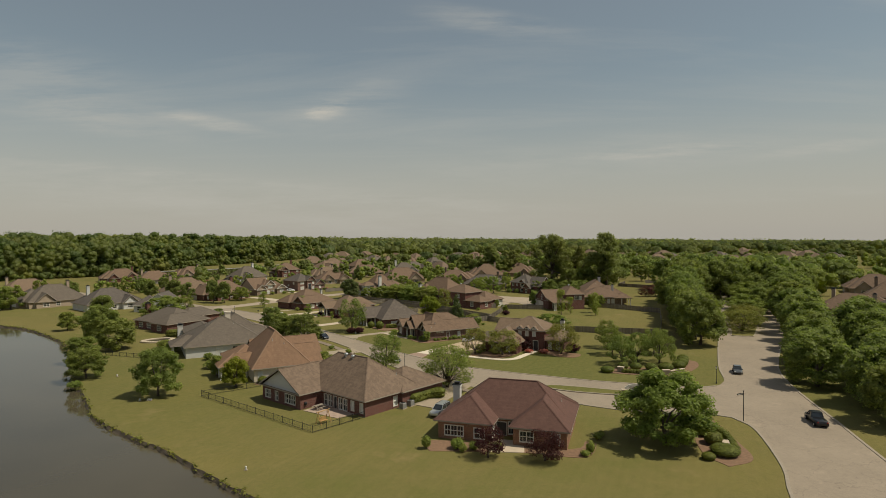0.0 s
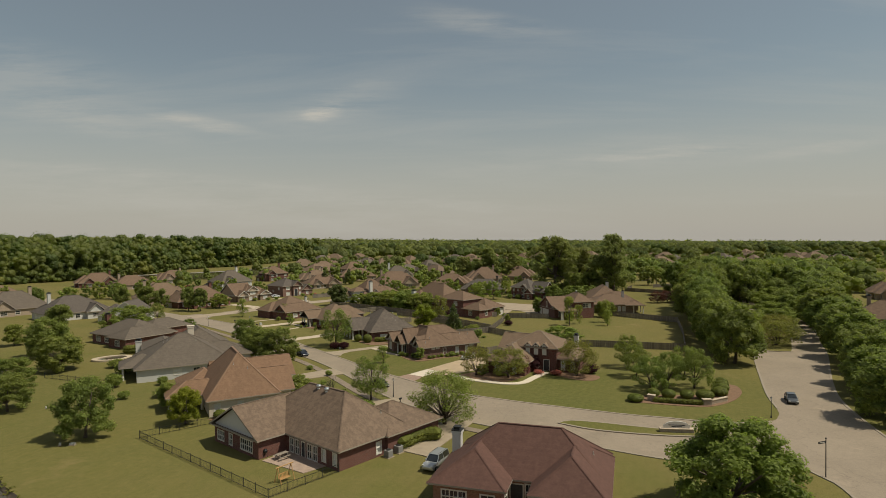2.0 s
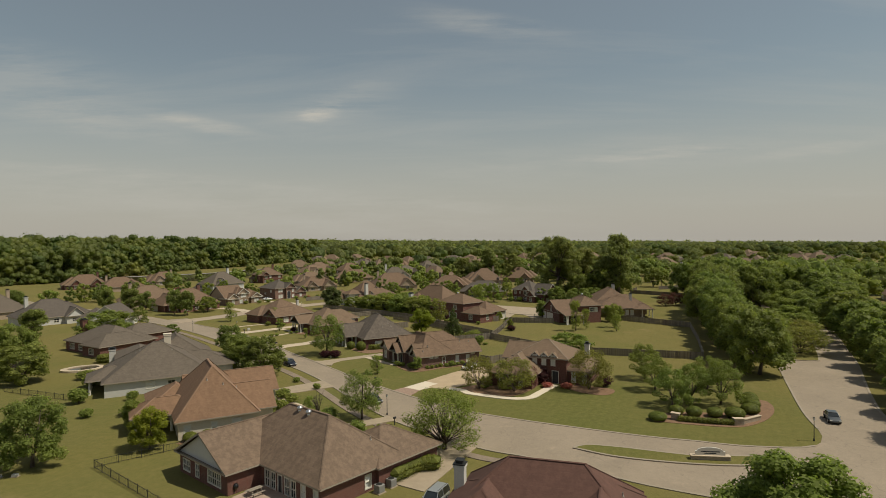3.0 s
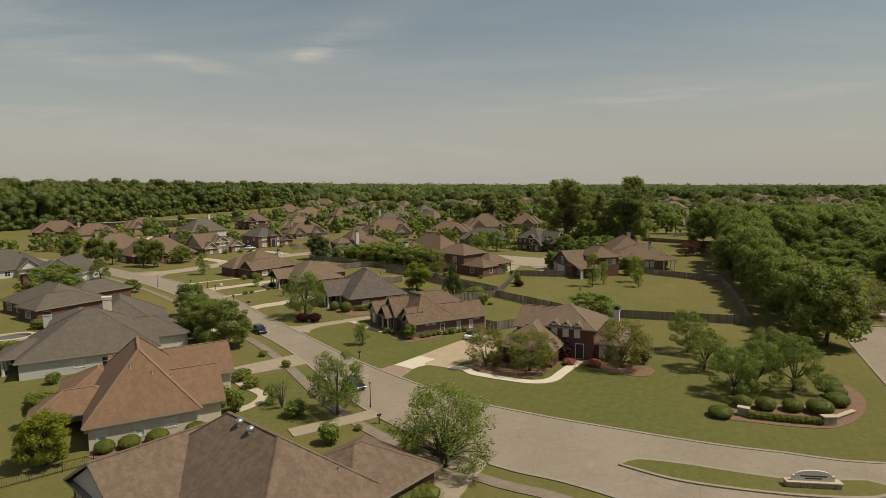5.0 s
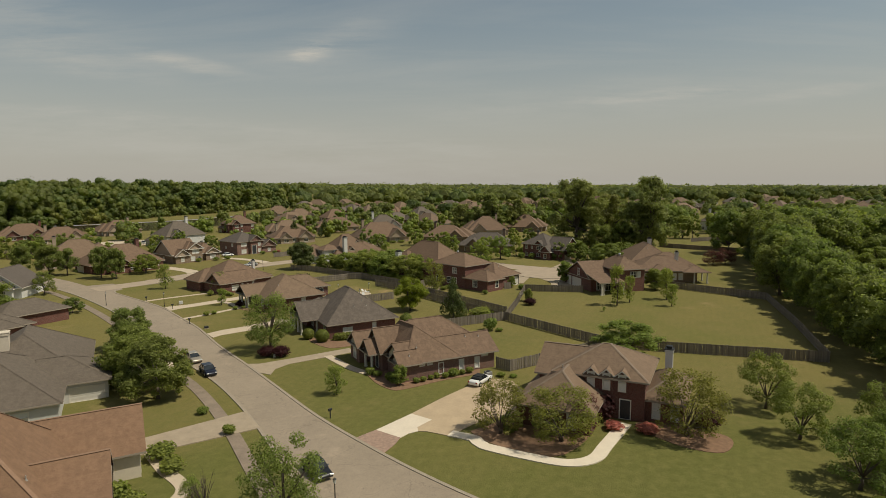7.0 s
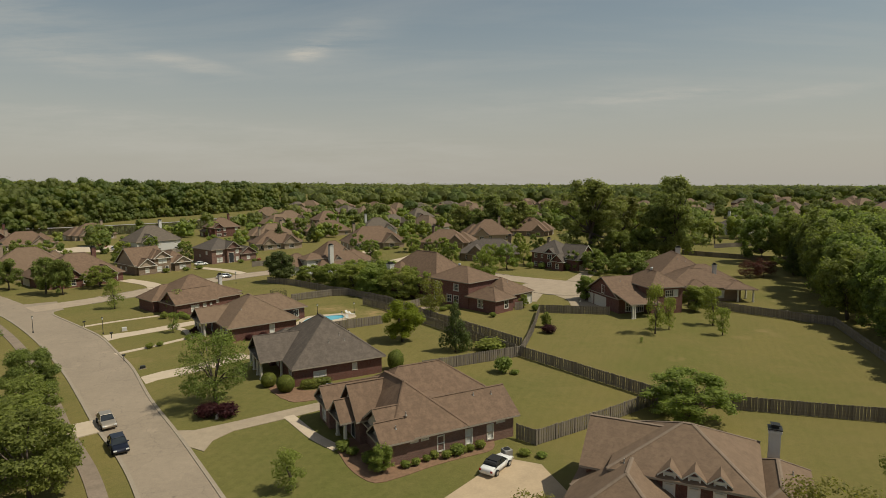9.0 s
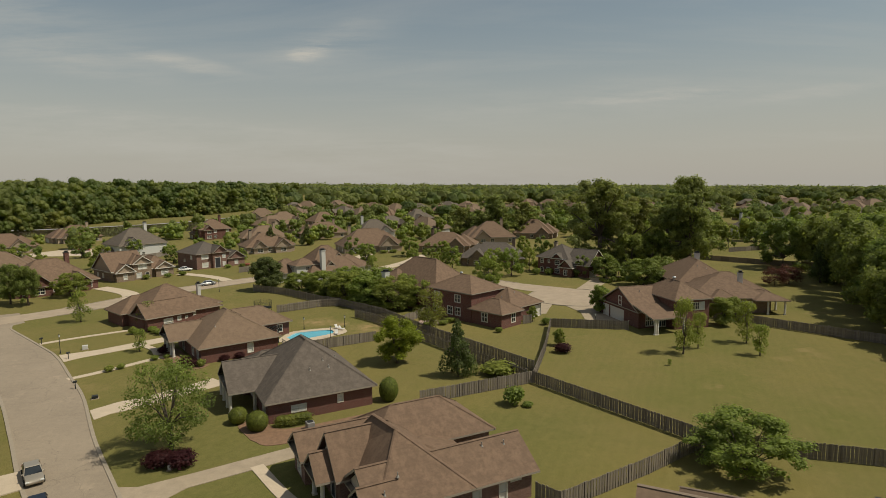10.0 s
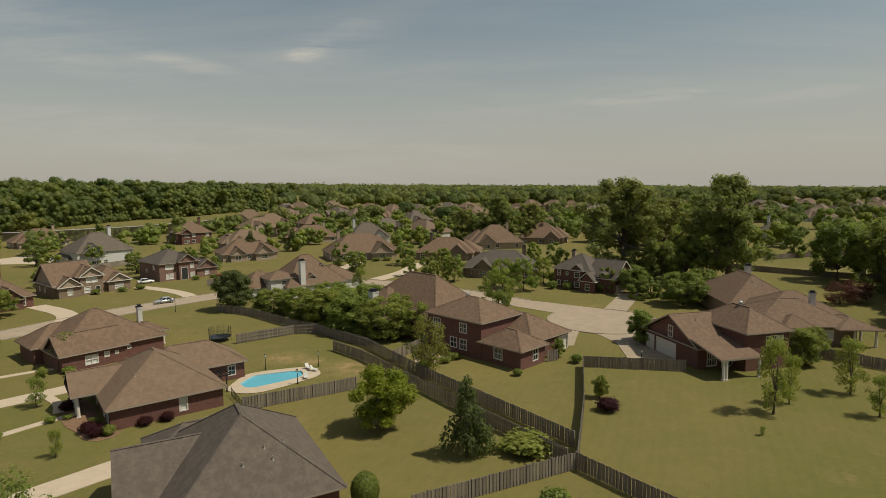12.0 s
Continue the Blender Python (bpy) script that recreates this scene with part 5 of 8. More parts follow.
# ---- plants ----
def leaf_cloud(rng, centres, radii, count, size, flat=0.8, lift=0.5, ruffle=0.34, tri=False, shell=(0.6, 1.16)):
    """Leaf clusters as small kite-shaped blades on the outer skin of many lobes."""
    centres, radii = np.array(centres, float), np.array(radii, float)
    squash = np.array([1, 1, flat])
    w = radii ** 2
    got, have = [], 0
    for _ in range(6):
        m = count * 2
        pick = rng.choice(len(centres), m, p=w / w.sum())
        d = rng.normal(size=(m, 3))
        d /= np.linalg.norm(d, axis=1)[:, None]
        c = centres[pick] + d * (radii[pick] * rng.uniform(*shell, m))[:, None] * squash
        gap = (c[:, None, :] - centres[None]) / squash
        deep = (np.linalg.norm(gap, axis=2) < radii[None] * 0.56).any(1)
        ok = ~deep
        got.append(np.hstack([c[ok], d[ok]]))
        have += ok.sum()
        if have >= count:
            break
    cd = np.concatenate(got)[:count]
    c, d = cd[:, :3], cd[:, 3:]
    count = len(c)
    nrm = d * 0.75 + rng.normal(size=(count, 3)) * ruffle
    nrm[:, 2] += lift
    nrm /= np.linalg.norm(nrm, axis=1)[:, None]
    t = np.cross(nrm, rng.normal(size=(count, 3)))
    t /= np.linalg.norm(t, axis=1)[:, None]
    b = np.cross(nrm, t)
    s = size * rng.uniform(0.55, 1.3, count)[:, None]
    if tri:
        return np.stack([c - t * s * 0.8 - b * s * 0.4, c + t * s * 0.8 - b * s * 0.4, c + b * s * 0.8 + nrm * s * 0.1], 1).reshape(-1, 3)
    return np.stack([c - t * s * 0.62, c - b * s * 0.42 + nrm * s * 0.08, c + t * s * 0.62, c + b * s * 0.42 + nrm * s * 0.08], 1).reshape(-1, 3)


T = (1 + 5 ** 0.5) / 2
ICO = np.array([(-1, T, 0), (1, T, 0), (-1, -T, 0), (1, -T, 0), (0, -1, T), (0, 1, T), (0, -1, -T), (0, 1, -T), (T, 0, -1), (T, 0, 1), (-T, 0, -1), (-T, 0, 1)]) / (1 + T * T) ** 0.5
ICO_F = np.array([(0, 11, 5), (0, 5, 1), (0, 1, 7), (0, 7, 10), (0, 10, 11), (1, 5, 9), (5, 11, 4), (11, 10, 2), (10, 7, 6), (7, 1, 8), (3, 9, 4), (3, 4, 2), (3, 2, 6), (3, 6, 8), (3, 8, 9), (4, 9, 5), (2, 4, 11), (6, 2, 10), (8, 6, 7), (9, 8, 1)])


def inner_mass(centres, radii, share=0.66, flat=0.8):
    """The shaded inside of each lobe, so that little light comes through the crown."""
    ball = ICO[ICO_F].reshape(-1, 3) * np.array([1, 1, flat])
    return (np.array(centres, float)[:, None] + ball[None] * (np.array(radii, float) * share)[:, None, None]).reshape(-1, 3)


def quads(name, v, mat, k=4):
    n = len(v) // k
    me = bpy.data.meshes.new(name)
    me.vertices.add(len(v)); me.loops.add(len(v)); me.polygons.add(n)
    me.vertices.foreach_set("co", np.ascontiguousarray(v, dtype=np.float32).ravel())
    me.loops.foreach_set("vertex_index", np.arange(len(v), dtype=np.int32))
    me.polygons.foreach_set("loop_start", np.arange(0, len(v), k, dtype=np.int32))
    me.materials.append(mat)
    me.update()
    me.validate()
    return me


def limbs(bm, rng, tips, h, r, fork):
    base = Vector((0, 0, 0))
    crotch = Vector((rng.uniform(-0.02, 0.02), rng.uniform(-0.02, 0.02), fork)) * h
    tube(bm, [base, base.lerp(crotch, 0.5) + Vector((rng.uniform(-.01, .01), rng.uniform(-.01, .01), 0)) * h, crotch], [r * 1.25, r, r * 0.8], 8)
    for tip in tips:
        tip = Vector(tip)
        mid = crotch.lerp(tip, 0.5) + Vector((rng.uniform(-.03, .03), rng.uniform(-.03, .03), 0.03)) * h
        tube(bm, [crotch - Vector((0, 0, 0.02 * h)), mid, tip], [r * 0.55, r * 0.33, r * 0.1], 6)


def make_tree(name, label, seed, mat, lobes=26, leaves=2600, size=0.036, kind="round", fork=0.22, trunks=1, category="tree", tri=False, boughs=9, core=0.6, shell=(0.6, 1.16), ruffle=0.4):
    """A tree one metre high and about one wide, scaled where it is set."""
    rng = np.random.default_rng(seed)
    cs, rs = [], []
    for i in range(lobes):
        a = rng.uniform(0, 2 * math.pi)
        if kind == "round":
            z = rng.uniform(0.20, 0.86)
            reach = 0.42 * math.sqrt(max(0.02, 1 - ((z - 0.45) / 0.48) ** 2)) * rng.uniform(0.45, 1.0)
            r = rng.uniform(0.10, 0.18)
        elif kind == "oval":
            z = rng.uniform(0.16, 0.90)
            reach = 0.40 * math.sqrt(max(0.02, 1 - ((z - 0.45) / 0.5) ** 2)) * rng.uniform(0.3, 1.0)
            r = rng.uniform(0.07, 0.14)
        elif kind == "broad":
            z = rng.uniform(0.16, 0.90)
            reach = 0.45 * max(0.02, 1 - abs((z - 0.42) / 0.52) ** 2.4) ** 0.5 * rng.uniform(0.5, 1.0)
            r = rng.uniform(0.055, 0.115)
        elif kind == "full":
            z = rng.uniform(0.10, 0.90)
            reach = 0.40 * max(0.02, 1 - abs((z - 0.46) / 0.50) ** 2.3) ** 0.5 * rng.uniform(0.62, 1.0)
            r = rng.uniform(0.07, 0.13)
        elif kind == "ragged":
            z = rng.uniform(0.10, 0.95)
            bulk = 0.30 + 0.14 * math.sin(3.1 * a + 6 * z)
            reach = bulk * max(0.05, 1 - abs((z - 0.45) / 0.56) ** 2.2) ** 0.5 * rng.uniform(0.25, 1.1)
            r = rng.uniform(0.035, 0.085)
        elif kind == "airy":
            z = rng.uniform(0.20, 0.94)
            reach = 0.44 * math.sqrt(max(0.02, 1 - ((z - 0.55) / 0.5) ** 2)) * rng.uniform(0.35, 1.0)
            r = rng.uniform(0.06, 0.12)
        else:  # cone
            z = 0.10 + 0.84 * (i / lobes)
            reach = 0.42 * (1 - z) * rng.uniform(0.4, 1.1)
            r = 0.05 + 0.12 * (1 - z)
        cs.append((reach * math.cos(a), reach * math.sin(a), z))
        rs.append(r)
    v = leaf_cloud(rng, cs, rs, leaves, size, ruffle=ruffle, tri=tri, shell=shell)
    if tri:
        v = np.concatenate([v, inner_mass(cs, rs, core)])
    e = thing(name, label, category)
    bm = bmesh.new()
    order = sorted(range(lobes), key=lambda i: -rs[i])[:boughs]
    for k in range(trunks):
        off = Vector((0.05 * math.cos(k * 2.1), 0.05 * math.sin(k * 2.1), 0)) if trunks > 1 else Vector()
        sub = bmesh.new()
        limbs(sub, rng, [cs[i] for i in order[k::trunks]], 1.0, 0.024 if trunks == 1 else 0.014, fork)
        tmp = bpy.data.meshes.new("tmp")
        sub.to_mesh(tmp); sub.free()
        for q in tmp.vertices:
            q.co += off * (0.3 + q.co.z)
        bm.from_mesh(tmp)
        bpy.data.meshes.remove(tmp)
    part("trunk", bm, BARK, e, smooth=True)
    child("crown", quads("crown", v, mat, 3 if tri else 4), e)
    return e


def make_shrub(name, label, seed, mat, lobes=9, leaves=700, size=0.085, flat=0.85, category="shrub"):
    rng = np.random.default_rng(seed)
    cs = [(rng.uniform(-0.16, 0.16), rng.uniform(-0.16, 0.16), rng.uniform(0.42, 0.58)) for _ in range(lobes)]
    rs = [rng.uniform(0.33, 0.42) for _ in range(lobes)]
    v = np.concatenate([leaf_cloud(rng, cs, rs, leaves, size, flat, tri=True), inner_mass(cs, rs, 0.8, flat)])
    v[:, 2] = np.maximum(v[:, 2], 0.0)
    e = thing(name, label, category)
    bm = bmesh.new()
    for k in range(4):
        a = k * 1.6
        tube(bm, [(0, 0, 0), (0.12 * math.cos(a), 0.12 * math.sin(a), 0.3), (0.25 * math.cos(a), 0.25 * math.sin(a), 0.6)], [0.03, 0.02, 0.008], 5)
    part("stem", bm, BARK, e)
    child("foliage", quads("foliage", v, mat, 3), e)
    return e


def make_clipped(name, label, seed, mat, leaves=1700, category="shrub"):
    """A shrub sheared to a smooth dome, close-leaved to the ground."""
    rng = np.random.default_rng(seed)
    tri = ICO[ICO_F]
    for _ in range(2):
        a, b, c = tri[:, 0], tri[:, 1], tri[:, 2]
        ab, bc, ca = ((p + q) / np.linalg.norm(p + q, axis=1)[:, None] for p, q in ((a, b), (b, c), (c, a)))
        tri = np.concatenate([np.stack(q, 1) for q in ((a, ab, ca), (ab, b, bc), (ca, bc, c), (ab, bc, ca))])
    body = tri.reshape(-1, 3)
    lump = 1 + 0.03 * np.sin(body @ np.array([5.1, 3.3, 4.2]) + seed) + 0.02 * np.sin(body @ np.array([-7.0, 9.2, 3.1]))
    body = body * lump[:, None] * 0.485 + np.array([0, 0, 0.46])
    v = np.concatenate([leaf_cloud(rng, [(0, 0, 0.46)], [0.5], leaves, 0.032, 1.0, lift=0.25, tri=True, shell=(0.94, 1.03)), body])
    v[:, 2] = np.maximum(v[:, 2], 0.0)
    e = thing(name, label, category)
    bm = bmesh.new()
    tube(bm, [(0, 0, 0), (0, 0, 0.4)], [0.04, 0.02], 6)
    part("stem", bm, BARK, e)
    child("foliage", quads("foliage", v, mat, 3), e)
    return e


MODELS = {}


def model(key, maker, *args, **kw):
    MODELS[key] = (maker, args, kw, [])


def put(key, x, y, h, w, turn=None):
    """Sets one plant: the first of a kind is built in place, the others are copies."""
    maker, args, kw, made = MODELS[key]
    rng = np.random.default_rng(int(abs(x * 31 + y * 17) * 10) + 5)
    m = pose(x, y, land(x, y), 0, 0, rng.uniform(0, 360) if turn is None else turn) @ Matrix.Diagonal((w, w * rng.uniform(0.92, 1.08), h, 1))
    if not made:
        e = maker(*args, **kw)
        e.matrix_basis = m
        made.append(e)
        return e
    src = made[0]
    keep = src.matrix_basis.copy()
    src.matrix_basis = Matrix()
    e = copy_thing(src, m)
    src.matrix_basis = keep
    return e


model("oak", make_tree, "tree", "broad mid green shade tree on the lawn", 1, LEAF_OAK, 95, 14000, 0.0185, "broad", tri=True)
model("oak2", make_tree, "tree", "broad light green maple on the lawn", 2, LEAF_LIGHT, 60, 9500, 0.027, "broad")
model("nearoak", make_tree, "tree", "large full green maple beside the maroon roof", 22, LEAF, 90, 17000, 0.0195, "broad", tri=True)
model("maple", make_tree, "tree", "green young maple on the corner lawn", 23, LEAF_OAK, 64, 9500, 0.0225, "broad", 0.2)
model("dense", make_tree, "tree", "dense dark green oak beside the avenue", 3, LEAF_OAK, 76, 7000, 0.0215, "full", tri=True, core=0.74, shell=(0.74, 1.18), ruffle=0.5)
model("dense2", make_tree, "tree", "full green oak with dense foliage", 4, LEAF_OAK, 68, 6400, 0.0225, "full", tri=True, core=0.74, shell=(0.74, 1.18), ruffle=0.5)
model("hedgetree", make_tree, "tree", "full green tree in a row behind a fence", 25, LEAF, 80, 8200, 0.0205, "full", 0.12, tri=True, core=0.7, shell=(0.7, 1.18), ruffle=0.5)
model("streettree", make_tree, "tree", "green maple on the front lawn", 26, LEAF_OAK, 90, 11500, 0.0195, "airy", 0.3, boughs=14)
model("pear", make_tree, "tree", "full dark green tree by the street", 5, LEAF_DARK, 90, 12000, 0.0185, "broad", tri=True)
model("oval", make_tree, "tree", "rounded green tree in a back garden", 6, LEAF, 50, 7000, 0.023, "oval", tri=True)
model("ovald", make_tree, "tree", "rounded dark green tree among houses", 7, LEAF_DARK, 44, 5500, 0.026, "oval", tri=True)
model("yellow", make_tree, "tree", "yellow green tree with fresh spring leaves", 8, LEAF_YELLOW, 56, 11000, 0.0195, "oval", tri=True)
model("myrtle", make_tree, "tree", "multi-stemmed olive crape myrtle in a mulch bed", 9, LEAF_OLIVE, 90, 7500, 0.022, "broad", 0.12, 4, boughs=16)
model("myrtled", make_tree, "tree", "multi-stemmed green crape myrtle in a mulch bed", 10, LEAF, 90, 10000, 0.018, "broad", 0.12, 4, boughs=16, tri=True)
model("thin", make_tree, "tree", "green street tree with bare grey twigs inside", 11, LEAF, 110, 14000, 0.0175, "broad", 0.14, 4, boughs=70)
model("sapling", make_tree, "tree", "slim young tree with light green leaves", 12, LEAF_LIGHT, 40, 3600, 0.03, "oval", 0.3)
model("thinolive", make_tree, "tree", "slim olive young tree with thin foliage", 24, LEAF_OLIVE, 50, 4200, 0.026, "oval", 0.25)
model("magnolia", make_tree, "tree", "dark conical magnolia on the lawn", 13, LEAF_DEEP, 44, 4200, 0.038, "cone", 0.6)
model("cedar", make_tree, "tree", "dark broad cedar behind a wooden fence", 14, LEAF_DEEP, 80, 9000, 0.021, "oval", 0.5, tri=True, core=0.78)
model("tall", make_tree, "tree", "tall green hardwood rising over the roofs", 15, LEAF_TALL, 170, 16000, 0.0155, "ragged", 0.3, boughs=14, tri=True)
model("tall2", make_tree, "tree", "tall thin-topped hardwood over the roofs", 16, LEAF_TALL, 150, 14500, 0.015, "ragged", 0.35, boughs=14, tri=True)
model("plum", make_tree, "tree", "plum red leaved small tree in a bed", 17, LEAF_PLUM, 36, 3600, 0.034, "round", 0.15, 3)
model("plumred", make_tree, "tree", "dull red Japanese maple by the house", 18, LEAF_RED, 36, 3600, 0.034, "round", 0.15, 2)
model("mid", make_tree, "tree", "green garden tree among the houses", 19, LEAF, 40, 1700, 0.034, "full", tri=True, boughs=6, core=0.78, shell=(0.76, 1.18), ruffle=0.5)
model("midl", make_tree, "tree", "light green garden tree among the houses", 20, LEAF_LIGHT, 40, 1700, 0.034, "full", tri=True, boughs=6, core=0.78, shell=(0.76, 1.18), ruffle=0.5)
model("midd", make_tree, "tree", "dark green garden tree among the houses", 21, LEAF_DARK, 36, 1700, 0.034, "full", tri=True, boughs=6, core=0.78, shell=(0.76, 1.18), ruffle=0.5)
model("shrub", make_shrub, "shrub", "small green shrub by the wall", 30, LEAF)
model("shrubl", make_shrub, "shrub", "small light green shrub in a bed", 31, LEAF_LIGHT)
model("clip", make_clipped, "clipped_shrub", "clipped rounded evergreen shrub", 32, LEAF_CLIP)
model("plumshrub", make_shrub, "shrub", "plum red rounded shrub on the lawn", 33, LEAF_PLUM, 6, 1400, 0.055)
model("azalea", make_shrub, "shrub", "pink flowering azalea by the door", 34, LEAF_PINK, 8, 400, 0.11)


def plant(key, *spots):
    for x, y, h, w in spots:
        put(key, x, y, h, w)


# beside the lake and round the nearest gardens
plant("oak", (-42.5, 87.0, 7.4, 7.4))
plant("dense", (-69.2, 123.8, 7.0, 9.0), (-79.7, 136.5, 8.6, 9.6))
plant("oak", (-60.0, 98.3, 5.4, 7.2), (-69.0, 112, 5.0, 6.6))
plant("ovald", (-98.5, 169.9, 7.5, 8.0), (-145.9, 209.5, 6, 7), (-144.6, 228, 7.5, 8))
plant("oval", (-38.5, 99.5, 3.6, 3.4), (-96, 150, 5, 6))
plant("yellow", (-32.6, 91.8, 5.0, 5.2))
plant("thin", (0.6, 90.4, 7.0, 9.0))
plant("streettree", (-10.0, 101.8, 6.4, 5.8))
plant("nearoak", (24.7, 65.3, 8.4, 10.6))
plant("plum", (4.6, 61.6, 3.6, 3.8), (10.4, 60.6, 3.4, 4.6))
plant("midd", (-50, 123, 4, 5))
plant("myrtled", (-77.6, 163.4, 7.6, 13.5))
plant("maple", (-83.2, 190.5, 5.2, 5.0))
plant("ovald", (-65.7, 171.2, 3.0, 4.6))
# round the house with dormers and on the corner lawn
plant("myrtle", (6.2, 116.5, 5.4, 5.8), (11.5, 114.6, 5.4, 7.4))
plant("myrtle", (23.1, 115.3, 6.5, 7.6))
plant("plumred", (14.2, 117.2, 3.4, 3.4))
plant("maple", (33.8, 121.4, 6.0, 5.8), (32.8, 114.2, 5.4, 5.4), (32.0, 105.6, 5.4, 6.0), (35.4, 107.0, 5.8, 5.6), (39.2, 106.6, 6.4, 6.6), (41.0, 114.6, 5.2, 5.2))
plant("myrtled", (25.8, 139.8, 4.9, 9.0))
# street trees across the way
plant("streettree", (-22.6, 145.2, 8.2, 7.8))
plant("pear", (-30.0, 127.0, 7.0, 7.8), (-43.0, 147, 6.2, 7.0))
plant("oak", (-34.4, 131.5, 6.2, 8.6), (-38.5, 139, 5.6, 7.0))
plant("sapling", (-10.6, 127.4, 3.4, 3.2), (-40.6, 176.7, 3.4, 2.6))
plant("sapling", (34.4, 171.6, 8.0, 4.4), (37.6, 174.2, 5.4, 3.0), (45.6, 176.4, 6.4, 4.2), (44.2, 170.4, 4.4, 3.2), (30.6, 166.8, 0.9, 0.8))
plant("yellow", (-4.0, 169.6, 6.4, 7.4))
plant("magnolia", (3.6, 163.8, 7.4, 4.8))
plant("thinolive", (0.2, 185.2, 7.6, 6.6))
plant("oval", (30.6, 197.4, 5.0, 5.0), (47.4, 187, 4.6, 5.4), (50.6, 190.4, 4.0, 4.6))
plant("oak2", (13.2, 222.4, 8.0, 6.4), (20.6, 239.4, 7.4, 6.4), (16.5, 243, 7, 6.5), (26.4, 247.4, 6.6, 5.4))
plant("midd", (37.4, 236.2, 5.6, 5.0), (41.5, 229, 4.2, 5.6), (44.5, 231, 4.6, 6.0))
plant("dense", (47.6, 222.8, 6.6, 9.6), (42.0, 233.5, 6.4, 7.6), (54, 229, 6.2, 7.6))
plant("cedar", (-35.4, 223.6, 7.8, 8.0))
plant("hedgetree", (-27.6, 220.6, 4.6, 8.0), (-21.6, 216.2, 5.6, 8.6), (-16.2, 211.2, 6.2, 9.8), (-11.0, 206.4, 6.4, 10.2), (-6.2, 202.6, 6.4, 9.8), (-17, 219, 6.0, 9.0), (-1.6, 202.4, 5.8, 7.6), (-10, 212, 6.8, 10), (-3, 207, 6.4, 9.0))
plant("ovald", (-112.4, 226.3, 7.6, 6.8), (-100, 218.5, 8.4, 8.0), (-94.8, 217.6, 7.4, 6.4), (-83, 212, 8.4, 6.6), (-78.4, 210.4, 8.2, 6.2))
plant("myrtled", (-75.5, 219.5, 5.2, 7.5))
plant("sapling", (-59.6, 195.4, 5.8, 4.6), (-13, 232.2, 6.6, 4.4))
# the avenue's two rows and its median
plant("dense", (54.0, 123.6, 12.0, 11.5), (57.5, 136, 11, 10.5), (61.5, 148.5, 11.5, 11), (66, 160, 12, 11), (69.5, 179, 12.5, 11))
plant("dense2", (70.5, 171.5, 13, 12), (73.5, 184, 13, 12), (80, 196, 15, 14), (92, 212, 17, 15), (55.8, 130, 10, 9), (59.5, 142.5, 10.5, 9.5), (63.8, 154.5, 11, 10), (68.2, 166, 11.5, 10.5), (77, 190, 14, 13), (84.5, 203, 16, 15), (93, 219, 17, 15), (97, 205, 15, 14), (104, 214, 16, 15))
plant("dense", (55.5, 70.5, 8.6, 9.6), (63.0, 80.0, 9.0, 11.0), (70.0, 90.5, 9.0, 11.0), (64, 70, 9, 11))
plant("dense", (57.0, 89.5, 8.8, 10.5), (62.5, 99.0, 8.4, 10.5), (66.5, 106.0, 8.6, 10.0), (72.5, 116.5, 8.6, 10.5), (77.5, 125.5, 9.4, 11.5), (83, 136.0, 10, 12.5), (88.5, 147, 10.5, 13), (95, 160, 11, 13.5), (102, 173, 11.5, 14))
plant("dense2", (110, 187, 11.5, 14), (116, 201, 13, 14.5), (108, 202, 10, 12), (101, 184, 8.5, 11), (94, 172, 8, 10), (118, 218, 14, 15), (108, 226, 13, 14))
plant("dense", (66.0, 86.0, 9.4, 11.5), (72.5, 96.5, 9.2, 11.0), (58.5, 78.5, 8.8, 10.0), (80, 110, 9.4, 11), (90, 127, 9.6, 12), (120, 200, 10, 12), (130, 215, 12, 13), (100, 139, 9, 11))
plant("myrtle", (71.5, 140.5, 5.6, 10.5), (76.4, 149, 5.8, 10.5))
plant("myrtled", (81.5, 158.5, 6, 10.5), (87.5, 169, 6.4, 11), (94, 181, 7, 12), (101, 194, 8, 12))
# tall hardwoods and the thicket behind the court
plant("tall", (68.8, 248, 24.6, 22))
plant("tall2", (47.6, 256.5, 24.0, 28), (58.5, 260, 19, 21))
plant("dense2", (60.0, 250, 10, 10), (53.6, 249, 9.6, 9), (93, 246, 14, 13), (97, 236, 15, 14), (96, 226, 14, 14), (103, 248, 13, 13), (110, 240, 13, 13))
plant("tall", (26.5, 338, 18, 21), (40, 342, 15, 16), (85.7, 298, 19, 18), (14, 340, 13, 14))
plant("magnolia", (88.5, 224.5, 10, 7.5), (-55, 300, 9, 8), (-46, 318, 8.5, 7))
plant("plumred", (76.4, 221.5, 4.4, 6.0), (80.5, 223, 4.6, 6))

# gardens further off: trees set in gaps between the houses
rng = np.random.default_rng(77)
KEEP = [(-69, 252, 13), (-52, 263, 12), (-40, 300, 10), (-19, 293, 13), (5, 291, 10), (-105, 308, 14), (-127, 340, 12), (-95, 330, 15), (20, 258, 9), (27, 243, 12), (80, 298, 12), (-55, 327, 9), (22, 320, 10), (42, 337, 10), (-13, 323, 10), (46, 200, 24), (-17, 253, 14), (-30, 248, 9),
        (-128, 200, 14), (-112, 186, 12), (-160, 240, 16), (-183, 316, 16), (-165, 305, 14), (-75, 232, 12), (-135, 300, 14), (116, 166, 10), (113, 146, 10), (150, 195, 11), (166, 226, 11), (131, 334, 9), (97, 274, 17), (84, 258, 9)]


def clear_of(x, y, pad=0.0):
    if any((x - a) ** 2 + (y - b) ** 2 < (r + pad) ** 2 for a, b, r in KEEP):
        return False
    return not inside((x, y), POND) and not inside((x, y), LAKE_OUT)


OFF = {"mid": [], "midl": [], "midd": []}


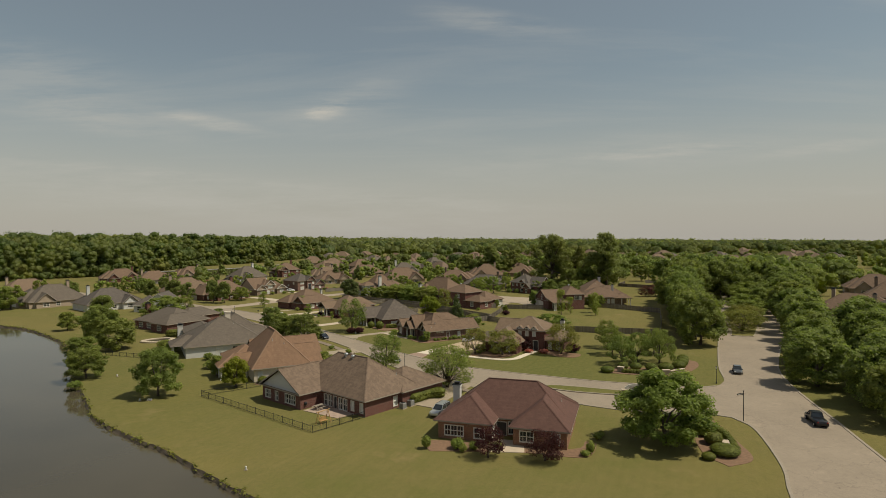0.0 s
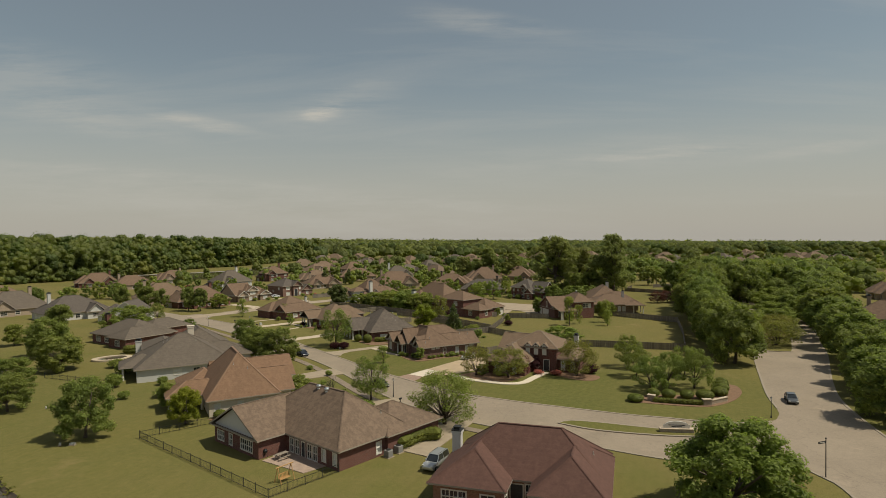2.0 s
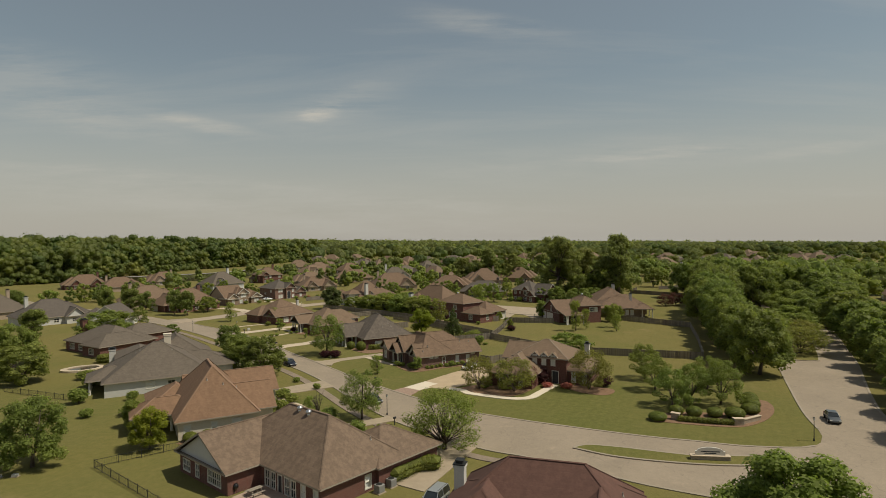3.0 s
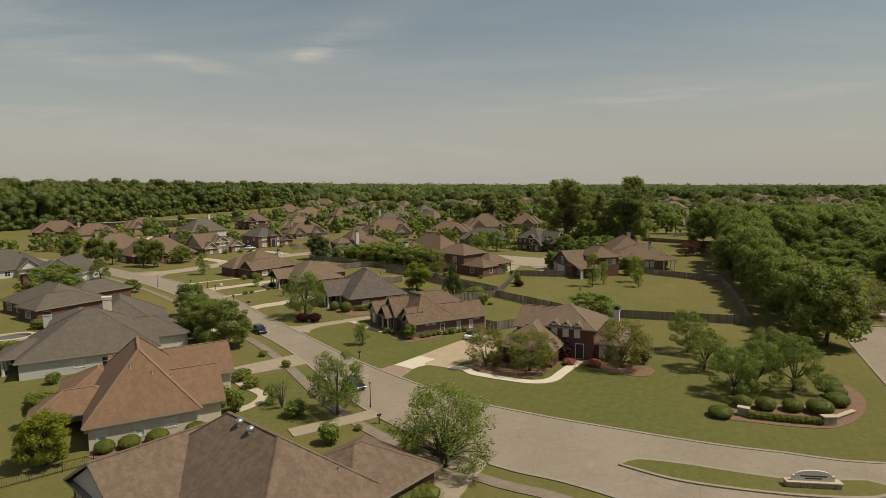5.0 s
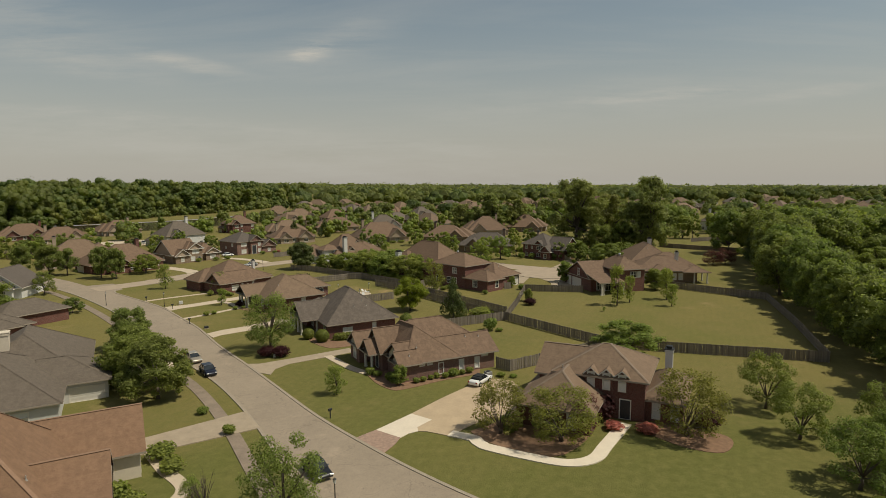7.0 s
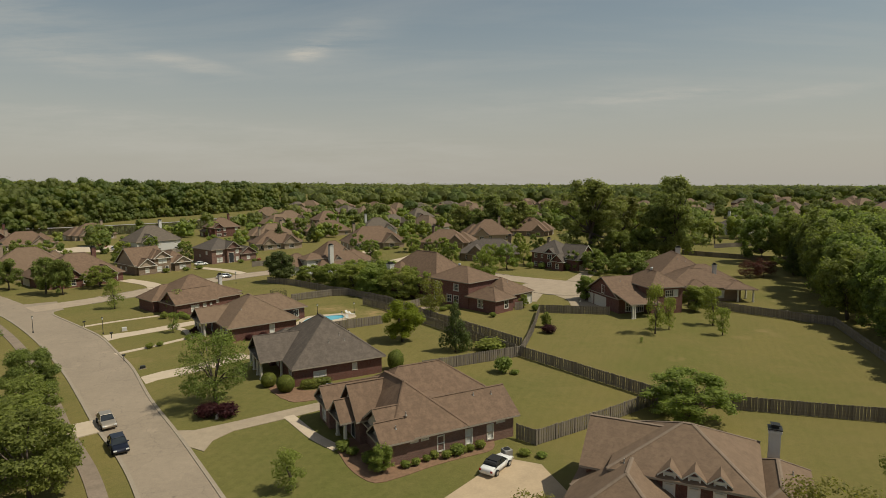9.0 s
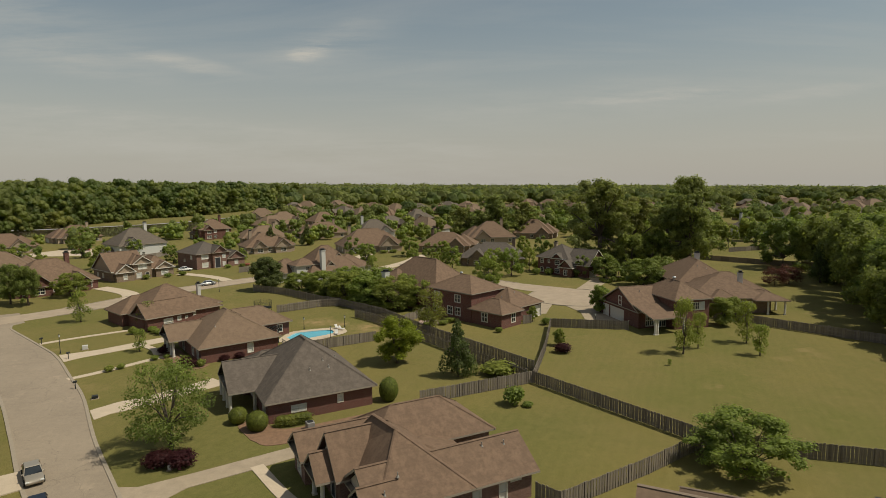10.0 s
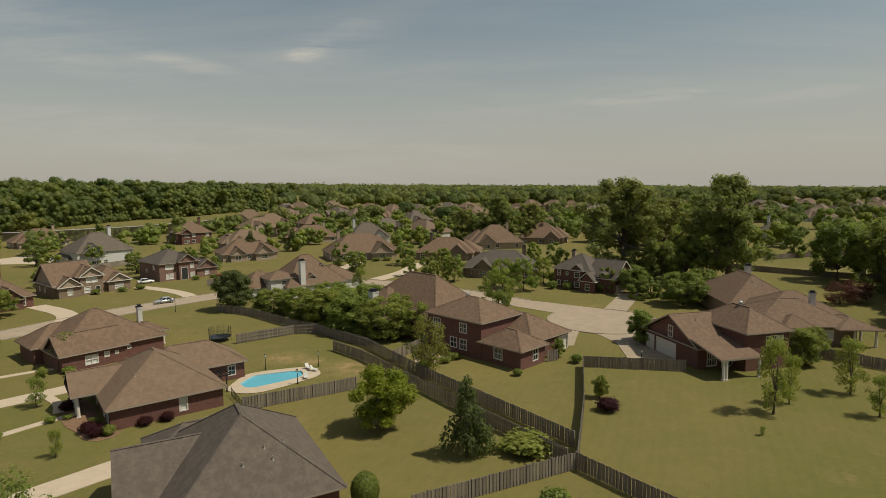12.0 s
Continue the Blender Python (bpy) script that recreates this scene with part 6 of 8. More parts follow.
def scatter(n, x0, x1, y0, y1, kinds, h0, h1, test=None):
    """Garden trees in the gaps; those far off are kept for one joined mass."""
    for _ in range(n):
        x, y = rng.uniform(x0, x1), rng.uniform(y0, y1)
        h, kind, w = rng.uniform(h0, h1), kinds[int(rng.integers(len(kinds)))], rng.uniform(0.75, 1.1)
        if clear_of(x, y) and (test is None or test(x, y)):
            if y > 300 or x > 118:
                OFF[kind].append((x, y, h, h * w))
            else:
                put(kind, round(x, 1), round(y, 1), h, h * w)


scatter(90, -150, 40, 250, 350, ["mid", "midl", "midd"], 3.5, 7)
scatter(150, -150, 30, 325, 480, ["mid", "midl", "midd", "midd"], 4, 7.5)
scatter(110, 10, 150, 325, 480, ["mid", "midd", "midd"], 5, 10)
scatter(30, -230, -100, 180, 330, ["mid", "midd", "midl"], 5, 9)
scatter(50, 60, 150, 265, 440, ["mid", "midd", "midl"], 7, 13)
scatter(26, 98, 150, 212, 275, ["mid", "midd", "midl"], 10, 16)
scatter(150, 84, 300, 80, 420, ["mid", "midd", "midl"], 7, 11.5, lambda x, y: x > 0.58 * y + 24 or y > 260)
scatter(70, 95, 170, 90, 260, ["mid", "midd", "midd"], 7, 10, lambda x, y: x > 0.58 * y + 24)


# ---- woodland: uncountable crowns ----
def wood(name, label, spots, blades, mat, low=0.35, lobes=13, ball=False, fine=0.72):
    """spots: x, y, height, width. Each crown is a heap of leafy lobes, ragged with loose blades."""
    r = np.random.default_rng(len(spots))
    out = []
    for x, y, h, w in spots:
        a = r.uniform(0, 2 * np.pi, lobes)
        z = h * r.uniform(low, 0.88, lobes)
        shape = np.sqrt(np.maximum(0.03, 1 - ((z / h - 0.52) / 0.46) ** 2)) if ball else 1 - 0.75 * (z / h) ** 2.5
        reach = np.sqrt(r.uniform(0.03, 0.16 if ball else 0.2, lobes)) * w * shape
        rs = r.uniform(0.75, 1.25, lobes) * w * 0.80 / math.sqrt(lobes)
        cs = np.stack([x + reach * np.cos(a), y + reach * np.sin(a), np.minimum(z, h - rs * 0.8)], 1)
        v = np.concatenate([leaf_cloud(r, cs, rs, blades, w * fine / math.sqrt(blades), 0.92, 0.55, 0.55, tri=True, shell=(0.8, 1.14 if fine > 0.7 else 0.98)), inner_mass(cs, rs, 0.82 if fine > 0.7 else 0.92, 0.92)])
        v[:, 2] = np.maximum(v[:, 2], 0.1) + land(x, y)
        out.append(v)
    ob = new(name, quads(name, np.concatenate(out), mat, 3))
    return tagged(ob, label, "woodland", kind="stuff")


def mixed_wood(name, label, spots, blades, low=0.35, lobes=13, fine=0.72):
    """Crowns of three tones stand mingled."""
    r = np.random.default_rng(len(spots) + 7)
    tone = r.choice(3, len(spots), p=(0.35, 0.4, 0.25))
    for k, (word, mat) in enumerate((("dark", WOOD_DARK), ("mid", WOOD_FAR), ("light", WOOD_LIGHT))):
        wood(name, f"{word} green {label}", [q for q, t in zip(spots, tone) if t == k], blades, mat, low, lobes, False, fine)


def line_x(y):
    """The west wood's edge: x at a given y."""
    return np.interp(y, [150, 300, 322, 341, 362, 419, 498, 548, 640, 760], [-290, -262, -246, -230, -212, -204, -192, -168, -150, -140])


edge, fringe, deep, far = [], [], [], []
for y in np.arange(230, 700, 7.5):
    for k in range(6):
        x = line_x(y) - 7 - k * 9 + rng.uniform(-3.5, 3.5)
        edge.append((x, y + rng.uniform(-3.5, 3.5), rng.uniform(16, 21.5) + 1.7 * k, rng.uniform(9, 15)))
for y in np.arange(230, 700, 4.5):
    fringe.append((line_x(y) + rng.uniform(-5, 1), y, rng.uniform(4, 10), rng.uniform(6, 9)))
for y in np.arange(240, 1100, 20.0):
    for x in np.arange(-900, -200, 20.0):
        xx, yy = x + rng.uniform(-8, 8), y + rng.uniform(-8, 8)
        if xx < line_x(min(yy, 760)) - 58 and abs(xx) < 1.05 * yy + 60:
            deep.append((xx, yy, rng.uniform(26, 31) if yy < 600 else rng.uniform(17, 23), rng.uniform(13, 20)))
for y in np.arange(400, 1150, 24.0):
    for x in np.arange(-180, 900, 24.0):
        xx, yy = x + rng.uniform(-11, 11), y + rng.uniform(-11, 11)
        if xx > line_x(min(yy, 760)) + np.interp(yy, [400, 500, 560], [60, 50, 8]) and abs(xx) < 0.95 * yy + 40 and not inside((xx, yy), POND) and rng.random() < (0.68 if yy < 640 else 0.92):
            edge_h = rng.uniform(5, 10.5) if yy < 640 else rng.uniform(9, 16)
            deep.append((xx, yy, edge_h, edge_h * rng.uniform(0.9, 1.4)))
for y in np.geomspace(1150, 3600, 11):
    step = y * 0.035
    for x in np.arange(-y * 1.0, y * 1.0, step):
        far.append((x + rng.uniform(-.4, .4) * step, y * rng.uniform(0.96, 1.04), rng.uniform(11, 17), step * rng.uniform(1.1, 1.5)))
wood("garden_trees", "green garden trees among the far houses", OFF["mid"], 330, LEAF, 0.2, 12, True)
wood("garden_trees", "light green garden trees among the far houses", OFF["midl"], 330, LEAF_LIGHT, 0.2, 12, True)
wood("garden_trees", "dark green garden trees among the far houses", OFF["midd"], 330, LEAF_DARK, 0.2, 12, True)
mixed_wood("woodland_fringe", "scrub along the levee", fringe, 300, 0.12, 12)
mixed_wood("woodland_edge", "woodland along the levee", edge, 620, 0.12, 16)
mixed_wood("woodland", "woodland crowns behind the houses", [d for d in deep if d[1] < 620], 340, 0.45, 12)
mixed_wood("woodland_beyond", "woodland crowns reaching far off", [d for d in deep if d[1] >= 620], 52, 0.35, 5, 0.6)
mixed_wood("woodland_far", "distant woodland on the horizon", far, 60, 0.35, 6, 0.42)

# rough grass and reeds hanging over the lake's edge
r = np.random.default_rng(12)
tufts = []
for a, b in zip(SHORE, SHORE[1:]):
    if 20 < a.y < 210 and a.x > -190:
        for k in range(max(1, int((b - a).length / 0.45))):
            q = a.lerp(b, r.random())
            tufts.append((q.x + r.uniform(-0.3, 0.3), q.y + r.uniform(-0.3, 0.3), r.uniform(-0.15, 0.12)))
v = leaf_cloud(r, tufts, r.uniform(0.14, 0.34, len(tufts)), 9 * len(tufts), 0.16, 0.7, tri=True)
tagged(new("shore_grass", quads("shore_grass", v, LEAF_OLIVE, 3)), "rough dark grass along the lake's edge", "grass", kind="stuff")

# ---- houses further off ----
def far_house(label, x, y, ang, w, d, storeys, wall, roof, seed, gables=1, chimney=True, garage=True):
    """A simpler suburban house: hip body, side wing, street gables, windows on the near sides."""
    r = np.random.default_rng(seed)
    ev = 2.75 if storeys == 1 else 5.3
    p = r.uniform(0.62, 0.8)
    wings = [(-w / 2, -d / 2, w / 2, d / 2, ev, p, "hip")]
    side = 1 if r.random() < 0.5 else -1
    wings.append((side * w * 0.32 - w * 0.25, -d * 0.15, side * w * 0.32 + w * 0.27, d * 0.72, 2.7, p, "hip"))
    opens = []
    for g in range(gables):
        gx = (-1) ** g * side * w * 0.24
        gw = w * r.uniform(0.26, 0.34)
        wings.append((gx - gw / 2, -d / 2 - r.uniform(1.0, 2.2), gx + gw / 2, 0, ev - 0.1 * (g + 1) if storeys == 1 else (ev - 0.2 if g == 0 else 2.9), 0.9, "gy"))
        opens.append((len(wings) - 1, "S", gx, min(1.8, gw * 0.5), 1.6, 0.6, "win"))
        if storeys == 2 and g == 0:
            opens.append((len(wings) - 1, "S", gx, min(1.6, gw * 0.45), 1.4, 3.4, "win"))
    for k in (-0.38, -0.02, 0.38):
        if not any(abs(k * w - o[2]) < 2.2 for o in opens):
            opens.append((0, "S", k * w, 1.3, 1.6, 0.6, "win"))
            if storeys == 2:
                opens.append((0, "S", k * w, 1.3, 1.4, 3.4, "blind"))
    for k in (-0.28, 0.2):
        opens.append((0, "E", k * d, 1.1, 1.5, 0.7, "win"))
        opens.append((0, "W", k * d, 1.1, 1.5, 0.7, "blind"))
    if garage:
        opens.append((1, "E" if side > 0 else "W", d * 0.42, min(4.6, d * 0.4), 2.1, 0.0, "garage"))
    top = roof_shape(wings[0])[5][2]
    ch = [(-side * w * 0.3, d * 0.2, 0.9, top + 0.15, wall)] if chimney else []
    return house(label, (x, y), ang, wings, wall, roof, opens, gable=wall, chimneys=ch, group="houses of the far streets")


FAR = [
    ("tan brick house with a stone front gable", -56.5, 300, 30, 16, 12, 1, TAN, R_BROWN, 3, 2),
    ("white sided two-storey house with a brown roof", -97, 291, 50, 15, 12, 2, SIDING, R_GREY, 4, 1),
    ("red brick house with white-trimmed street gables", -85, 227, 50, 16, 12, 1, BRICK_RED, R_BROWN, 5, 2),
    ("tan house with a broad grey brown hip roof", -104, 238, 35, 18, 14, 1, TAN, R_WEATHER, 6, 1),
    ("pale brick house with a gabled porch", -147, 343, 45, 16, 12, 1, TAN, R_BROWN, 7, 1),
    ("two-storey red brick house beside a pond", -94, 352, 35, 13, 11, 2, BRICK_RED, R_BROWN, 8, 1),
    ("tan brick house with a tall brown hip roof", -21, 299, 22, 20, 13, 1, TAN, R_BROWN, 9, 1),
    ("brown brick house with a dark chimney", 6, 296, -10, 17, 12, 1, BRICK_TAN, R_BROWN, 11, 1),
    ("low brick house with a dark grey roof", 19, 262, -14, 17, 11, 1, BRICK_TAN, R_DARK, 12, 1),
    ("tan house with a brown hip roof among trees", 24, 325, 5, 17, 14, 1, TAN, R_BROWN, 13, 1),
    ("brown roofed house among trees", 44, 340, -15, 16, 13, 1, BRICK_TAN, R_BROWN, 14, 1),
    ("brown roofed house behind tall hardwoods", 82, 302, -20, 15, 12, 1, TAN, R_BROWN, 15, 1),
    ("tall pale gabled house beyond the wood", 131, 334, -40, 10, 11, 2, SIDING, R_DARK, 16, 1),
    ("pale gabled two-storey house with a white wall", -22, 331, 20, 14, 11, 2, SIDING, R_GREY, 17, 1),
    ("brown roofed house in a far row", -46, 351, 25, 18, 12, 1, TAN, R_BROWN, 18, 1),
    ("brown roofed house in a far row", -66, 332, 35, 16, 12, 1, TAN, R_WEATHER, 19, 1),
    ("grey roofed house by the lake", -113, 198, 50, 17, 13, 1, GREYWALL, R_DARK, 20, 1),
    ("tan house with a grey roof by the lake", -138, 208, 50, 18, 13, 1, TAN, R_GREY, 21, 1),
    ("tan house with a brown roof by the lake", -170, 240, 50, 20, 14, 1, TAN, R_WEATHER, 22, 1),
    ("red brick house with white-trimmed gables", -176, 322, 35, 18, 12, 1, BRICK_RED, R_BROWN, 23, 2),
    ("tan house with a tall chimney", -150, 305, 40, 17, 12, 1, TAN, R_BROWN, 24, 1),
    ("brown roofed house beyond the avenue", 116, 166, -40, 17, 12, 1, TAN, R_BROWN, 25, 1),
    ("dark roofed house beyond the avenue", 113, 146, -40, 16, 12, 1, TAN, R_DARK, 26, 1),
    ("brown roofed house beyond the avenue", 150, 195, -35, 17, 13, 1, BRICK_TAN, R_BROWN, 27, 1),
    ("brown roofed house beyond the avenue", 166, 226, -30, 17, 13, 1, TAN, R_BROWN, 28, 1),
]
for f in FAR:
    far_house(*f)
# red brick house behind the grey-roofed one
H5 = house("red brick house with low grey hip roofs and brick chimney", (-80.5, 153.5), -32, [
    (0, 0, 15, 11, 2.7, 0.52, "hip"), (9.5, -1.5, 16, 9, 2.75, 0.55, "hip"), (-2, 3, 6, 12, 2.65, 0.5, "hip"), (0.6, 9.5, 7.6, 20, 2.68, 0.5, "hip")],
    BRICK_RED, R_GREY, [(0, "S", 2.5, 1.8, 1.6, 0.6, "win"), (0, "S", 6.0, 1.8, 1.6, 0.6, "win"), (1, "S", 12.8, 1.8, 1.6, 0.6, "win"), (0, "W", 4, 1.2, 1.6, 0.6, "win")],
    gable=SIDING, chimneys=[(-2.4, 5.0, 1.1, 5.8, BRICK_RED)])

house("grey roofed house with a white-trimmed pale gable", (-98, 184.5), 8, [
    (3.3, 0, 13, 9.4, 2.75, 0.72, "gy"), (0, 2, 7, 9.6, 2.7, 0.7, "hip"), (7.6, -0.8, 11.6, 4, 2.68, 0.72, "gy")],
    SIDING, R_DARK, [(0, "S", 5.2, 1.3, 1.6, 0.6, "win"), (2, "S", 9.6, 1.6, 1.6, 0.6, "win"), (1, "S", 1.6, 1.2, 1.5, 0.7, "win")],
    trim=WHITE, gable=SIDING, group="houses of the far streets")

# three houses that face the far bend
house("taupe brick house with three white-trimmed gables and shrubs", (-75.0, 235.9), 50, [
    (0, 1.2, 8, 12, 3.2, 0.72, "gx"), (0.4, 0, 4.6, 5, 2.8, 0.78, "gy"), (4.3, 1.2, 9.4, 11, 5.0, 0.7, "hip"), (4.7, 0.6, 9.0, 5, 4.95, 0.72, "gy"), (8.5, 1.6, 15.2, 11, 2.8, 0.75, "hip"), (10.2, 0.7, 14.6, 5, 2.8, 0.62, "gy")],
    BRICK_TAN, R_BROWN,
    [(1, "S", 2.5, 1.0, 1.6, 0.6, "blind"), (3, "S", 6.9, 2.2, 1.5, 3.2, "blind"), (3, "S", 6.0, 1.3, 1.7, 0.5, "blind"), (3, "S", 8.0, 0.95, 2.1, 0.05, "door"), (5, "S", 12.4, 1.8, 1.5, 0.6, "blind"), (0, "W", 6.5, 0.9, 1.4, 0.9, "blind"), (0, "W", 9.5, 0.8, 1.2, 1.0, "blind")],
    trim=WHITE, gable=TAN, group="houses of the far streets")
house("two-storey dark brick house with a tall arched entry", (-63.4, 256.2), 48, [
    (0, 0, 9.6, 11, 5.3, 0.56, "hip"), (4.4, -0.8, 8.4, 5, 5.5, 0.8, "gy"), (9, -0.3, 14.2, 8, 2.8, 0.7, "gy")],
    BRICK_MAUVE, R_DARK,
    [(0, "S", 2.4, 2.0, 1.5, 3.5, "blind"), (0, "S", 2.4, 1.8, 1.7, 0.5, "blind"), (1, "S", 5.7, 1.7, 3.8, 0.05, "door"), (1, "S", 7.6, 1.0, 1.4, 3.4, "blind"), (1, "S", 7.6, 1.0, 1.5, 0.6, "blind"), (2, "S", 11.6, 1.1, 1.5, 0.6, "blind"), (0, "W", 3.0, 1.0, 1.3, 3.4, "blind"), (0, "W", 7.0, 1.0, 1.0, 2.2, "win")],
    group="houses of the far streets")
house("pale stucco house with small dormers and a white chimney", (-28.0, 232.6), 38, [
    (1, 1, 14, 12, 2.8, 0.95, "hip"), (-2.0, 2.4, 3.4, 7, 5.0, 0.5, "hip"), (-6, 5, 2, 12, 2.7, 0.75, "hip"), (10, 3, 19, 12, 2.7, 0.6, "hip"), (5.8, 1.95, 7.4, 5, 4.2, 0.9, "gy"), (9.2, 4.1, 10.8, 7, 6.2, 0.9, "gy")],
    SIDING, R_BROWN, [(1, "W", 4.7, 2.0, 1.4, 3.2, "win"), (1, "S", 0.8, 1.0, 1.2, 3.3, "win"), (0, "S", 4.2, 1.6, 1.5, 0.6, "win"), (0, "S", 11.5, 1.6, 1.5, 0.6, "win")],
    gable=WHITE, chimneys=[(4.2, 1.2, 1.05, 7.4, SIDING)], group="houses of the far streets")

# rows of roofs beyond the woods, small with distance
rng = np.random.default_rng(5)
DISTANT = [(30, 470), (56, 486), (84, 468), (60, 520), (96, 566), (120, 608), (92, 640), (122, 560), (148, 590), (144, 516), (170, 548), (190, 600), (210, 560), (233, 520), (260, 500), (283, 530), (298, 572), (330, 545), (355, 600), (372, 560), (310, 500), (-28, 480), (-45, 500), (-70, 462), (-98, 443), (-60, 430), (20, 420), (-20, 400), (-75, 400)]
walls, roofs = [TAN, BRICK_TAN, GREYWALL, BRICK_MAUVE], [R_BROWN, R_WEATHER, R_GREY, R_TAN]
for i, (x, y) in enumerate(DISTANT):
    far_house("small distant house under a brown hip roof", x, y, float(rng.uniform(-50, 50)), 16, 12, 2 if i % 4 == 0 else 1, walls[i % 4], roofs[(i * 3 + 1) % 4], 100 + i, 1, False, False)


def roof_house(x, y, ang, seed):
    """A house so far off that its roof and walls are all that shows."""
    r = np.random.default_rng(seed)
    w, d, p = r.uniform(14, 18), r.uniform(10, 13), r.uniform(0.62, 0.8)
    ev = 2.75 if seed % 4 else 5.2
    wings = [(-w / 2, -d / 2, w / 2, d / 2, ev, p, "hip"), (-w * 0.4, -d / 2 - 2, -w * 0.05, 1, ev - 0.1, 0.9, "gy"), (w * 0.1, -1, w * 0.55, d * 0.7, 2.7, p, "hip")]
    house("distant house under a brown hip roof", (x, y), ang, wings, walls[seed % 4], roofs[(seed * 3 + 1) % 4], group="houses of the far streets")


spots = [(float(x) + float(rng.uniform(-7, 7)), float(y) + float(rng.uniform(-7, 7))) for y in (372, 404, 438, 476, 518, 566, 616) for x in np.arange(-0.18 * y, 0.68 * y, 33)]
taken = [(f[1], f[2]) for f in FAR] + DISTANT
for i, (x, y) in enumerate(spots):
    if y < 420 and x > 60 or inside((x, y), POND) or any((x - a) ** 2 + (y - b) ** 2 < 22 ** 2 for a, b in taken):
        continue
    roof_house(x, y, float(rng.uniform(-60, 60)), 300 + i)

# ---- fences ----
def plank_panel(length, height):
    """One bay of a far board fence: a folded sheet whose boards stand proud by turns."""
    r = np.random.default_rng(int(length * 100))
    n = max(2, int(length / 0.145))
    v, f = [], []
    for k in range(n):
        y, t = 0.015 if k % 2 else -0.015, float(r.uniform(-0.035, 0.03))
        for x in (length * k / n, length * (k + 1) / n):
            v += [(x, y - 0.012, 0.04), (x, y - 0.012, height + t), (x, y + 0.012, height + t), (x, y + 0.012, 0.04)]
    for i in range(2 * n - 1):
        a, b = 4 * i, 4 * i + 4
        f += [(a + k, b + k, b + (k + 1) % 4, a + (k + 1) % 4) for k in range(3)]
    return mesh_of("panel", v, f, FENCEWOOD)


def post_mesh(s, h, mat):
    bm = bmesh.new()
    box(bm, -s / 2, -s / 2, 0, s / 2, s / 2, h, bevel=0.01)
    bmesh.ops.recalc_face_normals(bm, faces=bm.faces[:])
    me = bpy.data.meshes.new("post")
    bm.to_mesh(me)
    bm.free()
    me.materials.append(mat)
    return me


def board_meshes():
    """Four weathered boards of slightly different height and width with dog-eared tops."""
    out = []
    for w, h in ((0.142, 1.88 * M), (0.138, 1.91 * M), (0.145, 1.86 * M), (0.140, 1.93 * M)):
        me = bpy.data.meshes.new("board")
        c = 0.03
        ring = [(-w / 2, 0.04), (w / 2, 0.04), (w / 2, h - c), (w / 2 - c, h), (-w / 2 + c, h), (-w / 2, h - c)]
        v = [(x, y, z) for y in (-0.011, 0.011) for x, z in ring]
        me.from_pydata(v, [], [(0, 1, 2, 3, 4, 5), (11, 10, 9, 8, 7, 6)] + [(i, i + 6, (i + 1) % 6 + 6, (i + 1) % 6) for i in range(6)])
        me.materials.append(FENCEWOOD)
        out.append(me)
    return out


PANEL, POST, BOARDS = plank_panel(2.4, 1.9 * M), post_mesh(0.11, 1.94 * M, FENCEWOOD), board_meshes()
bm = bmesh.new()
box(bm, 0, 0.034, -0.045, 2.4, 0.072, 0.045)
bmesh.ops.recalc_face_normals(bm, faces=bm.faces[:])
RAIL = bpy.data.meshes.new("rail")
bm.to_mesh(RAIL)
bm.free()
RAIL.materials.append(FENCEWOOD)


def fence(points, label="weathered grey wooden privacy fence", group="garden fences", near=True):
    """Boards stand on alternate sides of three rails; bays far off are one panel each."""
    r = np.random.default_rng(int(abs(points[0][0] * 10) + points[0][1]))
    for a, b in zip(points, points[1:]):
        a, b = Vector(a), Vector(b)
        d = b - a
        e = thing("fence", label, "fence", (a.x, a.y, 0), math.degrees(math.atan2(d.y, d.x)), group)
        n = max(1, round(d.length / 2.4))
        k = d.length / n
        for i in range(n):
            child("post", POST, e, pose(k * i, 0, 0))
            if not near:
                child("panel", PANEL, e, Matrix.Translation((k * i, 0, 0)) @ Matrix.Diagonal((k / 2.4, 1, 1, 1)))
                continue
            for z in (0.3, 0.8, 1.28):
                child("rail", RAIL, e, Matrix.Translation((k * i, 0, z)) @ Matrix.Diagonal((k / 2.4, 1, 1, 1)))
            m = round(k / 0.152)
            for j in range(m):
                x = k * (i + (j + 0.5) / m) + r.uniform(-0.012, 0.012)
                child("board", BOARDS[int(r.integers(4))], e, pose(x, 0.022 if j % 2 else -0.022, r.uniform(-0.03, 0.02), 0, r.uniform(-0.8, 0.8), 0))
        child("post", POST, e, pose(d.length, 0, 0))


fence([(-0.8, 155.2), (12.2, 161.2)])
fence([(12.2, 161.2), (24.6, 144.2)])
fence([(8.0, 135.8), (9.5, 134.4), (17.7, 139.4), (24.6, 144.2)])
fence([(24.6, 144.2), (32, 141.4), (50.2, 135.9)])
fence([(50.2, 135.9), (57.8, 155.5), (64.4, 174.8), (55, 184.6), (48.6, 192.4)])
fence([(12.4, 161.6), (16.2, 174), (19.6, 187.2), (31.4, 184.8)])
fence([(11.6, 161.9), (5.3, 171.0), (-0.8, 180.0), (-8.2, 191.2), (-12.8, 196.2)])
fence([(13.0, 165.2), (5.9, 175.4), (-0.2, 183.9), (-4.2, 190.6), (-8.4, 197.4), (-16.8, 205.8), (-20.4, 205.4), (-27.4, 200.4)])
fence([(-18.6, 174.7), (-7.8, 180.6)])
fence([(-38.2, 222.8), (-30.8, 218.4), (-21.3, 209.2), (-16.8, 206.2)])
fence([(-4.2, 190.8), (0.2, 198.4)])
fence([(15.6, 189.6), (17.0, 190.2)])
fence([(86, 278), (79, 266), (92, 252.7), (106, 243)], near=False)
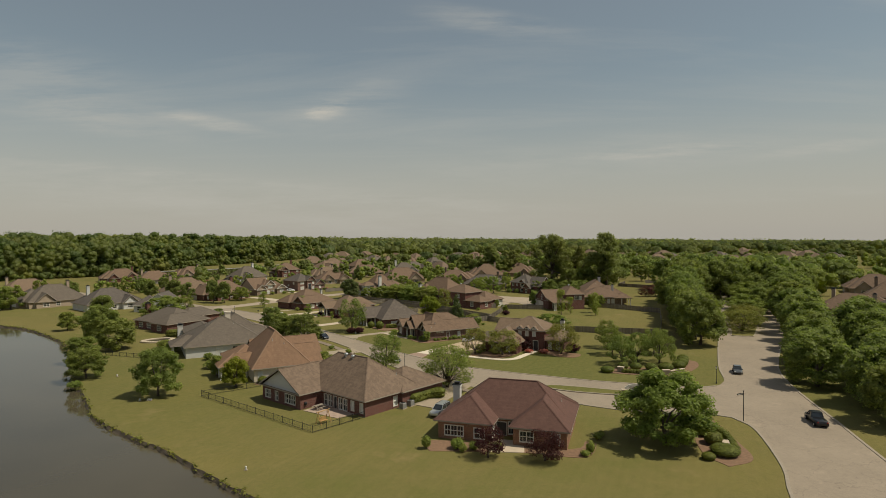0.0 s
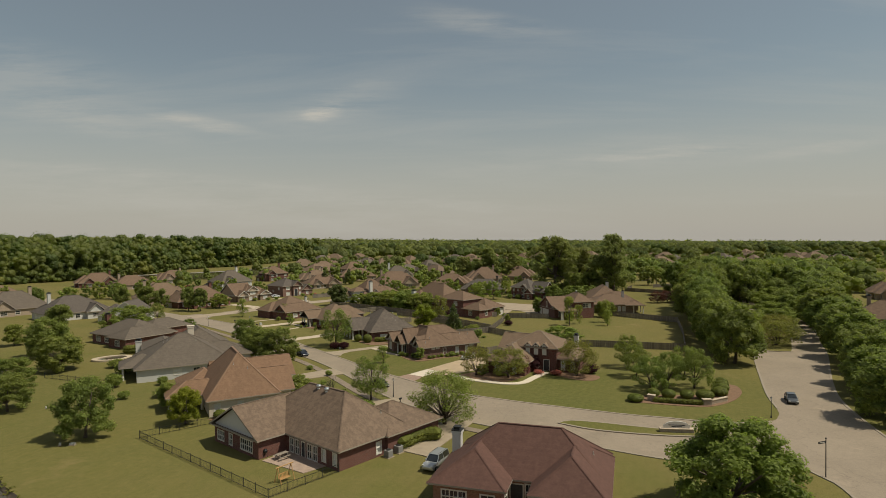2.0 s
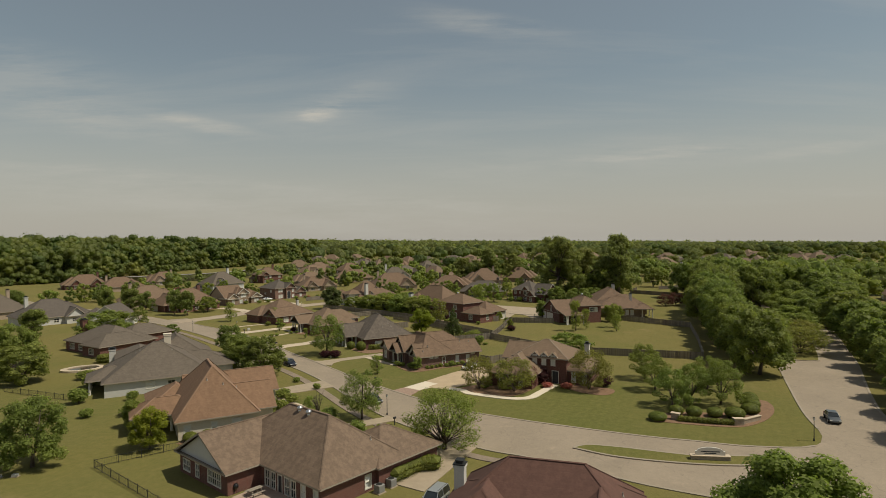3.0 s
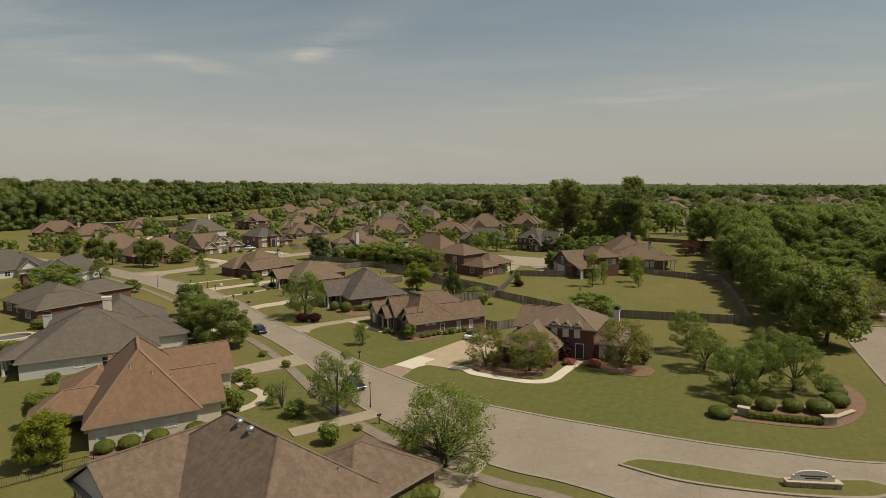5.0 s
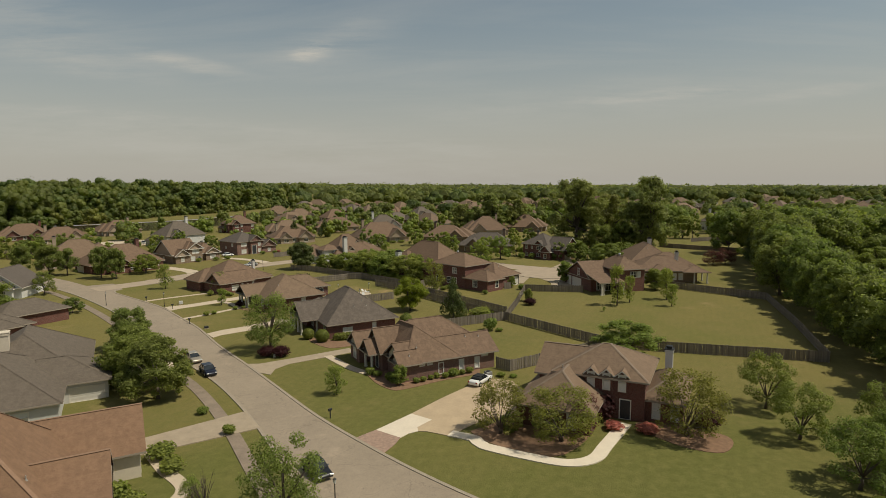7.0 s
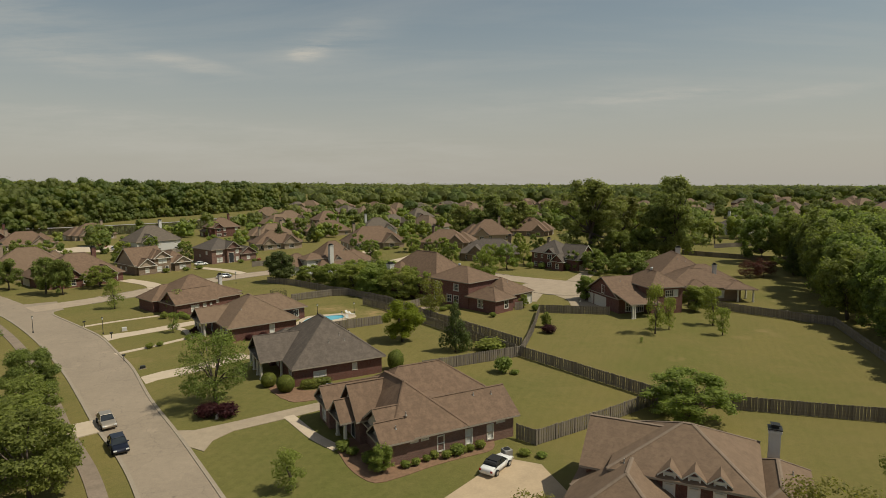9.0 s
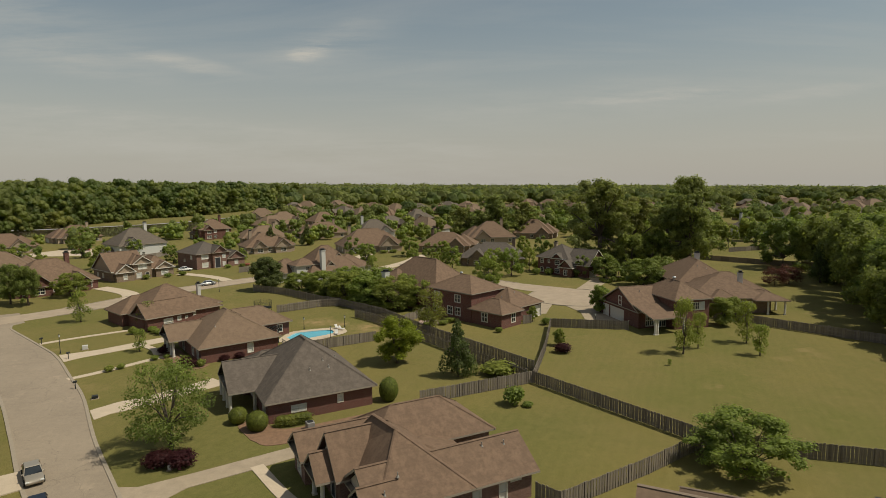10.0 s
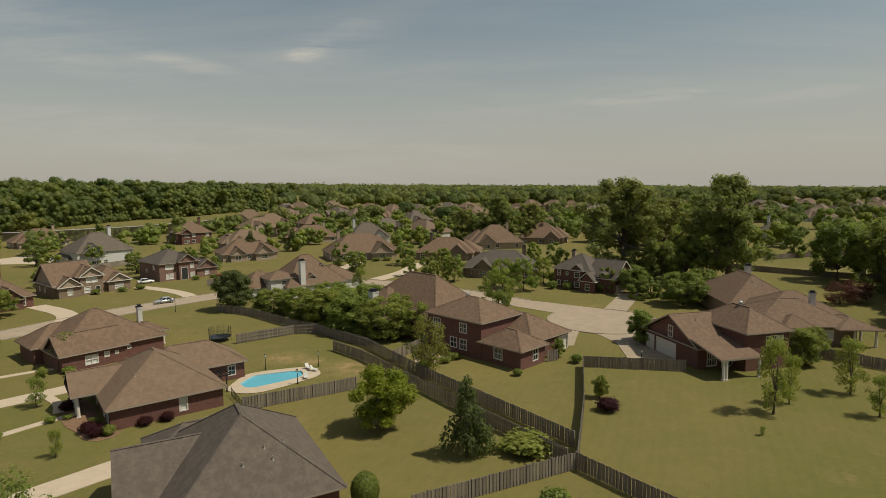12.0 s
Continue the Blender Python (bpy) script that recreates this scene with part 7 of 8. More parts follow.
fence([(97, 282), (120, 290), (113, 268), (104, 252)], near=False)
fence([(-80, 262), (-92, 276), (-86, 290)], near=False)
fence([(-50, 250), (-36, 262)], near=False)


def wire_fence(points):
    """A low dark garden fence: slim posts, two rails and fine pickets."""
    picket = post_mesh(0.013, 1.15 * M, DARKMETAL)
    bm = bmesh.new()
    box(bm, 0, -0.015, -0.018, 2.0, 0.015, 0.018)
    bmesh.ops.recalc_face_normals(bm, faces=bm.faces[:])
    rail = bpy.data.meshes.new("rail")
    bm.to_mesh(rail)
    bm.free()
    rail.materials.append(DARKMETAL)
    post = post_mesh(0.06, 1.25 * M, DARKMETAL)
    for a, b in zip(points, points[1:]):
        a, b = Vector(a), Vector(b)
        d = b - a
        e = thing("garden_fence", "low dark metal picket fence round a lawn", "fence", (a.x, a.y, 0), math.degrees(math.atan2(d.y, d.x)), "picket fence runs")
        n = max(1, round(d.length / 2.0))
        k = d.length / n
        for i in range(n):
            for z in (0.12, 0.82):
                child("rail", rail, e, Matrix.Translation((k * i, 0, z)) @ Matrix.Diagonal((k / 2.0, 1, 1, 1)))
            for j in range(1, 14):
                child("picket", picket, e, pose(k * (i + j / 14), 0, 0))
            child("post", post, e, pose(k * i, 0, 0))
        child("post", post, e, pose(d.length, 0, 0))


wire_fence([(-10.3, 75.6), (-15.7, 69.8), (-35.8, 86.5), (-28.8, 92.0)])
wire_fence([(-21.3, 179.4), (-18.6, 174.9)])
wire_fence([(-68, 118), (-52, 111.5)])


# ---- vehicles ----
TYRE = plain("black tyre rubber", (0.02, 0.02, 0.02), 0.9, var=0.15)
SOFT_TOP = plain("black soft top fabric", (0.014, 0.014, 0.015), 0.9, var=0.2)
LAMP_RED = plain("red lamp lens", (0.25, 0.01, 0.01), 0.25, var=0.05)
LAMP_CLEAR = plain("clear lamp lens", (0.6, 0.6, 0.58), 0.15, var=0.05)


def car(label, x, y, ang, paint, kind="sedan", name="car", group=""):
    """Body with a shaped cabin, separate glass, wheels with rims, lamps; nose along +x."""
    e = thing(name, label, "car", (x, y, 0.04), ang, group, size=M)
    soft_top = kind == "convertible"
    kind = "sedan" if soft_top else kind
    L, W = (4.5, 1.75) if soft_top else (4.7, 1.8) if kind == "sedan" else (4.9, 1.9) if kind == "suv" else (5.6, 1.95)
    H = 1.36 if soft_top else 1.45 if kind == "sedan" else 1.75
    nose, deck = (0.72, 0.92) if kind == "sedan" else (0.95, 1.05)
    prof = [(-L / 2 + 0.02, 0.42), (-L / 2, 0.62), (-L / 2 + 0.05, deck - 0.1), (-L / 2 + 0.16, deck), (-L / 2 + 0.6, deck + 0.03), (L / 2 - 1.5, deck + 0.02), (L / 2 - 1.0, deck - 0.04), (L / 2 - 0.5, nose + 0.12), (L / 2 - 0.18, nose + 0.02),
            (L / 2 - 0.03, nose - 0.14), (L / 2, 0.48), (L / 2 - 0.06, 0.32), (L / 2 - 0.3, 0.24), (-L / 2 + 0.3, 0.24), (-L / 2 + 0.08, 0.32)]
    bm = bmesh.new()
    rows = []
    for sgn in (-1, 1):
        for inset, keep in ((0.0, 0.86), (1.0, 1.0)):
            ring = []
            for px, pz in prof:
                half = W / 2 * (1 - 0.16 * abs(2 * px / L) ** 4) - (0.07 if pz > 0.75 else 0.03 if pz < 0.4 else 0)
                ring.append(bm.verts.new((px * (0.9 + 0.1 * keep), sgn * half * (1.0 if inset else 0.9), 0.55 + (pz - 0.55) * (1.0 if inset == 0 else 0.9))))
            rows.append(ring)
    n = len(prof)
    # rings run: left crown, left flank, right crown, right flank
    order = [rows[1], rows[0], rows[2], rows[3]]
    bm.faces.new(order[0][::-1])
    bm.faces.new(order[3])
    for ra, rb in zip(order, order[1:]):
        for i in range(n):
            bm.faces.new((ra[i], ra[(i + 1) % n], rb[(i + 1) % n], rb[i]))
    bmesh.ops.recalc_face_normals(bm, faces=bm.faces[:])
    part("body", bm, paint, e, smooth=True)
    back = -L / 2 + (0.75 if kind == "sedan" else 0.12) if kind != "pickup" else -0.4
    front = L / 2 - 1.25
    base = [(back, deck - 0.03), (front, deck - 0.03)]
    top = [(back + (0.55 if kind == "sedan" else 0.25), H), (front - 0.75, H)]
    bm = bmesh.new()
    lo = [bm.verts.new((px, s * (W / 2 - 0.1), pz)) for s in (-1, 1) for px, pz in base]
    hi = [bm.verts.new((px, s * (W / 2 - 0.26), pz)) for s in (-1, 1) for px, pz in top]
    for q in ((lo[0], lo[1], hi[1], hi[0]), (lo[3], lo[2], hi[2], hi[3]), (lo[1], lo[3], hi[3], hi[1]), (lo[2], lo[0], hi[0], hi[2]), (hi[0], hi[1], hi[3], hi[2])):
        bm.faces.new(q)
    part("glass_cabin", bm, GLASS, e, "dark tinted car glass")
    bm = bmesh.new()
    box(bm, top[0][0] - 0.05, -W / 2 + 0.24, H - 0.02, top[1][0] + 0.08, W / 2 - 0.24, H + 0.045, bevel=0.03)
    for s in (-1, 1):
        for (ba, ta) in zip(base, top):
            tube(bm, [(ba[0], s * (W / 2 - 0.09), ba[1]), (ta[0], s * (W / 2 - 0.25), ta[1])], [0.05, 0.05], 6)
        mid = (base[0][0] + base[1][0]) / 2
        tube(bm, [(mid, s * (W / 2 - 0.09), base[0][1]), (mid - 0.05, s * (W / 2 - 0.25), H)], [0.045, 0.045], 6)
    if soft_top:
        box(bm, back + 0.05, -W / 2 + 0.14, deck, back + 0.9, W / 2 - 0.14, H - 0.06, bevel=0.14)
        part("soft_top", bm, SOFT_TOP, e, "black fabric soft top")
    else:
        part("roof", bm, paint, e)
    for sx in (-L / 2 + 0.95, L / 2 - 0.95):
        for s in (-1, 1):
            bm = bmesh.new()
            yy = s * (W / 2 - 0.1)
            tube(bm, [(sx, yy - 0.11, 0.32), (sx, yy + 0.11, 0.32)], [0.33, 0.33], 18)
            wv = part("wheel", bm, TYRE, e)
            bm = bmesh.new()
            tube(bm, [(sx, yy + s * 0.09, 0.32), (sx, yy + s * 0.125, 0.32)], [0.21, 0.19], 12)
            part("rim", bm, METAL, wv)
    for s in (-1, 1):
        bm = bmesh.new()
        box(bm, L / 2 - 0.16, s * 0.62 - 0.17, nose - 0.16, L / 2 + 0.012, s * 0.62 + 0.17, nose - 0.02, bevel=0.02)
        part("headlight", bm, LAMP_CLEAR, e)
        bm = bmesh.new()
        box(bm, -L / 2 - 0.012, s * 0.66 - 0.12, deck - 0.3, -L / 2 + 0.1, s * 0.66 + 0.12, deck - 0.1, bevel=0.02)
        part("tail_light", bm, LAMP_RED, e)
        bm = bmesh.new()
        box(bm, front - 0.35, s * (W / 2 + 0.02) - 0.09, deck - 0.02, front - 0.2, s * (W / 2 + 0.02) + 0.09, deck + 0.12, bevel=0.02)
        part("mirror", bm, paint, e)
    if kind == "suv":
        for s in (-1, 1):
            bm = bmesh.new()
            tube(bm, [(top[0][0] + 0.1, s * (W / 2 - 0.34), H + 0.1), (top[1][0] - 0.1, s * (W / 2 - 0.34), H + 0.1)], [0.022, 0.022], 6)
            part("roof_rail", bm, DARKMETAL, e)
    return e


BEIGEP = car_paint("beige car paint", (0.36, 0.31, 0.25), 0.4)
SILVER, BLACKP, BLUEP, WHITEP, REDP, GREYP = car_paint("silver car paint", (0.5, 0.5, 0.5), 0.6), car_paint("black car paint", (0.012, 0.012, 0.014)), car_paint("dark blue car paint", (0.009, 0.012, 0.026)), car_paint("white car paint", (0.75, 0.74, 0.72), 0), car_paint("red car paint", (0.3, 0.02, 0.02)), car_paint("grey car paint", (0.12, 0.125, 0.13), 0.5)
car("silver estate car parked on a lawn drive", -0.5, 76.8, 243, SILVER, "suv")
car("dark pickup truck parked at the avenue's kerb", 45.8, 72.0, 76, BLACKP, "pickup")
car("dark grey sedan standing on the avenue", 49.4, 98.6, 248, GREYP)
car("black sedan parked by the street lamp", -9.4, 109.6, 305, BLACKP)
car("dark blue sedan parked at the kerb", -27.7, 135.3, 306, BLUEP)
car("pale beige sedan parked at the kerb", -31.6, 140.6, 308, BEIGEP)
car("white convertible car with a folded-up black soft top on the driveway", 5.5, 130.2, 54, WHITEP, "convertible")
car("silver sedan parked on the far street", -51.2, 230.8, 218, SILVER)
car("white sport utility car before a garage", -23.2, 289.6, 20, WHITEP, "suv")
car("red sedan on a pale driveway", -123, 307, 20, REDP)
car("white pickup on a pale driveway", -112, 296.5, 30, WHITEP, "suv")
car("white sedan before a garage", -66, 254.5, 40, WHITEP)


# ---- street furniture ----
def lamp_post(x, y, h=3.4, label="black iron street lamp post with a lantern"):
    e = thing("street_lamp", label, "street lamp", (x, y, 0), 0, "street lamps", size=M)
    bm = bmesh.new()
    tube(bm, [(0, 0, 0), (0, 0, 0.3), (0, 0, 0.4), (0, 0, h - 0.4)], [0.13, 0.11, 0.06, 0.045], 10)
    part("pole", bm, DARKMETAL, e)
    bm = bmesh.new()
    tube(bm, [(0, 0, h - 0.4), (0, 0, h - 0.05), (0, 0, h)], [0.1, 0.17, 0.06], 8)
    lan = part("lantern", bm, LAMP_CLEAR, e)
    bm = bmesh.new()
    tube(bm, [(0, 0, h - 0.03), (0, 0, h + 0.12)], [0.19, 0.03], 8)
    part("lantern_cap", bm, DARKMETAL, lan)


for x, y in ((-6.9, 103.6), (42.6, 91.6), (-63.2, 177.8), (-45.6, 222.6), (-51.4, 176.4)):
    lamp_post(x, y)
lamp_post(-20.0, 188.3, 2.4, "slim black garden lamp beside the pool")
lamp_post(-13.6, 189.2, 2.4, "slim black garden lamp beside the pool")
lamp_post(-14.8, 182.7, 2.2, "slim black garden lamp beside the pool")
lamp_post(26.6, 186.4, 3.0, "slim black post by the court")


def street_sign(x, y):
    e = thing("street_sign", "dark metal street name post at the corner", "street sign", (x, y, 0), 20, size=1.15 * M)
    bm = bmesh.new()
    tube(bm, [(0, 0, 0), (0, 0, 4.2)], [0.06, 0.045], 8)
    bmesh.ops.create_uvsphere(bm, u_segments=8, v_segments=6, radius=0.09, matrix=Matrix.Translation((0, 0, 4.25)))
    part("pole", bm, DARKMETAL, e)
    bm = bmesh.new()
    box(bm, -1.15, -0.02, 3.75, -0.06, 0.02, 4.0, bevel=0.01)
    p = part("name_plate", bm, DARKMETAL, e)
    for s in (-1, 1):
        bm = bmesh.new()
        box(bm, -1.0, s * 0.024 - 0.002, 3.84, -0.2, s * 0.024 + 0.002, 3.91)
        part("lettering_bar", bm, WHITE, p)


street_sign(37.3, 72.9)


def mailbox(x, y, ang):
    e = thing("mailbox", "dark post mailbox at the kerb", "mailbox", (x, y, 0), ang, "mailboxes", size=M)
    bm = bmesh.new()
    box(bm, -0.05, -0.05, 0, 0.05, 0.05, 1.05)
    box(bm, -0.25, -0.035, 0.98, 0.3, 0.035, 1.05)
    part("post", bm, DARKMETAL, e)
    bm = bmesh.new()
    box(bm, -0.26, -0.11, 1.05, 0.26, 0.11, 1.2)
    tube(bm, [(-0.26, 0, 1.2), (0.26, 0, 1.2)], [0.11, 0.11], 12)
    part("box", bm, DARKMETAL, e)


for x, y, a in ((-10.2, 120.8, 230), (-29.6, 131.0, 40), (-48.6, 173.6, 230), (-57.2, 181.4, 230), (-5.6, 99.4, 40), (-40.6, 161.6, 230)):
    mailbox(x, y, a)


def utility_box(x, y, ang, label, size=(0.9, 0.7, 0.8), mat=None):
    e = thing("utility_box", label, "utility box", (x, y, 0), ang, size=M)
    sx, sy, sz = size
    bm = bmesh.new()
    box(bm, -sx / 2 - 0.1, -sy / 2 - 0.1, 0, sx / 2 + 0.1, sy / 2 + 0.1, 0.08)
    part("base", bm, CONCRETE_OLD, e)
    bm = bmesh.new()
    box(bm, -sx / 2, -sy / 2, 0.08, sx / 2, sy / 2, sz, bevel=0.03)
    part("cabinet", bm, mat or GREYWALL, e)


utility_box(-5.6, 88.8, 40, "grey green utility cabinet on the verge", mat=plain("grey green enamel", (0.22, 0.24, 0.18)))
utility_box(-49.0, 178.2, 30, "pale utility cabinet on the lawn")
utility_box(-36.6, 158.4, 30, "dark utility cabinet by the kerb", (0.8, 0.6, 0.5), DARKMETAL)
utility_box(-21.2, 141.6, 0, "small white utility post by a shrub", (0.3, 0.3, 0.6), SIDING)
utility_box(-20.0, 58.8, 0, "small white pipe cap on the lawn", (0.22, 0.22, 0.5), SIDING)
utility_box(-43.8, 84.3, 0, "small white pipe cap on the lawn", (0.25, 0.25, 0.45), SIDING)
utility_box(-42.5, 84.5, 0, "small pale well cover by a tree", (0.7, 0.5, 0.35), GREYWALL)
utility_box(-55.4, 99.4, 0, "small white pipe cap on the lawn", (0.22, 0.22, 0.5), SIDING)


def air_conditioner(x, y, ang):
    e = thing("air_conditioner", "grey outdoor air conditioning unit by the wall", "air conditioner", (x, y, 0), ang, "air conditioning units", size=1.2 * M)
    bm = bmesh.new()
    box(bm, -0.5, -0.5, 0, 0.5, 0.5, 0.08)
    part("base", bm, CONCRETE_OLD, e)
    bm = bmesh.new()
    box(bm, -0.4, -0.4, 0.08, 0.4, 0.4, 0.85, bevel=0.04)
    part("casing", bm, plain("grey enamel casing", (0.22, 0.21, 0.2), 0.5), e)
    bm = bmesh.new()
    tube(bm, [(0, 0, 0.84), (0, 0, 0.89)], [0.33, 0.3], 16)
    part("fan_grille", bm, DARKMETAL, e)


for x, y, a in ((-5.6, 79.6, -41), (-4.6, 80.9, -41), (-11.2, 149.2, 27), (6.6, 132.2, 26), (-20.6, 171.6, 36), (-19.0, 172.8, 36)):
    air_conditioner(x, y, a)

# ---- garden things ----
e = thing("garden_swing", "fresh cedar garden swing in an A-frame", "swing", (-15.2, 73.6, 0), 52, size=M)
for sx in (-1.0, 1.0):
    for sy in (-0.7, 0.7):
        bm = bmesh.new()
        tube(bm, [(sx, sy, 0), (sx, 0, 2.0)], [0.06, 0.05], 6)
        part("leg", bm, CEDAR, e)
bm = bmesh.new()
tube(bm, [(-1.35, 0, 2.0), (1.35, 0, 2.0)], [0.07, 0.07], 8)
part("beam", bm, CEDAR, e)
bm = bmesh.new()
for k in range(6):
    box(bm, -0.75, -0.3 + k * 0.1, 0.45, 0.75, -0.23 + k * 0.1, 0.48)
st = part("seat", bm, CEDAR, e)
bm = bmesh.new()
lattice(bm, [x for k in range(8) for x in (-0.74 + k * 0.19, -0.64 + k * 0.19)], [0.5, 0.56, 0.96, 1.04], 0.27, 0.3)
part("backrest", bm, CEDAR, e)
for s in (-0.72, 0.72):
    bm = bmesh.new()
    tube(bm, [(s, 0, 0.48), (s, 0, 1.98)], [0.012, 0.012], 5)
    part("chain", bm, DARKMETAL, e)

PATIO_STONE = plain("worn patio stone", (0.36, 0.26, 0.2), 0.9, var=0.25, scale=1.2, space="World")
slab("patio", [(-19.0, 78.9), (-16.6, 82.0), (-11.4, 77.6), (-13.8, 75.4)], 0.06, PATIO_STONE, 0.08, "worn stone patio behind the house", "patio")
slab("patio_entry", [(4.9, 63.2), (5.8, 67.2), (9.0, 66.4), (8.6, 62.8)], 0.06, CONCRETE, 0.08, "pale stone paved entry court", "patio")


def picnic_table(x, y, ang):
    e = thing("picnic_table", "weathered wooden picnic table with benches", "table", (x, y, 0.06), ang, size=M)
    bm = bmesh.new()
    for k in range(5):
        box(bm, -0.9, -0.38 + k * 0.155, 0.72, 0.9, -0.24 + k * 0.155, 0.76)
    part("tabletop", bm, FENCEWOOD, e)
    for s in (-0.75, 0.75):
        bm = bmesh.new()
        for k in range(2):
            yy = s + (k - 0.5) * 0.15
            box(bm, -0.9, yy - 0.065, 0.42, 0.9, yy + 0.065, 0.46)
        part("bench", bm, FENCEWOOD, e)
    for sx in (-0.6, 0.6):
        bm = bmesh.new()
        tube(bm, [(sx, -0.8, 0), (sx, -0.25, 0.74)], [0.05, 0.05], 5)
        tube(bm, [(sx, 0.8, 0), (sx, 0.25, 0.74)], [0.05, 0.05], 5)
        tube(bm, [(sx, -0.8, 0.4), (sx, 0.8, 0.4)], [0.045, 0.045], 5)
        part("leg", bm, FENCEWOOD, e)


picnic_table(-17.0, 79.4, 50)
picnic_table(0.6, 191.6, 40)
slab("patio_garden", [(-1.4, 190.2), (-1.6, 192.8), (0.8, 194.0), (3.2, 192.2), (1.8, 189.6)], 0.05, PATIO_STONE, 0.07, "round stone garden patio", "patio")
e = thing("kettle_grill", "black kettle grill on the patio", "grill", (-18.9, 79.8, 0.06), 20, size=M)
bm = bmesh.new()
bmesh.ops.create_uvsphere(bm, u_segments=14, v_segments=9, radius=0.34, matrix=Matrix.Translation((0, 0, 0.85)))
part("kettle", bm, BLACKP, e, smooth=True)
for k in range(3):
    bm = bmesh.new()
    a = k * 2.1
    tube(bm, [(0.32 * math.cos(a), 0.32 * math.sin(a), 0), (0.2 * math.cos(a), 0.2 * math.sin(a), 0.7)], [0.02, 0.02], 6)
    part("leg", bm, DARKMETAL, e)

# swimming pool: deck, shell, water
DECK = [(-22.6, 181.0), (-22.0, 185.6), (-20.6, 187.2), (-16.0, 188.8), (-14.0, 188.6), (-12.8, 186.0), (-14.4, 183.6), (-17.9, 180.3), (-20.4, 179.8)]
deck_ring = smooth_line(DECK + DECK[:1], 0.6)[:-1]


def pool():
    pts = [Vector((p[0], p[1])) for p in deck_ring] + [Vector((p[0], p[1])) for p in POOL]
    n, m = len(deck_ring), len(POOL)
    edges = [(i, (i + 1) % n) for i in range(n)] + [(n + i, n + (i + 1) % m) for i in range(m)]
    v, _, f, *_ = delaunay_2d_cdt(pts, edges, [], 0, 1e-4)
    faces = []
    for q in f:
        c = (sum(v[i].x for i in q) / len(q), sum(v[i].y for i in q) / len(q))
        if inside(c, deck_ring) and not inside(c, POOL):
            faces.append(list(q))
    e = thing("swimming_pool", "blue swimming pool with a pale concrete deck", "pool")
    ob = new("deck", mesh_of("deck", [(p.x, p.y, 0.05) for p in v], faces, CONCRETE))
    ob.parent = e
    bm = bmesh.new()
    top = [bm.verts.new((p[0], p[1], 0.05)) for p in POOL]
    low = [bm.verts.new((p[0], p[1], -0.4)) for p in POOL]
    for i in range(m):
        bm.faces.new((top[i], top[(i + 1) % m], low[(i + 1) % m], low[i]))
    part("shell", bm, plain("pale blue pool plaster", (0.35, 0.55, 0.6), 0.5), e)
    bm = bmesh.new()
    f = bm.faces.new([bm.verts.new((p[0], p[1], -0.12)) for p in POOL])
    bmesh.ops.triangulate(bm, faces=[f])
    part("pool_water", bm, POOLWATER, e)


pool()
for x, y, a in ((-14.6, 188.0, 40), (-13.7, 187.2, 70), (-14.2, 184.4, 10)):
    e = thing("pool_chair", "pale metal reclining chair on the pool deck", "chair", (x, y, 0.05), a, "chairs by the pool", size=M)
    bm = bmesh.new()
    box(bm, -0.3, -0.5, 0.3, 0.3, 0.35, 0.36, bevel=0.02)
    part("seat", bm, SIDING, e)
    bm = bmesh.new()
    vs = [bm.verts.new(p) for p in ((-0.3, 0.35, 0.33), (0.3, 0.35, 0.33), (0.3, 0.75, 0.85), (-0.3, 0.75, 0.85), (-0.3, 0.40, 0.30), (0.3, 0.40, 0.30), (0.3, 0.80, 0.82), (-0.3, 0.80, 0.82))]
    for q in ((0, 1, 2, 3), (7, 6, 5, 4), (0, 4, 5, 1), (2, 6, 7, 3), (1, 5, 6, 2), (0, 3, 7, 4)):
        bm.faces.new([vs[i] for i in q])
    part("backrest", bm, SIDING, e)
    for sx in (-0.27, 0.27):
        for sy in (-0.45, 0.3):
            bm = bmesh.new()
            tube(bm, [(sx, sy, 0), (sx, sy, 0.31)], [0.02, 0.02], 5)
            part("leg", bm, METAL, e)
# pergola by the pool
e = thing("pergola", "dark wooden pergola against the house", "pergola", (-23.6, 180.6, 0), 36, size=M)
for x in (-1.4, 1.4):
    for y in (-1.3, 1.3):
        bm = bmesh.new()
        box(bm, x - 0.08, y - 0.08, 0, x + 0.08, y + 0.08, 2.5)
        part("post", bm, DARKMETAL, e)
for k in range(9):
    bm = bmesh.new()
    box(bm, -1.9 + k * 0.47, -1.8, 2.55, -1.84 + k * 0.47, 1.8, 2.7)
    part("slat", bm, DARKMETAL, e)
for y in (-1.3, 1.3):
    bm = bmesh.new()
    box(bm, -2.0, y - 0.05, 2.4, 2.0, y + 0.05, 2.55)
    part("beam", bm, DARKMETAL, e)

# round garden pool by the lake house
e = thing("garden_pool", "small round pool with a pale stone rim", "pool", (-65.0, 133.6, 0), 30)
bm = bmesh.new()
n = 28
ring = [[bm.verts.new((3.6 * r * math.cos(2 * math.pi * k / n), 2.6 * r * math.sin(2 * math.pi * k / n), z)) for k in range(n)] for r, z in ((1.0, 0.0), (1.0, 0.35), (0.72, 0.35), (0.72, 0.1))]
for a, b in zip(ring, ring[1:]):
    for k in range(n):
        bm.faces.new((a[k], a[(k + 1) % n], b[(k + 1) % n], b[k]))
part("rim", bm, CONCRETE, e)
bm = bmesh.new()
bm.faces.new([bm.verts.new((3.6 * 0.72 * math.cos(2 * math.pi * k / n), 2.6 * 0.72 * math.sin(2 * math.pi * k / n), 0.2)) for k in range(n)])
part("pool_water", bm, LAKE, e)

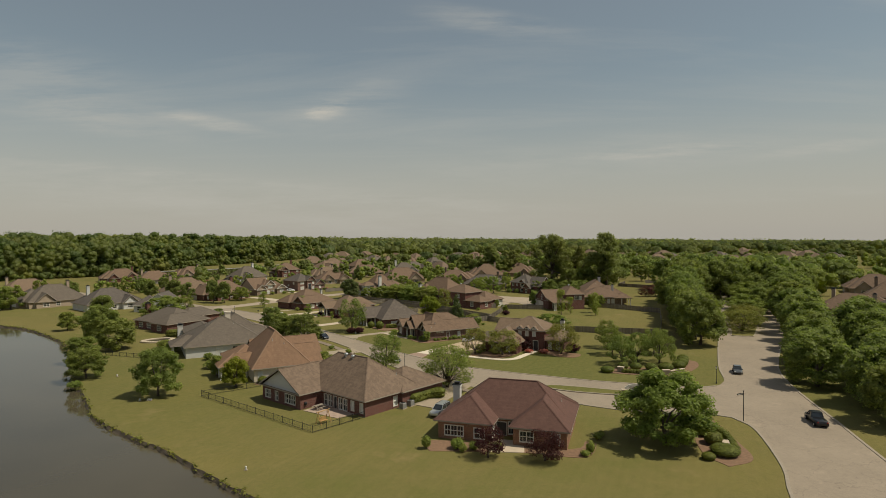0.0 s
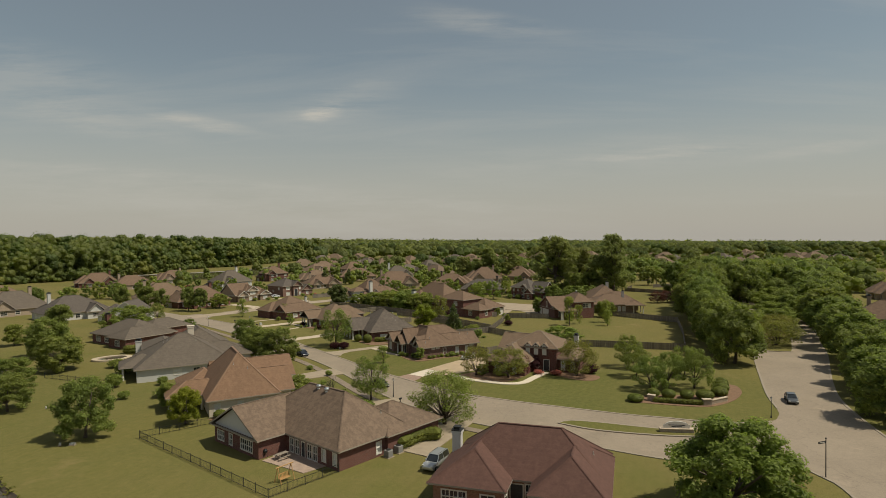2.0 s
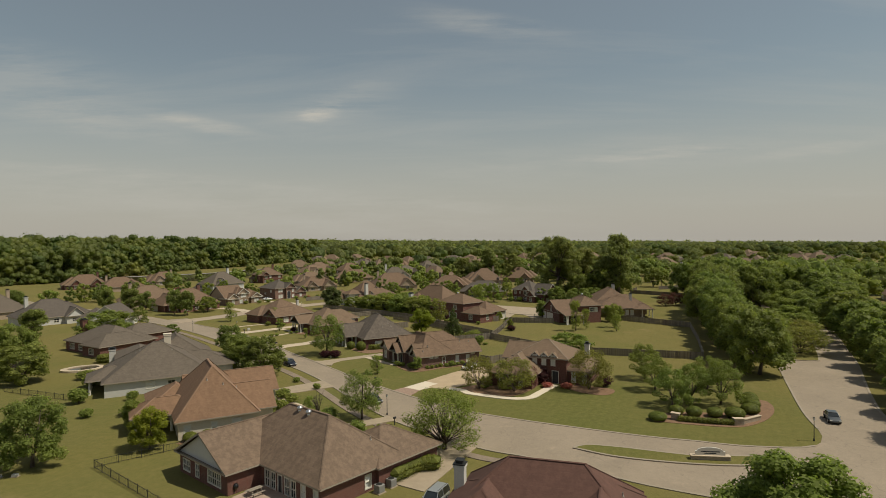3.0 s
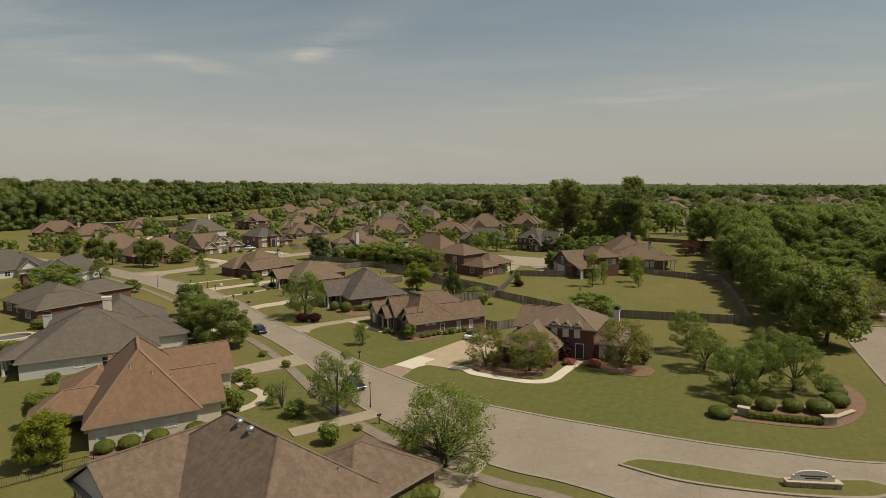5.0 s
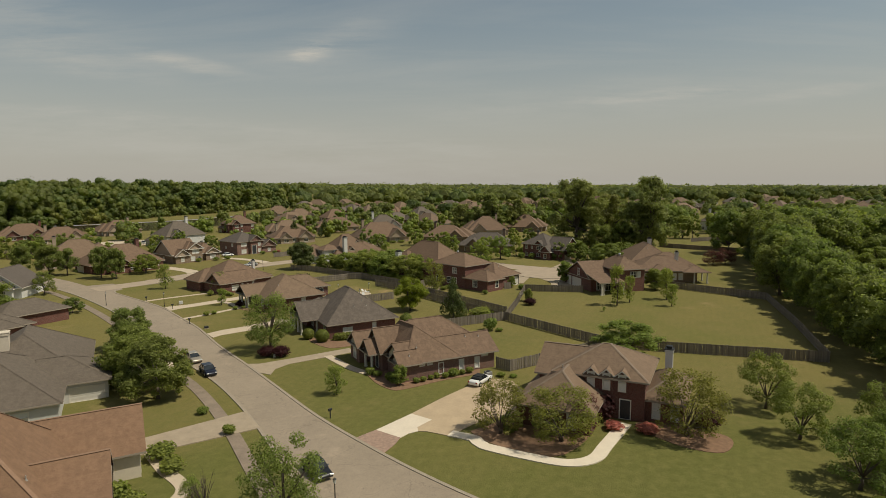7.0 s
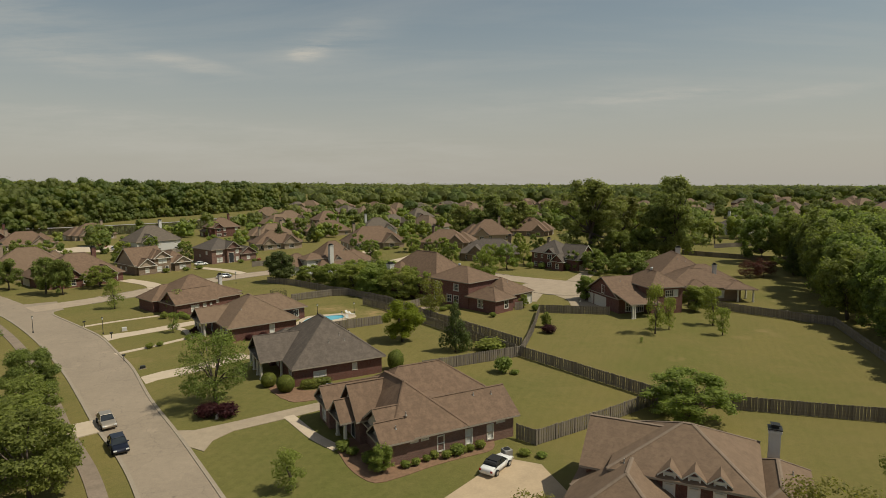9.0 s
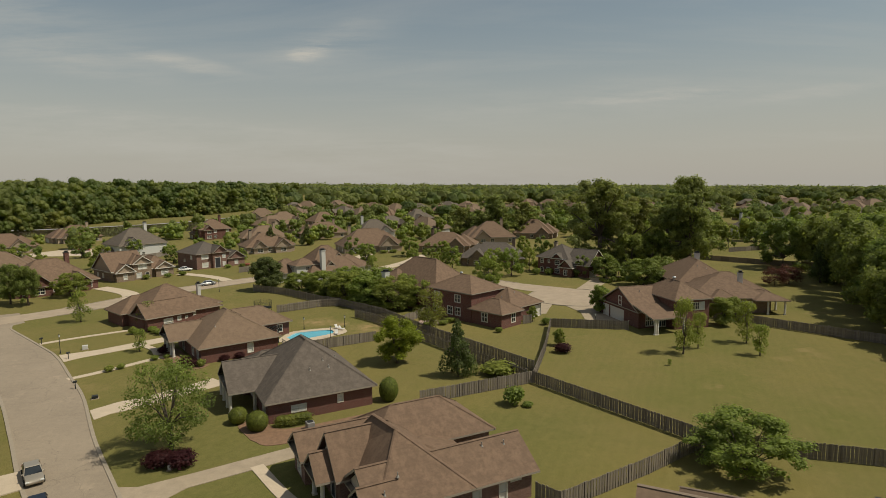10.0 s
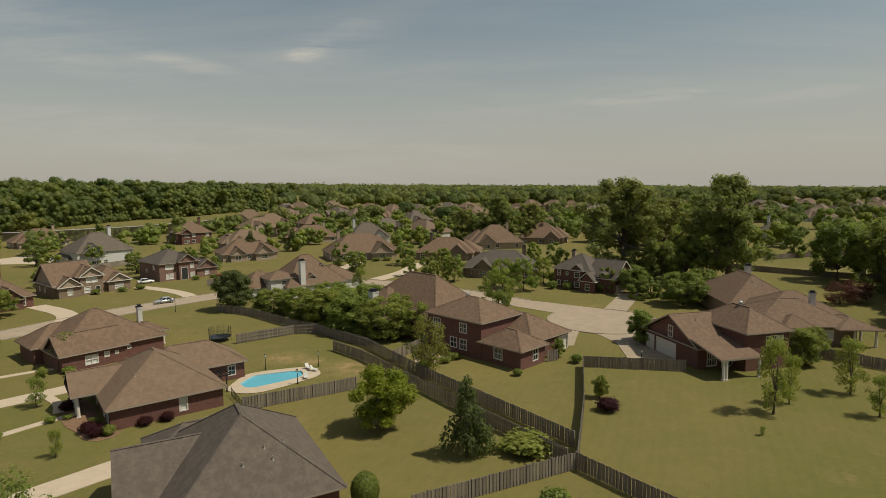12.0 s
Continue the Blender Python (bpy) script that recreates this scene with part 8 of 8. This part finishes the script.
# trampoline with a net
e = thing("trampoline", "dark round trampoline with a safety net", "trampoline", (-30.5, 202.4, 0), size=M)
bm = bmesh.new()
tube(bm, [(0, 0, 0.82), (0, 0, 0.86)], [2.0, 2.0], 24)
part("mat", bm, BLACKP, e)
bm = bmesh.new()
for k in range(48):
    a = 2 * math.pi * k / 48
    tube(bm, [(2 * math.cos(a), 2 * math.sin(a), 0.88), (2 * math.cos(a), 2 * math.sin(a), 2.5)], [0.012, 0.012], 4, False)
for z in (1.3, 1.7, 2.1, 2.5):
    pts = [(2 * math.cos(2 * math.pi * k / 24), 2 * math.sin(2 * math.pi * k / 24), z) for k in range(25)]
    tube(bm, pts, [0.014] * 25, 4, False)
part("net", bm, DARKMETAL, e)
for k in range(6):
    a = 2 * math.pi * k / 6
    bm = bmesh.new()
    tube(bm, [(2.03 * math.cos(a), 2.03 * math.sin(a), 0), (2.03 * math.cos(a), 2.03 * math.sin(a), 2.55)], [0.04, 0.035], 6)
    part("leg", bm, DARKMETAL, e)

# entrance planting: stone piers, low wall, sign on the median
STONE = plain("buff ledge stone", (0.36, 0.29, 0.22), 0.9, var=0.3, scale=5, bumpy=0.5)


def pier(x, y, ang, w, h, label="buff stone garden wall block with a flat cap", d=0.6):
    e = thing("stone_pier", label, "wall", (x, y, 0), ang, "entrance walls")
    r = np.random.default_rng(int(abs(x) * 10))
    z = 0.0
    while z < h - 0.05:
        t = min(0.2, h - z)
        k = max(1, int(w / 0.45))
        for i in range(k):
            bm = bmesh.new()
            box(bm, -w / 2 + w * i / k + 0.01, -d / 2 + float(r.uniform(0, 0.03)), z, -w / 2 + w * (i + 1) / k - 0.01, d / 2 - float(r.uniform(0, 0.03)), z + t - 0.015)
            part("stone", bm, STONE, e)
        z += t
    bm = bmesh.new()
    box(bm, -w / 2 - 0.06, -d / 2 - 0.06, h, w / 2 + 0.06, d / 2 + 0.06, h + 0.1, bevel=0.015)
    part("cap", bm, CONCRETE, e)


pier(30.2, 100.0, -35, 1.0, 0.8)
pier(37.0, 97.5, 0, 1.2, 0.8)
pier(39.2, 98.6, 28, 3.4, 0.55, "buff stone low garden wall with a flat cap", 0.35)
pier(30.9, 64.2, 70, 1.2, 0.5)
pier(28.2, 86.2, -8, 3.9, 0.5, "buff stone entrance sign wall on the median", 0.6)
e = thing("entrance_sign", "pale arched entrance sign board on a stone base", "sign", (28.2, 86.2, 0.6), -8)
bm = bmesh.new()
prof = [(-1.5, 0), (1.5, 0), (1.5, 0.42), (1.3, 0.42)] + [(1.3 * math.cos(a), 0.4 + 0.42 * math.sin(a)) for a in np.linspace(0.2, math.pi - 0.2, 13)] + [(-1.3, 0.42), (-1.5, 0.42)]
f0 = [bm.verts.new((x, -0.08, z)) for x, z in prof]
f1 = [bm.verts.new((x, 0.08, z)) for x, z in prof]
bm.faces.new(f0)
bm.faces.new(f1[::-1])
for i in range(len(prof)):
    bm.faces.new((f0[i], f1[i], f1[(i + 1) % len(prof)], f0[(i + 1) % len(prof)]))
sgn = part("board", bm, WHITE, e)
for k, wd in ((0, 1.9), (1, 1.2)):
    for s in (-1, 1):
        bm = bmesh.new()
        box(bm, -wd / 2, s * 0.084 - 0.003, 0.32 - 0.18 * k, wd / 2, s * 0.084 + 0.003, 0.42 - 0.18 * k)
        part("lettering_bar", bm, DARK, sgn)


# ---- shrubs and hedges ----
def hedge(points, w, h, label="clipped green box hedge in a bed"):
    r = np.random.default_rng(3)
    line = smooth_line([Vector(p) for p in points], 0.5)
    cs = [(p.x + r.uniform(-.08, .08), p.y + r.uniform(-.08, .08), z) for p in line for z in (h * 0.35, h * 0.68)]
    rs = [w * 0.5] * len(cs)
    v = np.concatenate([leaf_cloud(r, cs, rs, 620 * len(line), 0.055, 0.62, tri=True), inner_mass(cs, rs, 0.85, 0.62)])
    v[:, 2] = np.clip(v[:, 2], 0.02, h)
    e = thing("hedge", label, "hedge", (0, 0, 0))
    bm = bmesh.new()
    for p in line[::2]:
        tube(bm, [(p.x, p.y, 0), (p.x, p.y, h * 0.6)], [0.03, 0.02], 5)
    part("stem", bm, BARK, e)
    child("foliage", quads("foliage", v, LEAF_CLIP, 3), e)


hedge([(30.6, 99.4), (33.2, 98.4), (36.2, 97.6)], 0.9, 0.7)
hedge([(31.2, 62.6), (32.2, 66.5), (32.4, 70.5)], 0.9, 0.7)
hedge([(-4.4, 82.0), (-2.2, 84.6), (-0.6, 84.8)], 2.0, 1.5, "full light green hedge beside the house")
hedge([(-65.1, 139.6), (-61.5, 140.6)], 2.4, 1.7, "full bright green hedge behind the house")
hedge([(-14.2, 150.0), (-11.8, 150.9)], 1.3, 1.1, "clipped green hedge by the brick wall")
plant("clip", (27.9, 99.9, 1.1, 2.3), (31.2, 102.2, 1.3, 1.9), (33.2, 101.4, 1.35, 2.0), (35.7, 101.0, 1.3, 1.9), (38.0, 100.3, 1.5, 2.5), (41.0, 102.2, 1.4, 2.3), (42.4, 104.4, 1.35, 2.2), (43.4, 106.4, 1.3, 2.0), (44.2, 108.4, 1.2, 1.9))
plant("clip", (32.4, 73.6, 1.5, 2.2), (31.2, 70.8, 1.6, 2.3), (30.2, 68.0, 1.6, 2.3), (30.0, 65.2, 1.5, 2.2), (29.7, 61.8, 1.2, 3.0), (27.4, 60.6, 0.8, 1.4), (13.0, 78.6, 1.2, 2.6), (15.5, 76.5, 1.3, 2.2))
plant("clip", (-29.1, 94.2, 1.15, 1.7), (-27.4, 95.1, 1.15, 1.9), (-25.4, 96.2, 1.2, 2.0), (-22.5, 97.7, 1.2, 2.0))
plant("clip", (-18.6, 151.0, 1.7, 1.8), (-16.2, 149.2, 2.0, 2.1), (-4.2, 156.4, 2.7, 2.1))
plant("shrubl", (1.4, 64.2, 1.3, 1.5), (3.2, 63.8, 1.0, 1.1), (5.9, 64.0, 1.0, 1.1), (2.0, 63.2, 1.0, 0.9), (-2.0, 64.4, 1.6, 1.1), (17.6, 66.8, 0.9, 1.0), (18.2, 67.8, 0.7, 0.8), (15.6, 62.4, 1.5, 0.9), (14.9, 61.8, 0.7, 1.0))
plant("shrub", (-7.6, 134, 1, 1.2), (-6.6, 133.2, 0.9, 1.1), (-5, 131.6, 1.2, 1.4), (-1.9, 130.7, 0.78, 0.84), (-1.1, 131.1, 0.78, 0.84), (-0.2, 131.8, 0.7, 0.76), (0.5, 132.3, 0.78, 0.84), (1.5, 132.3, 0.86, 0.92), (2.4, 132.8, 1.17, 1.26), (3, 133.3, 0.7, 0.76), (3.6, 133.5, 0.78, 0.84), (4.5, 134, 0.94, 1.01), (-8, 134.8, 0.7, 0.73), (-7.5, 135.2, 0.7, 0.73))
plant("oval", (-3.8, 130.1, 2.4, 2.5), (18.6, 176.6, 2.6, 2.2), (17.4, 191.4, 2.6, 2.2))
plant("plumshrub", (-22.4, 142.2, 1.7, 2.6), (-20.5, 142.3, 1.7, 2.6), (18.4, 173.2, 1.6, 2.4), (26.1, 117.1, 2.0, 2.6), (16.5, 119.7, 3.0, 3.2), (-31.6, 170.2, 1.2, 1.8), (-30.4, 169.2, 1.3, 1.8), (-25.3, 172.6, 1.1, 1.4), (-27.0, 171.6, 1.0, 1.5), (-36.9, 175.6, 1.1, 1.5), (-37.0, 177.2, 1.1, 1.5))
plant("shrubl", (-29.2, 169.4, 1.1, 1.1), (-31.9, 171.7, 0.9, 1.0), (-40.2, 168.0, 0.8, 1.2), (-39.2, 169.0, 0.7, 1.0), (-36.6, 172.6, 0.7, 1.0), (-35.4, 173.4, 0.6, 0.9), (-44.0, 188.0, 1.0, 1.4), (-43.0, 186.8, 1.0, 1.3), (-42.0, 186.0, 0.9, 1.2), (-45.6, 189.4, 0.9, 1.2), (-46.4, 186.6, 1.3, 1.3))
plant("sapling", (-46.0, 190.8, 4.6, 4.4), (-17.4, 104.8, 2.4, 2.2), (-31.4, 165.0, 2.6, 1.6))
plant("shrub", (-23.2, 112.6, 1.6, 2.4), (-21.2, 110.2, 1.4, 2.0), (-22.8, 104.4, 2.6, 2.2), (-20.6, 103.0, 2.8, 1.8), (-14.2, 101.6, 1.8, 2.4), (-9.6, 95.2, 2.2, 2.0), (-19.0, 117.4, 1.1, 1.2), (-23.4, 122.4, 0.9, 1.2), (-7.4, 98.0, 0.6, 0.8), (-38.6, 115.0, 1.4, 1.4), (-41.6, 105.2, 1.8, 3.0), (-39.4, 103.4, 1.8, 2.4))
plant("shrub", (-45.2, 112.4, 1.6, 1.6), (-52.2, 111.0, 2.6, 2.6), (-56, 121, 2.2, 3), (-60, 126, 1.8, 3), (-47, 104, 1.4, 1.8), (-58, 92, 1.2, 2.2), (-100, 162, 2.4, 3), (-94, 156, 2, 3))
plant("shrub", (-63.5, 247, 1.2, 2), (-66, 244, 1.2, 2), (-70, 241, 1.4, 2), (-53, 262, 1, 1.8), (-56, 259, 1.2, 2), (-49, 266, 1, 1.6), (-22, 289, 1.2, 2), (-12, 291, 1.2, 3), (-15, 290, 1.2, 3), (30, 240, 2, 2.2), (34, 239, 2, 2), (27, 241, 2, 2))
def bare_shrub(x, y, h, w):
    e = thing("bare_shrub", "leafless grey twiggy shrub on the lawn", "shrub", (x, y, 0))
    r = np.random.default_rng(8)
    for k in range(26):
        bm = bmesh.new()
        a, q = r.uniform(0, 6.28), r.uniform(0.15, 0.5)
        tip = Vector((w * q * math.cos(a), w * q * math.sin(a), h * r.uniform(0.6, 1.0)))
        mid = tip * 0.5 + Vector((0, 0, 0.12 * h))
        tube(bm, [(0, 0, 0), mid, tip], [0.03, 0.018, 0.006], 4)
        for _ in range(4):
            t2 = mid.lerp(tip, r.uniform(0.2, 0.8))
            tube(bm, [t2, t2 + Vector((r.uniform(-.3, .3), r.uniform(-.3, .3), r.uniform(0.2, 0.6)))], [0.01, 0.004], 3)
        part("twig", bm, BARK, e)


plant("shrubl", (8.2, 132.6, 0.6, 1.1), (9.6, 132.1, 0.5, 0.9), (8.6, 164.4, 1.7, 4.2))
plant("shrub", (9.0, 154.6, 2.3, 2.4), (10.4, 154.0, 0.6, 1.2))
bare_shrub(-16.1, 103.8, 3.2, 2.8)
plant("azalea", (16.8, 117.0, 0.9, 1.7), (20.0, 116.2, 0.9, 2.0), (-52, 264, 0.8, 1.4))
plant("shrub", (19.2, 189.0, 1.4, 1.6), (0.0, 188.6, 0.9, 2.0), (2.4, 190.0, 0.9, 1.8), (3.6, 191.6, 1.0, 2.0), (1.6, 195.2, 0.9, 1.6), (11.0, 184.4, 1.0, 1.2))
plant("midd", (10.6, 116.6, 2.2, 3.2), (7.4, 117.4, 1.8, 2.6), (12.4, 120.0, 1.6, 2.2))

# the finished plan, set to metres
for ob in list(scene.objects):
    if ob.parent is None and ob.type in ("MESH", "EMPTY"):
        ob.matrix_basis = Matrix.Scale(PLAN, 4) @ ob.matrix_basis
